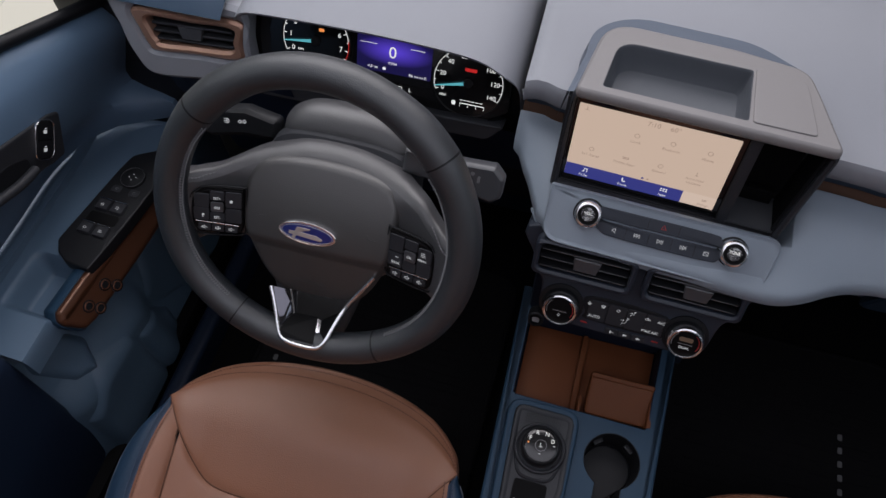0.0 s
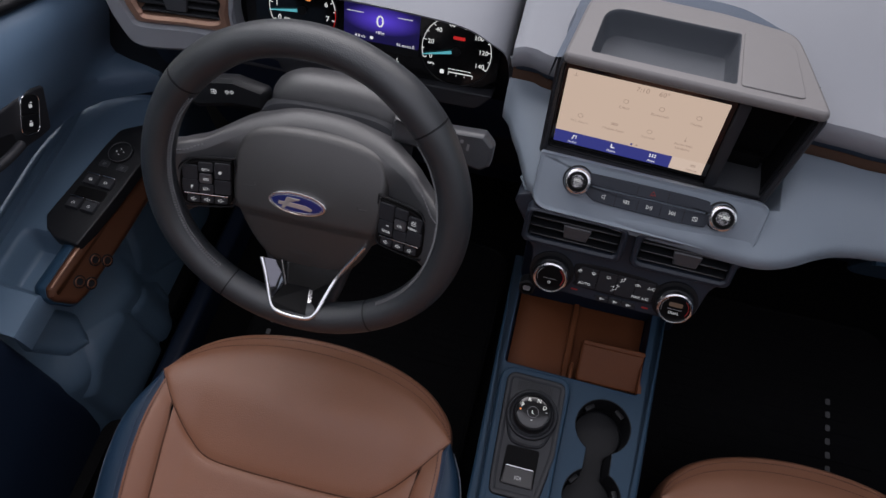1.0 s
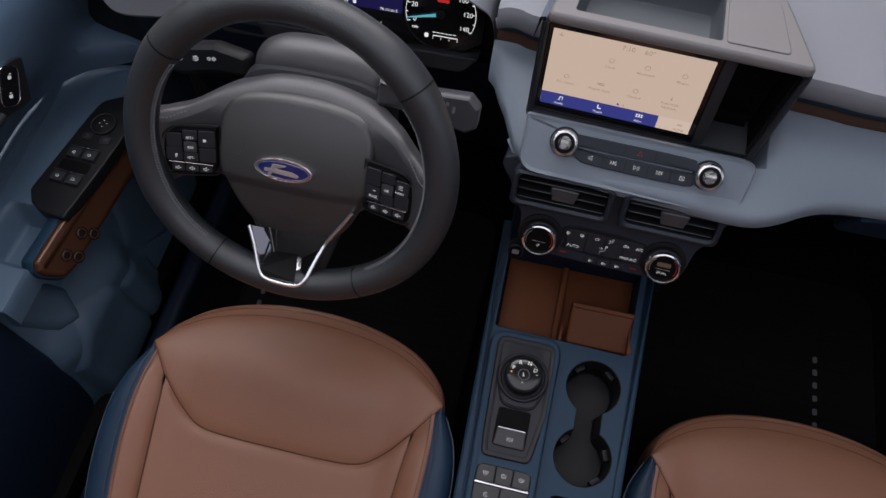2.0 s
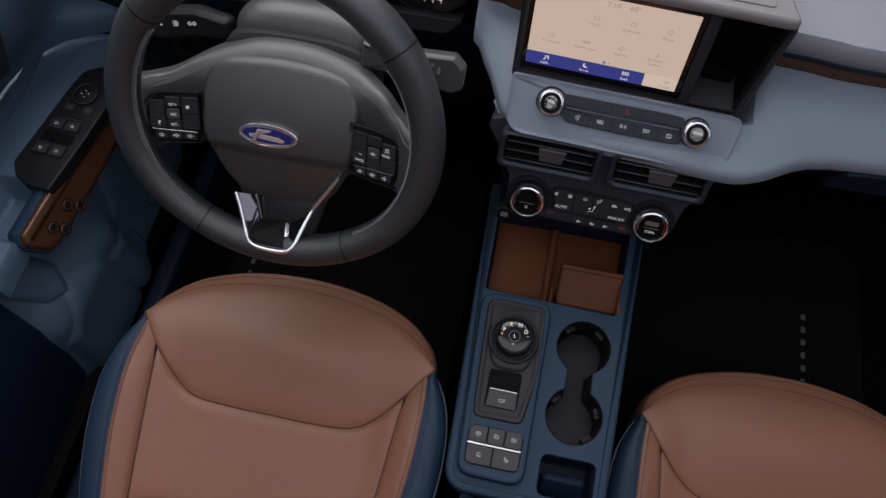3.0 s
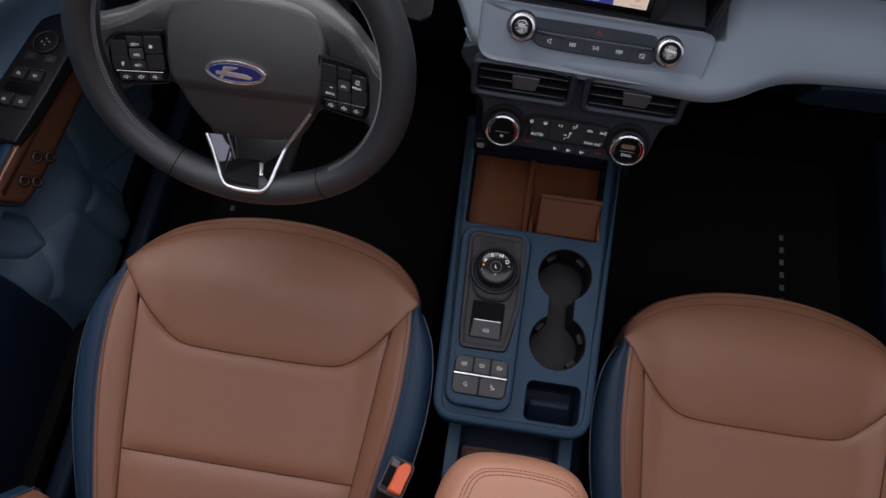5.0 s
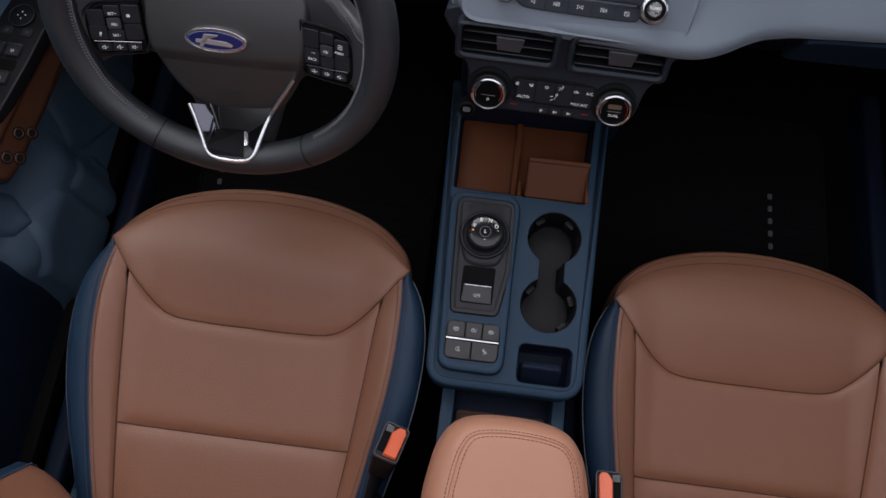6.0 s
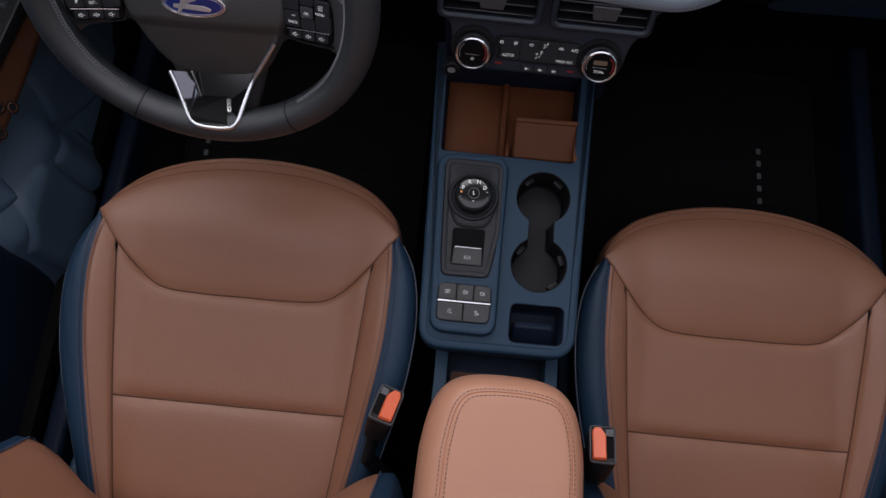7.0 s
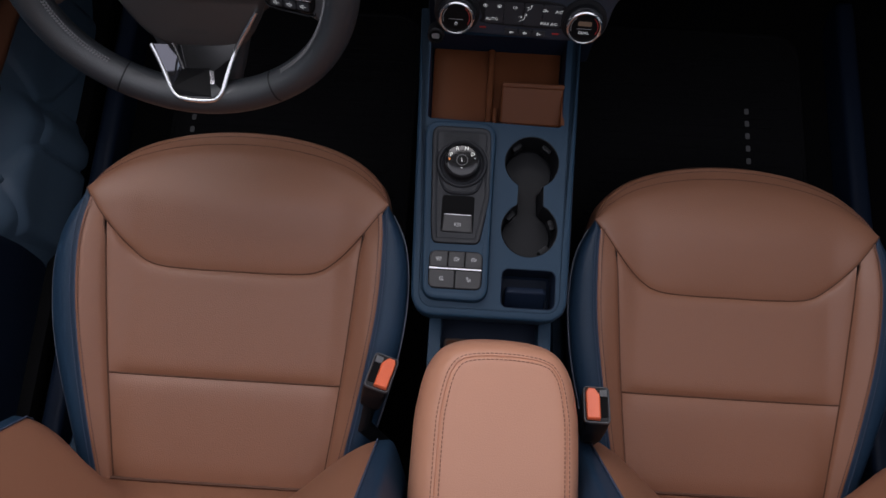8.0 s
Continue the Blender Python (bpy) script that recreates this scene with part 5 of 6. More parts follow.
collar = roundpoly([(-0.1385, -0.012), (0.1415, -0.014), (0.1140, 0.068), (0.1000, 0.104), (0.02, 0.1135), (-0.127, 0.1145)], [0.002, 0.002, 0.040, 0.032, 0.10, 0.042], 7)
collar = [Vector((-0.1380, 0.002))] + [Vector(p) for p in collar if p[1] > 0.001][::-1]
steps = [0.0]
for a, b in zip(collar, collar[1:]):
    steps.append(steps[-1] + (b - a).length)
collar = [Vector((float(np.interp(t, steps, [p.x for p in collar])), float(np.interp(t, steps, [p.y for p in collar])))) for t in np.linspace(0, steps[-1], 90)]


def collar_at(u, v):
    p, d = on(collar, u), on(collar, min(1, u + 0.03)) - on(collar, max(0, u - 0.03))
    n = Vector((-d.y, d.x)).normalized()
    q = p + n * lerp(-0.004, lerp(0.009, 0.040, ease(0.18, 0.42, u)) * lerp(0.15, 1.0, ease(1.0, 0.70, u)), min(1, v / 0.8) + 0.45 * max(0, v - 0.8) / 0.2)
    return TP @ Vector((q.x, q.y, -0.004 - 0.012 * ease(0.0, 0.35, v) - 0.002 * ease(0.4, 0.8, v) - 0.04 * max(0, v - 0.8) / 0.2))


def skirt_at(u, v):
    p, d = on(collar, u), on(collar, min(1, u + 0.03)) - on(collar, max(0, u - 0.03))
    q = p - Vector((-d.y, d.x)).normalized() * 0.0045
    return TP @ Vector((q.x, q.y, lerp(-0.009, lerp(-0.085, -0.045, ease(0.72, 0.80, u)), v)))


part("side_skirt", patch(skirt_at, 90, 3), COLLAR, unit, "blue-grey skirt under the top frame")
part("base_collar", patch(collar_at, 90, 20), COLLAR, unit, "dash top collar, darkened blue-grey for its shade")

# radio controls on the sloping strip
RD = tilted((0.0165, 0.2925, 0.6395), 47, -2.0)
radio = thing("radio_panel", (0.0165, 0.30, 0.625), "light grey radio control strip with two chrome knobs", "radio controls")
part("strip", plate(roundpoly([(-0.134, -0.0385), (0.128, -0.0410), (0.137, 0.029), (-0.1355, 0.031)], [0.026, 0.024, 0.014, 0.003], 7), [(0, -0.014), (0, -0.001), (0.0015, 0.001), (0.004, -0.0005), (0.006, -0.0008)], RD), PANEL, radio, "light grey strip")
up = spline([(-0.072, 0.0165), (-0.058, 0.0180), (0.056, 0.0178), (0.070, 0.0135), (0.080, 0.0048), (0.066, 0.0040), (-0.066, 0.0040), (-0.078, 0.0065)], 5)
dn = spline([(-0.078, 0.0026), (-0.066, 0.0018), (0.066, 0.0018), (0.078, 0.0012), (0.072, -0.0105), (0.056, -0.0152), (-0.044, -0.0148), (-0.066, -0.0110)], 5)
part("upper_keys", block(up, 0.006, RD, 0.001, z0=0.003), SLATE, radio, "slate key row")
part("lower_keys", block(dn, 0.006, RD, 0.001, z0=0.003), SLATE, radio, "slate key row")
bars([(-0.014, 0.0108, 0.0006, 0.0125), (0.022, 0.0108, 0.0006, 0.0125)] + [(-0.0365 + 0.0268 * i, -0.0064, 0.0006, 0.0150) for i in range(4)], RD, BLACK, radio, "key_gap", 0.003, 0.0002)
tri = [(0.0040 + 0.0042 * math.cos(radians(90 + 120 * i)), 0.0105 + 0.0040 * math.sin(radians(90 + 120 * i))) for i in range(3)]
part("hazard_mark", frame_ring(tri, [(lerp(0.0040, x, 0.62), lerp(0.0105, y, 0.62)) for x, y in tri], 0.0003, RD, 0.0036, 0.0001), RED_PRINT, radio, "red hazard triangle")
left = [[(-3.4, -2), (-3.4, 2)], [(-2.8, 0), (-0.2, -2), (-0.2, 2), (-2.8, 0)], [(0.2, 0), (2.8, -2), (2.8, 2), (0.2, 0)]]
right = [[(-x, y) for x, y in s] for s in left]
play = [[(-3, -2), (0.4, 0), (-3, 2), (-3, -2)], [(1.5, -2), (1.5, 2)], [(3.0, -2), (3.0, 2)]]
horn = [[(-2.5, -1), (-2.5, 1), (-1, 1), (1, 2.6), (1, -2.6), (-1, -1), (-2.5, -1)]]
for i, sym in enumerate((horn, left, play, right)):
    ink(sym, 0.0006, RD, EM_ICON, radio, "icon", 0.0034, (-0.0500 + 0.0268 * i, -0.0060), 0.00105)
ink([[(-2.4, -2), (2.4, -2), (2.4, 2), (-2.4, 2), (-2.4, -2)], [(-2.4, 2), (2.4, -2)]], 0.0006, RD, EM_ICON, radio, "icon", 0.0034, (0.0572, -0.0066), 0.00105)
for x, y, txt in ((-0.0845, 0.006, "VOL"), (0.0852, 0.003, "TUNE")):
    m = RD @ Matrix.Translation((x, y, 0))
    k = part("knob", lathe([(0.0160, -0.002), (0.0160, 0.012), (0.0155, 0.0150), (0.0140, 0.0165), (0.0122, 0.0168), (0.0118, 0.0158)], m), CHROME, radio, "chrome knob")
    part("knob_seat", lathe([(0.0178, -0.002), (0.0178, 0.001), (0.0160, 0.002)], m), BLACK, k)
    part("knob_face", lathe([(0.0119, 0.0150), (0.0118, 0.0160), (0.0085, 0.0164), (0.0080, 0.0158), (0.0070, 0.0158)], m), FACE, k, "gloss black knob face")
    word(txt, 0.0036, m, EM_WHITE, k, 0, 0.0014, 0.0168)
    ink([arc(0, -4.6, 1.6, 120, 420, 12), [(0, -3.4), (0, -2.6)]] if txt == "VOL" else [arc(0, 3.2, 2.6, 30, 150, 8), [(-2.6, 4.4), (-2.0, 5.6)]], 0.0006, m, EM_ICON, k, "icon", 0.0168, (0, 0), 0.001)

# centre vents and climate panel
CL = tilted((0.0085, 0.2315, 0.5155), 30, -1.5)
climate = thing("climate_panel", (0.0085, 0.27, 0.49), "dark blue-grey climate panel with two chrome ringed dials", "climate controls")
co = spline([(-0.128, 0.112), (-0.1285, 0.066), (-0.124, 0.048), (-0.1125, 0.034), (-0.1085, 0.002), (-0.100, -0.013), (-0.080, -0.0190), (0.076, -0.0205), (0.096, -0.0155), (0.1055, -0.002), (0.112, 0.032), (0.124, 0.048), (0.1290, 0.064), (0.130, 0.112)], 5)
part("panel_body", plate(co, [(0.01, -0.06), (0.0, -0.05), (0, -0.003), (0.0012, -0.0006), (0.0035, 0.0)], CL), SLATE, climate, "slate grey plastic panel")


def air_vent(parent, m, w, h, slats, frame_mat, tab=0.0):
    """A vent box that stands proud of the panel, with blades set back in it and a louvre tab."""
    v = part("vent", frame_ring(rrect(w, h, 0.009, 6), rrect(w - 0.014, h - 0.013, 0.007, 6, 0.0, 0.0015), 0.019, m, 0.0155, 0.0028), frame_mat, parent, "slate vent surround")
    # flat near-black plate paints the shade deep in the vent
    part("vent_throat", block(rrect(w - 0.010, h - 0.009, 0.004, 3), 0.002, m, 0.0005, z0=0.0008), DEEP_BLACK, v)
    for i in range(slats):
        y = (i + 0.5 - slats / 2) * (h - 0.014) / slats + 0.0015
        blade = part("slat", box((-(w - 0.0155) / 2, -0.0009, -0.0065), ((w - 0.0155) / 2, 0.0009, 0.0060), 0.0006, 1, m=m @ pose(0, y, 0.0062, 14)), SLAT, v)
        part("slat_edge", box((-(w - 0.020) / 2, -0.0007, 0.0058), ((w - 0.020) / 2, 0.0009, 0.0066), 0.0002, 1, m=m @ pose(0, y, 0.0062, 14)), GREY_TRIM, blade, "paler front edge")
    part("vent_tab", plate(roundpoly([(tab - 0.0145, -0.0085), (tab + 0.0135, -0.0085), (tab + 0.0175, 0.0105), (tab - 0.0175, 0.0105)], 0.002, 3), [(0.001, 0.004), (0, 0.008), (0, 0.0125), (0.0012, 0.0140)], m), GREY_TRIM, v, "grey louvre tab")
    return v


air_vent(climate, CL @ Matrix.Translation((-0.0665, 0.0770, 0.001)) @ pose(0, 0, 0, 8), 0.126, 0.052, 3, SLATE, 0.003)
air_vent(climate, CL @ Matrix.Translation((0.0680, 0.0770, 0.001)) @ pose(0, 0, 0, 8), 0.122, 0.052, 3, SLATE, 0.003)
for x, txt in ((-0.0815, ""), (0.0765, "DUAL")):
    m = CL @ Matrix.Translation((x, 0.0095, 0.0))
    part("dial_cup", lathe([(0.029, -0.001), (0.0285, 0.002), (0.0245, 0.003)], m), BLACK, climate)
    d = part("temperature_dial", lathe([(0.0222, 0.0), (0.0222, 0.0165), (0.0216, 0.0190), (0.0200, 0.0200), (0.0186, 0.0194), (0.0184, 0.0172)], m), CHROME, climate, "chrome ringed temperature dial")
    part("dial_skirt", lathe([(0.0236, 0.0), (0.0234, 0.0120), (0.0222, 0.0130)], m), BLACK, d)
    part("dial_face", lathe([(0.0186, 0.0160), (0.0184, 0.0174), (0.0120, 0.0180)], m), FACE, d, "gloss black dial face")
    part("warm_arc", tube([m @ Vector((0.0165 * math.cos(a), 0.0165 * math.sin(a), 0.0179)) for a in np.linspace(-0.5, 0.9, 12)], 0.0006, n=5), RED_PRINT, d)
    part("cool_arc", tube([m @ Vector((0.0165 * math.cos(a), 0.0165 * math.sin(a), 0.0179)) for a in np.linspace(2.3, 3.5, 12)], 0.0005, n=5), MARK_DIM, d)
    bars([(0, -0.0015, 0.018, 0.0008)], m, MARK_DIM, d, "dial_line", 0.0178)
    if txt:
        word(txt, 0.0036, m, EM_ICON, d, 0, -0.0068, 0.0184)
        bars([(0.0, 0.0052, 0.017, 0.0062)], m, mat("dim_amber", (0.16, 0.10, 0.07), emit=0.35), d, "readout", 0.0177)
    else:
        part("power_mark", frame_ring(disc(0.0018, 14, 0, -0.0068), disc(0.0013, 14, 0, -0.0068), 0.0002, m, 0.0186, 0.00005), EM_ICON, d)
ck = [(-0.048, 0.0310), (0.048, 0.0290), (0.0495, 0.004), (0.044, -0.0040), (-0.044, -0.0035), (-0.0500, 0.006)]
part("key_field", block(spline(ck, 5), 0.004, CL, 0.0008, z0=0.0015), BLACK, climate, "black key field")
for i in range(4):
    part("key", block(rrect(0.0232, 0.0290, 0.002, 3, -0.0352 + 0.0240 * i, 0.0130), 0.002, CL, 0.0005, z0=0.0028), CHARCOAL, climate)
for i in range(3):
    part("key", block(rrect(0.0165, 0.0085, 0.002, 3, -0.0115 + 0.0172 * i, -0.0120), 0.003, CL, 0.0006, z0=0.0028), CHARCOAL, climate)
    ink([arc(-1.2, 0, 1.5, 0, 360, 12), [(1, 0), (3.4, 0)]] + ([[(2.2, -1.2), (2.2, 1.2)]] if i else []) + [[(-1.2, -2.4), (-1.2, 2.4)]], 0.0006, CL, EM_ICON, climate, "icon", 0.0031, (-0.0115 + 0.0172 * i, -0.0120), 0.00080)
word("AUTO", 0.0040, CL, EM_ICON, climate, -0.0375, 0.0045, 0.0034)
word("A/C", 0.0040, CL, EM_ICON, climate, 0.0445, 0.0197, 0.0034)
word("MAX A/C", 0.0038, CL, EM_ICON, climate, 0.0340, 0.0030, 0.0034)
waves = [[(x, -2.2), (x + 0.5, -1.2), (x - 0.3, -0.2), (x + 0.3, 0.6)] for x in (-1.5, 0, 1.5)]
seat_mark = [[(1.2, 2.6), (0.6, -0.6), (-2.2, -1.4), (-2.8, -2.8)], arc(1.6, 3.4, 0.8, 0, 360, 9), [(-3.6, 1.4), (-1.2, 1.4)], [(-2.0, 2.2), (-1.2, 1.4), (-2.0, 0.6)]]
car_mark = [[(-3.4, -1), (3.4, -1), (3.0, 0.6), (1.4, 0.9), (0.4, 2), (-1.8, 2), (-3.2, 0.7), (-3.4, -1)], arc(0.2, 0.4, 1.1, 20, 300, 9)]
fan_mark = [arc(0, 0, 2.4, 20, 340, 14), [(0, -2.4), (0, 2.4)], [(-2.4, 0), (2.4, 0)]]
glass_mark = [[(-2.8, 1.4), (-1.8, 2.2), (0, 2.5), (1.8, 2.2), (2.8, 1.4), (1.8, -0.8), (-1.8, -0.8), (-2.8, 1.4)]]
for sym, x, y, s in ((fan_mark, -0.0470, 0.0215, 0.00085), (glass_mark + waves, -0.0295, 0.0215, 0.00085), (glass_mark, -0.0099, 0.0205, 0.00085), (seat_mark, 0.0085, 0.0215, 0.0010), (car_mark, 0.0275, 0.0200, 0.00090), (seat_mark, 0.0015, 0.0075, 0.0016)):
    ink(sym, 0.00055, CL, EM_ICON, climate, "icon", 0.0031, (x, y), s)
bars([(-0.0480, -0.0085, 0.0085, 0.0022), (0.0440, -0.0105, 0.0085, 0.0022)], CL, RED_PRINT, climate, "heat_mark", 0.0015, 0.0003)
part("socket", lathe([(0.011, -0.02), (0.011, 0.0), (0.0085, 0.001), (0.008, -0.01)], tilted((-0.100, 0.234, 0.470), 35), n=24), BLACK, climate, "black power socket cap")
bars([(0, 0, 0.010, 0.007)], tilted((-0.100, 0.233, 0.4715), 35), MARK_DIM, climate, "socket_mark", 0.0005)

# ---- instrument cluster under its hood ----
CLU = tilted((-0.372, 0.461, 0.662), 21.8)
cluster = thing("instrument_cluster", (-0.372, 0.47, 0.60), "black instrument cluster with lit dials and violet display", "instrument cluster")
face = part("face", block(roundpoly([(-0.198, -0.058), (0.150, -0.058), (0.1745, -0.042), (0.1735, 0.012), (0.150, 0.036), (0.10, 0.048), (0.0, 0.053), (-0.15, 0.055), (-0.196, 0.040)], [0.01, 0.016, 0.012, 0.012, 0.02, 0.03, 0.05, 0.03, 0.01], 5), 0.02, CLU, 0.002), GLOSS, cluster, "gloss black cluster face")
TC, SPC, GR = (-0.0985, 0.007), (0.1155, -0.010), 0.0466


def gauge(c, numbers, a0, a1, sub, size, name, red_from=None):
    g = part(name, frame_ring(disc(GR + 0.003, 56, *c), disc(GR + 0.0015, 56, *c), 0.003, CLU, 0.0014, 0.0004), BLACK, face, "dial rim")
    for col, lo, hi in ((EM_WHITE, 0.0, red_from or 1.0), (EM_RED, red_from or 1.0, 1.0)):
        if hi - lo < 1e-6:
            continue
        part("scale", tube([CLU @ Vector((c[0] + GR * math.cos(radians(lerp(a0, a1, t))), c[1] + GR * math.sin(radians(lerp(a0, a1, t))), 0.001)) for t in np.linspace(lo, hi, 40)], 0.00045, n=5), col, g)
    bm = bmesh.new()
    for i in range(sub + 1):
        a = radians(lerp(a0, a1, i / sub))
        l = 0.0045 if i % 2 == 0 else 0.0028
        tube([CLU @ Vector((c[0] + r * math.cos(a), c[1] + r * math.sin(a), 0.001)) for r in (GR - l, GR)], 0.0005, n=5, bm=bm)
    tagged(part("tick", bm, EM_WHITE, g), kind="stuff")
    for i, n in enumerate(numbers):
        a = radians(lerp(a0, a1, i / (len(numbers) - 1)))
        word(n, size, CLU, EM_WHITE, g, c[0] + (GR - 0.0105) * math.cos(a), c[1] + (GR - 0.0105) * math.sin(a), 0.0012, thick=0.00005)
    return g


ta = gauge(TC, list("012345678"), 205, -40, 16, 0.0072, "tachometer", 0.80)
sp = gauge(SPC, ["0", "20", "40", "60", "80", "100", "120", "140"], 200, -25, 14, 0.0064, "speedometer")
for c, g, a in ((TC, ta, 188), (SPC, sp, 194)):
    k = Matrix.Translation((c[0], c[1], 0)) @ Matrix.Rotation(radians(a), 4, "Z")
    part("needle", plate([(-0.002, -0.0018), (0.047, -0.0004), (0.047, 0.0004), (-0.002, 0.0030)], [(0, 0.002), (0, 0.003)], CLU @ k), EM_CYAN, g, "lit cyan needle")
    part("needle_cap", lathe([(0.006, 0.001), (0.006, 0.0045), (0.004, 0.005)], CLU @ Matrix.Translation((*c, 0)), n=24), BLACK, g)
word("RPM", 0.0032, CLU, EM_WHITE, ta, TC[0] - 0.022, TC[1] - 0.016, 0.0012)
word("MPH", 0.0032, CLU, EM_WHITE, sp, SPC[0] - 0.033, SPC[1] - 0.0230, 0.0012)
bars([(TC[0] + 0.008, TC[1] + 0.016, 0.0075, 0.0045)], CLU, EM_ORANGE, ta, "warning_light", 0.0008)
bars([(SPC[0] + 0.002, SPC[1] + 0.018, 0.016, 0.0045)], CLU, EM_RED, sp, "warning_light", 0.0008)
disp = part("display", block(rrect(0.104, 0.062, 0.002, 3, 0.012, 0.012), 0.001, CLU, 0.0003, z0=0.0010), EM_VIOLET, face, "lit violet display", smooth=False)
part("display_shade", block(rrect(0.104, 0.010, 0.002, 3, 0.012, -0.024), 0.0004, CLU, 0.0001, z0=0.0013), BLACK, disp, smooth=False)
for t, x, y, s in (("0", 0.010, 0.0105, 0.0165), ("MPH", 0.0105, -0.0045, 0.0042), ("4.8 mi", -0.017, -0.0130, 0.0042), ("96 mi to E", 0.046, -0.0160, 0.0042)):
    word(t, s, CLU, EM_WHITE, disp, x, y, 0.0016, thick=0.00005)
bars([(-0.024, 0.0195, 0.024, 0.0007), (0.044, 0.0205, 0.020, 0.0007), (-0.001, -0.0130, 0.0045, 0.0040)], CLU, EM_WHITE, disp, "readout_line", 0.0012, 0.0002)
for i, ch in enumerate("PRNDL"):
    word(ch, 0.0060, CLU, EM_WHITE, face, -0.0180 + 0.0137 * i, -0.0355 - 0.0005 * i, 0.0014, thick=0.00005)
bars([(0.0985, -0.0415, 0.0055, 0.0060), (0.1240, -0.0405, 0.034, 0.0012)] + [(0.1075 + 0.0110 * i, -0.0435, 0.0007, 0.0042) for i in range(4)] + [(0.1085 + 0.0055 * i, -0.0360, 0.0042, 0.0010) for i in range(6)], CLU, EM_WHITE, face, "fuel_gauge", 0.0008, 0.0002)
part("lower_cover", block(roundpoly([(-0.19, -0.086), (0.152, -0.084), (0.174, -0.0595), (-0.19, -0.0595)], [0.004, 0.02, 0.003, 0.004]), 0.03, CLU, 0.003, z0=0.010), CHARCOAL, cluster, "charcoal cover below the dials")

hood = thing("cluster_hood", (-0.376, 0.60, 0.66), "light grey hood arching over the instruments", "dash hood")
hood_z = curve([(-0.580, 0.640), (-0.5755, 0.688), (-0.562, 0.718), (-0.535, 0.737), (-0.46, 0.744), (-0.375, 0.746), (-0.29, 0.744), (-0.235, 0.737), (-0.200, 0.720), (-0.184, 0.692), (-0.179, 0.640)])
hood_y = curve([(-0.580, 0.450), (-0.55, 0.424), (-0.46, 0.418), (-0.375, 0.417), (-0.30, 0.416), (-0.235, 0.416), (-0.200, 0.414), (-0.179, 0.428)])


def hood_x(u):
    return -0.3795 - 0.2005 * math.cos(math.pi * u)


def hood_top(u, v):
    x = hood_x(u)
    if v < 0.25:
        a = v / 0.25 * math.pi / 2
        return Vector((x, hood_y(x) + 0.008 * (1 - math.sin(a)), hood_z(x) - 0.008 * math.cos(a)))
    w = (v - 0.25) / 0.75
    return Vector((lerp(x, -0.3795 + (x + 0.3795) * 1.02, w), lerp(hood_y(x), 0.92, w), hood_z(x) + 0.012 * math.sin(math.pi * min(1, w * 1.4)) - 0.055 * ease(0.35, 1, w)))


part("cap", patch(hood_top, 60, 30), LIGHT, hood, "light grey hood cap")
part("throat", patch(lambda u, v: Vector((lerp(hood_x(u), -0.372 + (hood_x(u) + 0.372) * 0.985, v), lerp(hood_y(hood_x(u)) + 0.008, 0.485, v), lerp(hood_z(hood_x(u)) - 0.008, hood_z(hood_x(u)) - 0.030, v))), 60, 8), BLACK, hood, "black inner throat")

# ---- left end of the dashboard with its air vent ----
LV = tilted((-0.6335, 0.4235, 0.6720), 16.7, 4)
lv = thing("side_air_vent", (-0.634, 0.44, 0.62), "side air vent in a copper frame with light grey surround", "air vent")
part("surround", frame_ring(spline([(-0.108, 0.050), (-0.104, 0.0), (-0.092, -0.040), (-0.068, -0.068), (0.0, -0.066), (0.075, -0.060), (0.080, 0.0), (0.078, 0.048), (0.0, 0.052)], 6), spline([(-0.078, 0.033), (-0.074, 0.0), (-0.066, -0.020), (-0.056, -0.029), (0.0, -0.027), (0.066, -0.025), (0.072, 0.0), (0.072, 0.030), (0.0, 0.032)], 6), 0.03, LV, 0.004, 0.006), LIGHT, lv, "light grey surround")
part("copper_frame", frame_ring(spline([(-0.077, 0.032), (-0.073, 0.0), (-0.065, -0.020), (-0.055, -0.028), (0.0, -0.026), (0.067, -0.024), (0.0725, 0.0), (0.0725, 0.030), (0.0, 0.031)], 6), spline([(-0.058, 0.021), (-0.056, 0.0), (-0.050, -0.012), (-0.044, -0.0165), (0.0, -0.015), (0.054, -0.013), (0.059, 0.0), (0.059, 0.019), (0.0, 0.020)], 6), 0.02, LV, 0.006, 0.004), COPPER, lv, "satin copper frame")
part("vent_throat", block(rrect(0.118, 0.040, 0.004, 3, 0, 0.002), 0.002, LV, 0.0005, z0=-0.012), BLACK, lv)
for i in range(3):
    part("slat", box((-0.056, -0.012 + 0.011 * i, -0.012), (0.058, -0.0085 + 0.011 * i, 0.0), 0.001, 1, m=LV), CHARCOAL, lv)
part("vent_tab", plate([(-0.018, 0.013), (0.018, 0.013), (0.014, -0.006), (-0.014, -0.006)], [(0.001, -0.004), (0, 0.0), (0.0015, 0.003)], LV), GREY_TRIM, lv, "grey louvre tab")
part("side_top_pad", patch(lambda u, v: Vector((lerp(-0.92, -0.578, u), lerp(0.418, 0.92, v) + 0.03 * ease(-0.75, -0.92, lerp(-0.92, -0.578, u)), 0.728 + 0.010 * math.sin(math.pi * min(1, 2 * v)) - 0.04 * ease(0.4, 1, v) - 0.012 * ease(0.06, 0.0, v) - 0.03 * ease(-0.76, -0.92, lerp(-0.92, -0.578, u)))), 24, 24), NAVY, dash, "navy soft pad")
part("side_lower", patch(lambda u, v: Vector((lerp(-0.735, -0.50, u), lerp(0.418, 0.450, v) + 0.03 * (1 - u) ** 2, lerp(0.612, 0.45, v))), 12, 8), NAVY_DARK, dash)

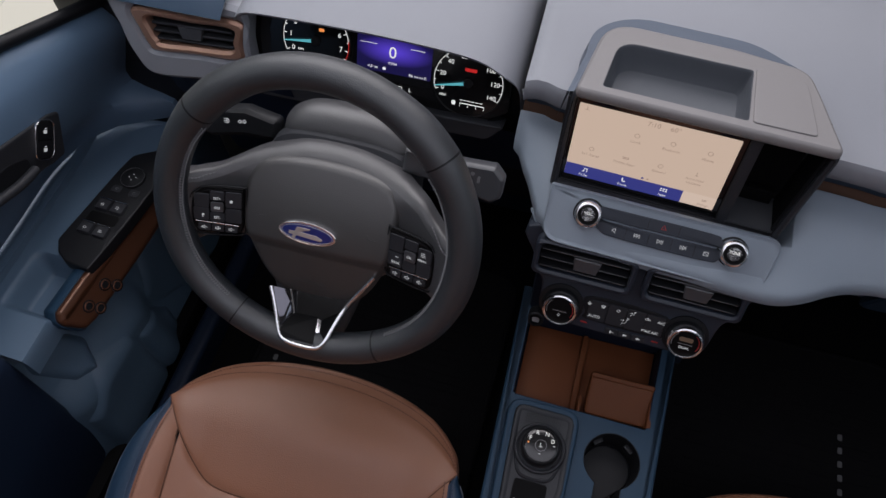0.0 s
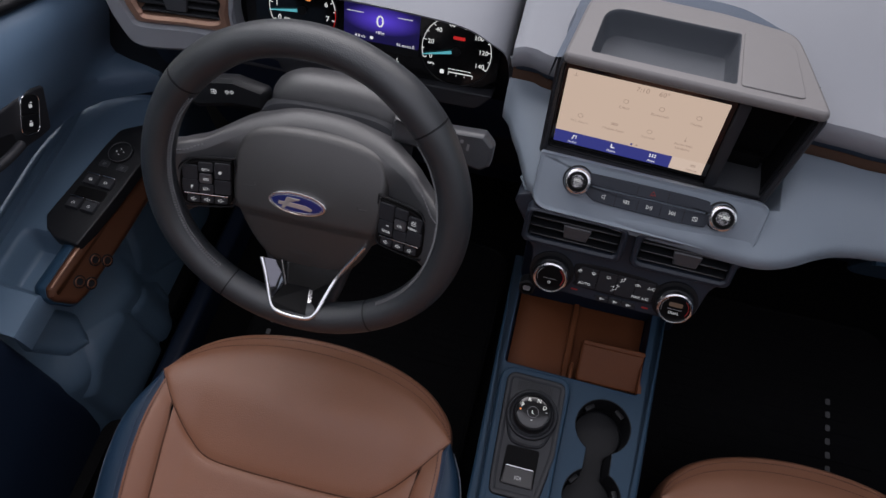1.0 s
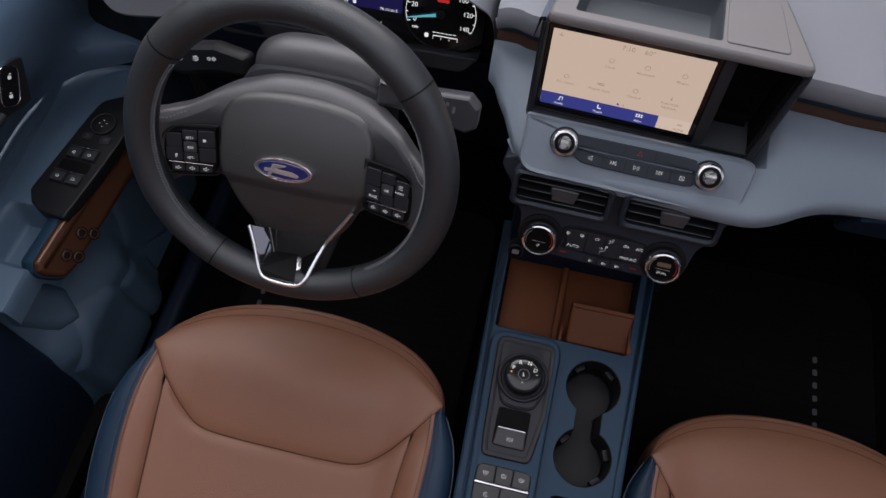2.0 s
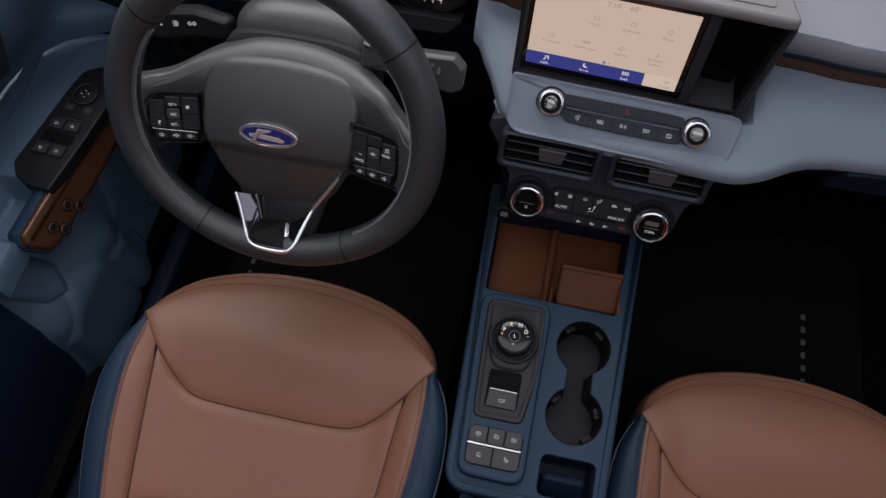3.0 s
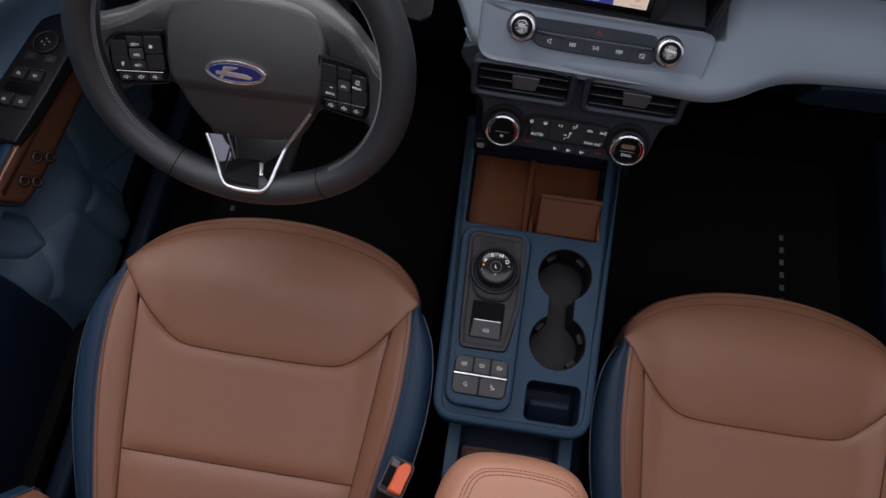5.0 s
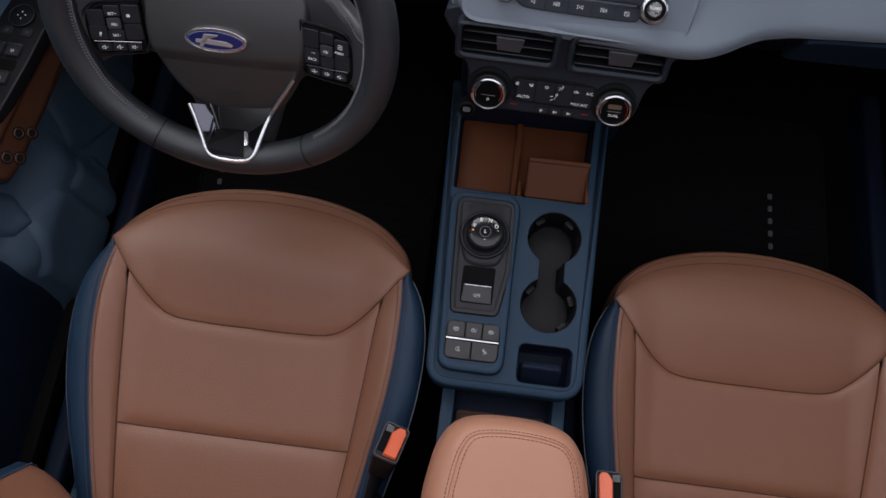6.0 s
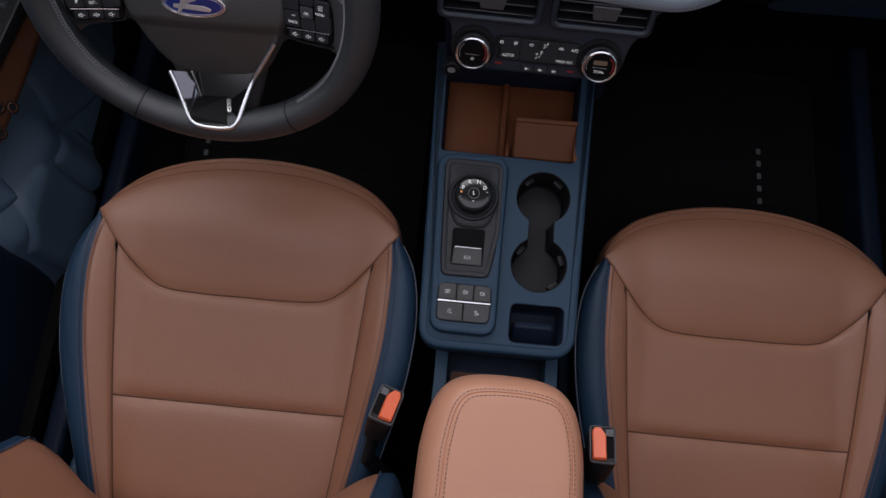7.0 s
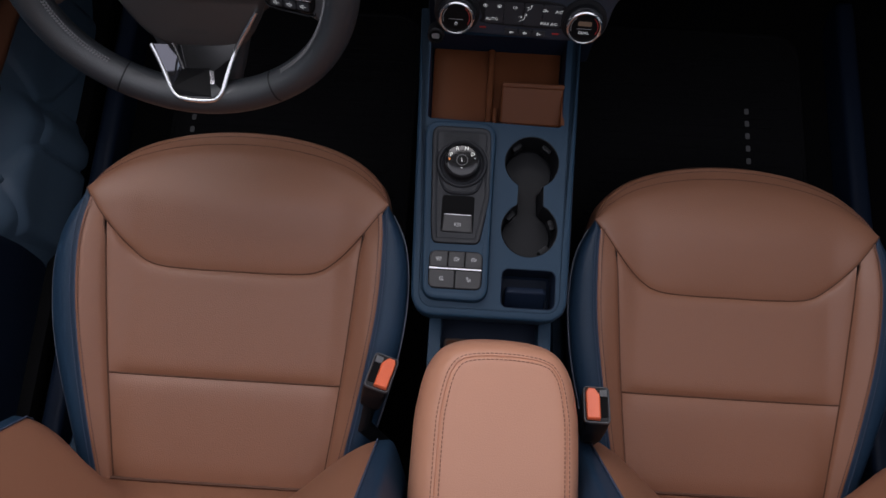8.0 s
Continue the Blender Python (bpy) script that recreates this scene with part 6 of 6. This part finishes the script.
# ---- driver's door ----
door = thing("driver_door", (-0.90, 0.0, 0.03), "navy and blue-grey driver's door with copper grip strip", "car door")


def belt(y):
    return 0.705 - 0.09 * ease(0.15, 0.62, y)


def end(y):
    return ease(0.30, 0.445, y)


def shelf(y):
    """The outer edge of the armrest ledge; it rounds off towards the front."""
    t = min(1, max(0, (y - 0.25) / 0.195))
    return lerp(-0.888, -0.748, 1 - math.sqrt(max(0, 1 - t ** 2.6)))


def belt_in(y):
    """The window line swings inwards towards the windscreen pillar."""
    return 0.016 * ease(0.05, 0.30, y) + 0.27 * max(0, y - 0.31)


def door_x(s, y):
    """The door's section: s runs from the window belt down to the sill."""
    e = end(y)
    pts = [(0, -0.895, belt(y) + 0.012), (1, -0.876, belt(y) + 0.010), (2, -0.855, belt(y) - 0.004), (3, -0.832, belt(y) - 0.038), (4, -0.820, belt(y) - 0.085), (5, -0.826, belt(y) - 0.145), (6, lerp(-0.862, shelf(y) + 0.006, ease(0.2, 0.3, y)), 0.470), (7, shelf(y) - 0.004, 0.434)]
    i = min(int(s), 6)
    a, b = pts[i], pts[i + 1]
    t = s - i
    return Vector((lerp(a[1], b[1], t), y, lerp(a[2], b[2], t)))


def smooth_section(s, y):
    p = (door_x(max(s - 0.35, 0), y) + 2 * door_x(s, y) + door_x(min(s + 0.35, 7), y)) / 4
    p.x += belt_in(y) * ease(5.0, 2.0, s)
    return p


part("upper_trim", patch(lambda u, v: smooth_section(7 * v, lerp(-0.75, 0.62, u)), 60, 42), TRIM_NAVY, door, "smooth navy upper trim, lightened in colour for its sheen")


def cup_dip(y, w):
    """The pull cup sunk into the ledge behind the grip strip."""
    return 0.040 * ease(0.070, 0.090, y) * ease(0.172, 0.152, y) * ease(0.42, 0.58, w)


def ledge(u, v):
    y = lerp(0.006, 0.446, u)
    xi = -0.770 + 0.088 * (min(max(y, 0.08), 0.42) - 0.08)
    xo = shelf(y) - 0.016
    if v < 0.8:
        w = v / 0.8
        return Vector((lerp(xo, xi, w), y, 0.434 - 0.012 * ease(0, 0.3, w) + 0.006 * math.sin(math.pi * w) - cup_dip(y, w)))
    w = (v - 0.8) / 0.2
    return Vector((xi + 0.006 * math.sin(w * 1.57), y, 0.422 - 0.03 * w * w - 0.012 * w - cup_dip(y, 1.0)))


part("armrest_ledge", patch(ledge, 150, 60), STEEL_BLUE, door, "blue-grey armrest ledge")


# soft moulded forms of the door pocket: outline in (y, z), height
FORMS = (([(0.052, 0.352), (0.085, 0.322), (0.099, 0.262), (0.078, 0.234), (0.052, 0.246), (0.030, 0.300)], 0.015),
         ([(0.290, 0.272), (0.240, 0.186), (0.262, 0.140), (0.330, 0.092), (0.46, 0.05), (0.46, 0.26)], 0.006),
         ([(0.082, 0.232), (0.142, 0.206), (0.152, 0.180), (0.150, 0.040), (0.010, 0.040), (0.012, 0.170)], 0.009),
         ([(0.168, 0.174), (0.214, 0.162), (0.248, 0.112), (0.244, 0.040), (0.172, 0.040)], 0.008))


def depth_in(pts, y, z):
    """How far a point lies inside a convex outline; negative outside."""
    best = 1.0
    for a, b in zip(pts, pts[1:] + pts[:1]):
        dy, dz = b[0] - a[0], b[1] - a[1]
        best = min(best, ((b[1] - a[1]) * (y - a[0]) - dy * (z - a[1])) / math.hypot(dy, dz))
    return best


def convex(pts):
    """The outline in the turning sense that depth_in wants."""
    area = sum(a[0] * b[1] - b[0] * a[1] for a, b in zip(pts, pts[1:] + pts[:1]))
    return pts if area < 0 else pts[::-1]


FORMS = [(convex(pts), h) for pts, h in FORMS]


def lower(u, v, y0=-0.06, y1=0.62):
    y = lerp(y0, y1, u)
    z = lerp(0.44, 0.05, v)
    x = -0.875 + 0.075 * ease(0.40, 0.20, z) + 0.010 * ease(0.16, 0.06, z)
    x += 0.022 * ease(0.26, 0.20, z) * ease(-0.02, 0.03, y) * ease(0.24, 0.19, y)
    x -= 0.03 * ease(0.40, 0.60, y)
    return Vector((x + max(h * ease(-0.005, 0.008, depth_in(pts, y, z)) for pts, h in FORMS), y, z))


part("lower_panel", solid(patch(lower, 220, 130), 0.012), STEEL_BLUE, door, "blue-grey lower door panel with moulded pocket forms")
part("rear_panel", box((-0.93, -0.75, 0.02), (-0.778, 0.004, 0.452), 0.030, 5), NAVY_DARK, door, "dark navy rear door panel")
# the sill's near-black stands for shade between door and seat
part("sill_edge", box((-0.815, -0.75, 0.02), (-0.755, 0.62, 0.062), 0.012), DEEP_BLACK, door, "sill edge coloured black for the shade beside the seat")

# copper grip strip with four screws
GP = basis((-0.765, 0.092, 0.432), (0.095, 0.995, 0.0), (-0.419, 0.040, 0.907))
gl_out = roundpoly([(-0.0075, -0.0090), (-0.0165, -0.0190), (-0.0160, -0.0310), (-0.002, -0.0610), (0.020, -0.0660), (0.122, -0.0660), (0.290, -0.0620), (0.290, -0.0165), (0.083, -0.0080)], [0.006, 0.006, 0.010, 0.016, 0.020, 0.20, 0.004, 0.004, 0.20], 8)
part("grip_backing", plate(inset(ccw(gl_out), -0.0045), [(0.004, -0.030), (0, -0.024), (0, -0.008), (0.003, -0.003)], GP), NAVY_PLASTIC, door, "navy grip behind the strip")
gs = part("grip_strip", plate(gl_out, [(0.002, -0.022), (0, -0.018), (0, -0.001), (0.0008, 0.0018), (0.003, 0.0042), (0.006, 0.0056), (0.010, 0.0062)], GP, cap1=False), BRONZE, door, "satin dark bronze grip strip")
part("strip_face", holed(inset(ccw(gl_out), 0.010), [], GP, 0.0062), BRONZE, gs)
for x, y in ((0.0663, -0.0416), (0.0768, -0.0590), (0.0263, -0.0408), (0.0348, -0.0580)):
    m = GP @ Matrix.Translation((x, y, 0.0066))
    # black ring added round each screw head to set it off
    part("screw_ring", lathe([(0.0098, -0.003), (0.0098, 0.0004), (0.0080, 0.0006)], m, n=24), BLACK, gs)
    part("screw", lathe([(0.0078, -0.003), (0.0078, 0.0014), (0.0062, 0.0022), (0.0056, 0.0004), (0.0036, 0.0004)], m, n=24), BRONZE, gs, "bronze screw head")

# thin copper tube added as the highlight on the strip's bevel
part("edge_highlight", tube([GP @ Vector((x, lerp(-0.0108, -0.0180, ease(0.083, 0.29, x)), 0.0052)) for x in np.linspace(-0.004, 0.286, 24)], 0.0014, n=6), COPPER, gs, "copper line that paints the strip's edge highlight")

# switch panel
SW = basis((-0.7925, 0.275, 0.4345), (0.985, 0.075, 0.02), (-0.075, 0.985, 0.0))
sw = part("switch_panel", block(roundpoly([(-0.0225, -0.1010), (-0.0050, -0.1150), (0.036, -0.1220), (0.0585, -0.036), (0.0775, 0.051), (0.082, 0.113), (0.055, 0.1110), (0.0140, 0.0920), (0.0030, 0.0600), (-0.0330, -0.0800)], [0.010, 0.012, 0.004, 0.1, 0.1, 0.004, 0.02, 0.02, 0.1, 0.012], 5), 0.02, SW, 0.003), BLACK, door, "black window switch panel")
mj = SW @ Matrix.Translation((0.0347, 0.0465, 0))
j = part("mirror_joystick", lathe([(0.0195, -0.002), (0.0195, 0.003), (0.0185, 0.004), (0.0178, 0.0030), (0.0080, 0.0040)], mj, n=40), BLACK, sw, "round mirror switch")
part("switch_ring", frame_ring(disc(0.0190, 40), disc(0.0181, 40), 0.001, mj, 0.0045, 0.0003), GREY_TRIM, j)
bars([(0, 0.0055, 0.0016, 0.0016), (0, -0.0055, 0.0016, 0.0016), (0.0055, 0, 0.0016, 0.0016), (-0.0055, 0, 0.0016, 0.0016)], mj, EM_ICON, j, "icon", 0.0040)
for x, y in ((0.0175, 0.0225), (0.0480, 0.0185)):
    k = part("mirror_key", block(rrect(0.0165, 0.0130, 0.003, 3), 0.003, SW @ pose(x, y, 0, 0, 0, -8), 0.0008, z0=0.0016), CHARCOAL, sw)
    ink([[(-1.6, -1.8), (1.6, -1.2), (1.6, 1.8), (-1.6, 1.4), (-1.6, -1.8)]], 0.0005, SW @ pose(x, y, 0, 0, 0, -8), MARK_DIM, k, "icon", 0.0018, (0, 0), 0.0011)
for x, y in ((0.0110, -0.0095), (0.0365, -0.0128), (0.0020, -0.0535), (0.0282, -0.0572)):
    ms = SW @ pose(x, y, 0, 0, 0, -7)
    k = part("window_switch", plate(rrect(0.0225, 0.0210, 0.0025, 3), [(0, -0.002), (0, 0.0024), (0.0012, 0.0042)], ms @ pose(0, 0, 0, -5)), CHARCOAL, sw, "window lift switch")
    bars([(0, 0.0092, 0.0215, 0.0016)], ms, CHROME, k, "chrome_edge", 0.0054)
    ink([[(-2.2, -1.8), (2.2, -1.8), (2.2, 0.6), (1.0, 1.8), (-2.2, 1.8), (-2.2, -1.8)], [(-2.2, -0.2), (2.2, -0.2)]], 0.0006, ms, EM_ICON, k, "icon", 0.0050, (0, -0.0015), 0.0010)
# flat dark plate paints the shade of the well between switches
part("well_shade", block(rrect(0.050, 0.0185, 0.004, 3), 0.001, SW @ pose(0.0190, -0.0335, 0, 0, 0, -7), 0.0004, z0=0.0006), FACE, sw)
# lock switch and pull handle in a dark bezel
BZ = basis((-0.8225, 0, 0), (0, 1, 0), (0, 0, 1))
bz = part("lock_bezel", block(roundpoly([(0.12, 0.598), (0.171, 0.5744), (0.262, 0.5330), (0.2860, 0.5262), (0.3160, 0.5850), (0.2960, 0.5980), (0.2171, 0.6257), (0.12, 0.660)], [0.004, 0.05, 0.03, 0.008, 0.008, 0.012, 0.05, 0.004]), 0.03, BZ, 0.003, z0=0.008), CHARCOAL, door, "charcoal bezel")
# flat black plate paints the shade of the handle's recess
part("recess_shade", block(roundpoly([(0.13, 0.590), (0.190, 0.572), (0.226, 0.560), (0.232, 0.582), (0.205, 0.600), (0.13, 0.622)], 0.010), 0.004, BZ, 0.001, z0=0.0085), BLACK, bz)
part("pull_handle", tube(spline([(-0.808, 0.13, 0.596), (-0.806, 0.19, 0.574), (-0.810, 0.228, 0.562)], 6, False), 0.007, n=10), CHARCOAL, bz, "dark pull handle")
LK = basis((-0.8130, 0.2680, 0.5780), (0, 0.74, -0.67), (-0.05, 0.62, 0.78))
part("lock_rim", frame_ring(rrect(0.038, 0.056, 0.012, 5), rrect(0.0348, 0.0528, 0.0105, 5), 0.004, LK, 0.0022, 0.0006), CHROME, bz, "thin chrome rim")
for y in (-0.0127, 0.0127):
    k = part("lock_key", block(rrect(0.033, 0.0247, 0.004, 3, 0, y), 0.004, LK, 0.0012, z0=0.002), BLACK, bz, "black lock key")
    bars([(0, y - 0.001, 0.0065, 0.0050), (0.0 if y < 0 else 0.0014, y + 0.0036, 0.0038, 0.0012)], LK, EM_ICON, k, "icon", 0.002)
part("window_seal", tube([(-0.872 + belt_in(y), y, belt(y) + 0.016) for y in np.linspace(-0.75, 0.56, 50)], 0.010, n=10), BLACK, door, "black rubber window seal")
glass = mat("window_glass", (0.9, 0.92, 0.92), 0.02, mottle=0)
glass.node_tree.nodes["Principled BSDF"].inputs["Transmission Weight"].default_value = 1.0
glass.node_tree.nodes["Principled BSDF"].inputs["IOR"].default_value = 1.02
gl = part("window_pane", box((-0.889, -0.72, 0.70), (-0.885, 0.45, 1.30), 0), glass, door, "clear side window", smooth=False)
gl.visible_shadow = False

# ---- passenger's door, plain; its shade is put into darker door colours ----
pdoor = thing("passenger_door", (0.93, 0.0, 0.03), "passenger door in darker navy colours that stand for shade", "car door")
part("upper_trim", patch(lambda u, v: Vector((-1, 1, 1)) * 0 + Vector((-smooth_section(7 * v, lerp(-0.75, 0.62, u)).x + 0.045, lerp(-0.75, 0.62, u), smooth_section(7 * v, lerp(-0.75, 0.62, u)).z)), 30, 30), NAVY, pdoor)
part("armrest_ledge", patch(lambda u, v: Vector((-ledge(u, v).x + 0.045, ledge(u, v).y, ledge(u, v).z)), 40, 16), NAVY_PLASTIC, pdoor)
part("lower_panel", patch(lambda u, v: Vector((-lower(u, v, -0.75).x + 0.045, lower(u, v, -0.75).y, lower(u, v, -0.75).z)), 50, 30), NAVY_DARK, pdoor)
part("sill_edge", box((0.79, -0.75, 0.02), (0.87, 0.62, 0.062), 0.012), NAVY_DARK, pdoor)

# ---- floor mats ----


def floor_mat(name, x0, x1, y0, y1, xm, label):
    m = thing(name, ((x0 + x1) / 2, (y0 + y1) / 2, 0.0), label, "floor mat", "floor mats")
    fm = Matrix.Translation((0, 0, 0.012))
    part("mat_body", block(rrect(x1 - x0, y1 - y0, 0.05, 5, (x0 + x1) / 2, (y0 + y1) / 2), 0.012, fm, 0.004), MAT_RUBBER, m)
    part("mat_edge", frame_ring(rrect(x1 - x0, y1 - y0, 0.05, 5, (x0 + x1) / 2, (y0 + y1) / 2), rrect(x1 - x0 - 0.016, y1 - y0 - 0.016, 0.042, 5, (x0 + x1) / 2, (y0 + y1) / 2), 0.006, fm, 0.0025, 0.002), MAT_RUBBER, m, "black bound edge")
    bars([(xm, 0.378 - 0.0258 * i, 0.0085, 0.0120) for i in range(8)], Matrix.Translation((0, 0, 0.0136)), WOVEN, m, "woven_mark")
    bm = bmesh.new()
    rng = random.Random(int(1000 * x1))
    y = y0 + 0.03
    while y < y1 - 0.03:
        box((x0 + 0.02 + 0.05 * rng.random(), y, 0.010), (x1 - 0.02 - 0.05 * rng.random(), y + 0.004 + 0.006 * rng.random(), 0.0136), 0.0008, 1, bm=bm)
        y += 0.012 + 0.020 * rng.random()
    tagged(part("rib", bm, MAT_RUBBER, m, "low ribs of the pile"), kind="stuff")
    return m


floor_mat("passenger_floor_mat", 0.15, 0.60, 0.02, 0.55, 0.4905, "black pile floor mat with pale woven mark")
floor_mat("driver_floor_mat", -0.62, -0.15, 0.02, 0.55, -0.578, "black pile floor mat with pale woven mark")
for x0, x1, nm in ((0.655, 0.690, "sill_right"), (-0.735, -0.700, "sill_left")):
    tagged(part(nm, box((x0, -0.6, -0.02), (x1, 0.60, 0.065), 0.012, 3), NAVY_DARK), "dark navy plastic door sill", "sill", kind="structure")

# the pale hall floor outside the windows; emission stands for the light on it
tagged(part("backdrop", box((-8.0, -8.0, -0.34), (8.0, 8.0, -0.30), 0), FLOOR_GLOW, smooth=False), "pale hall floor outside the windows, glowing to look lit", "backdrop", kind="structure")
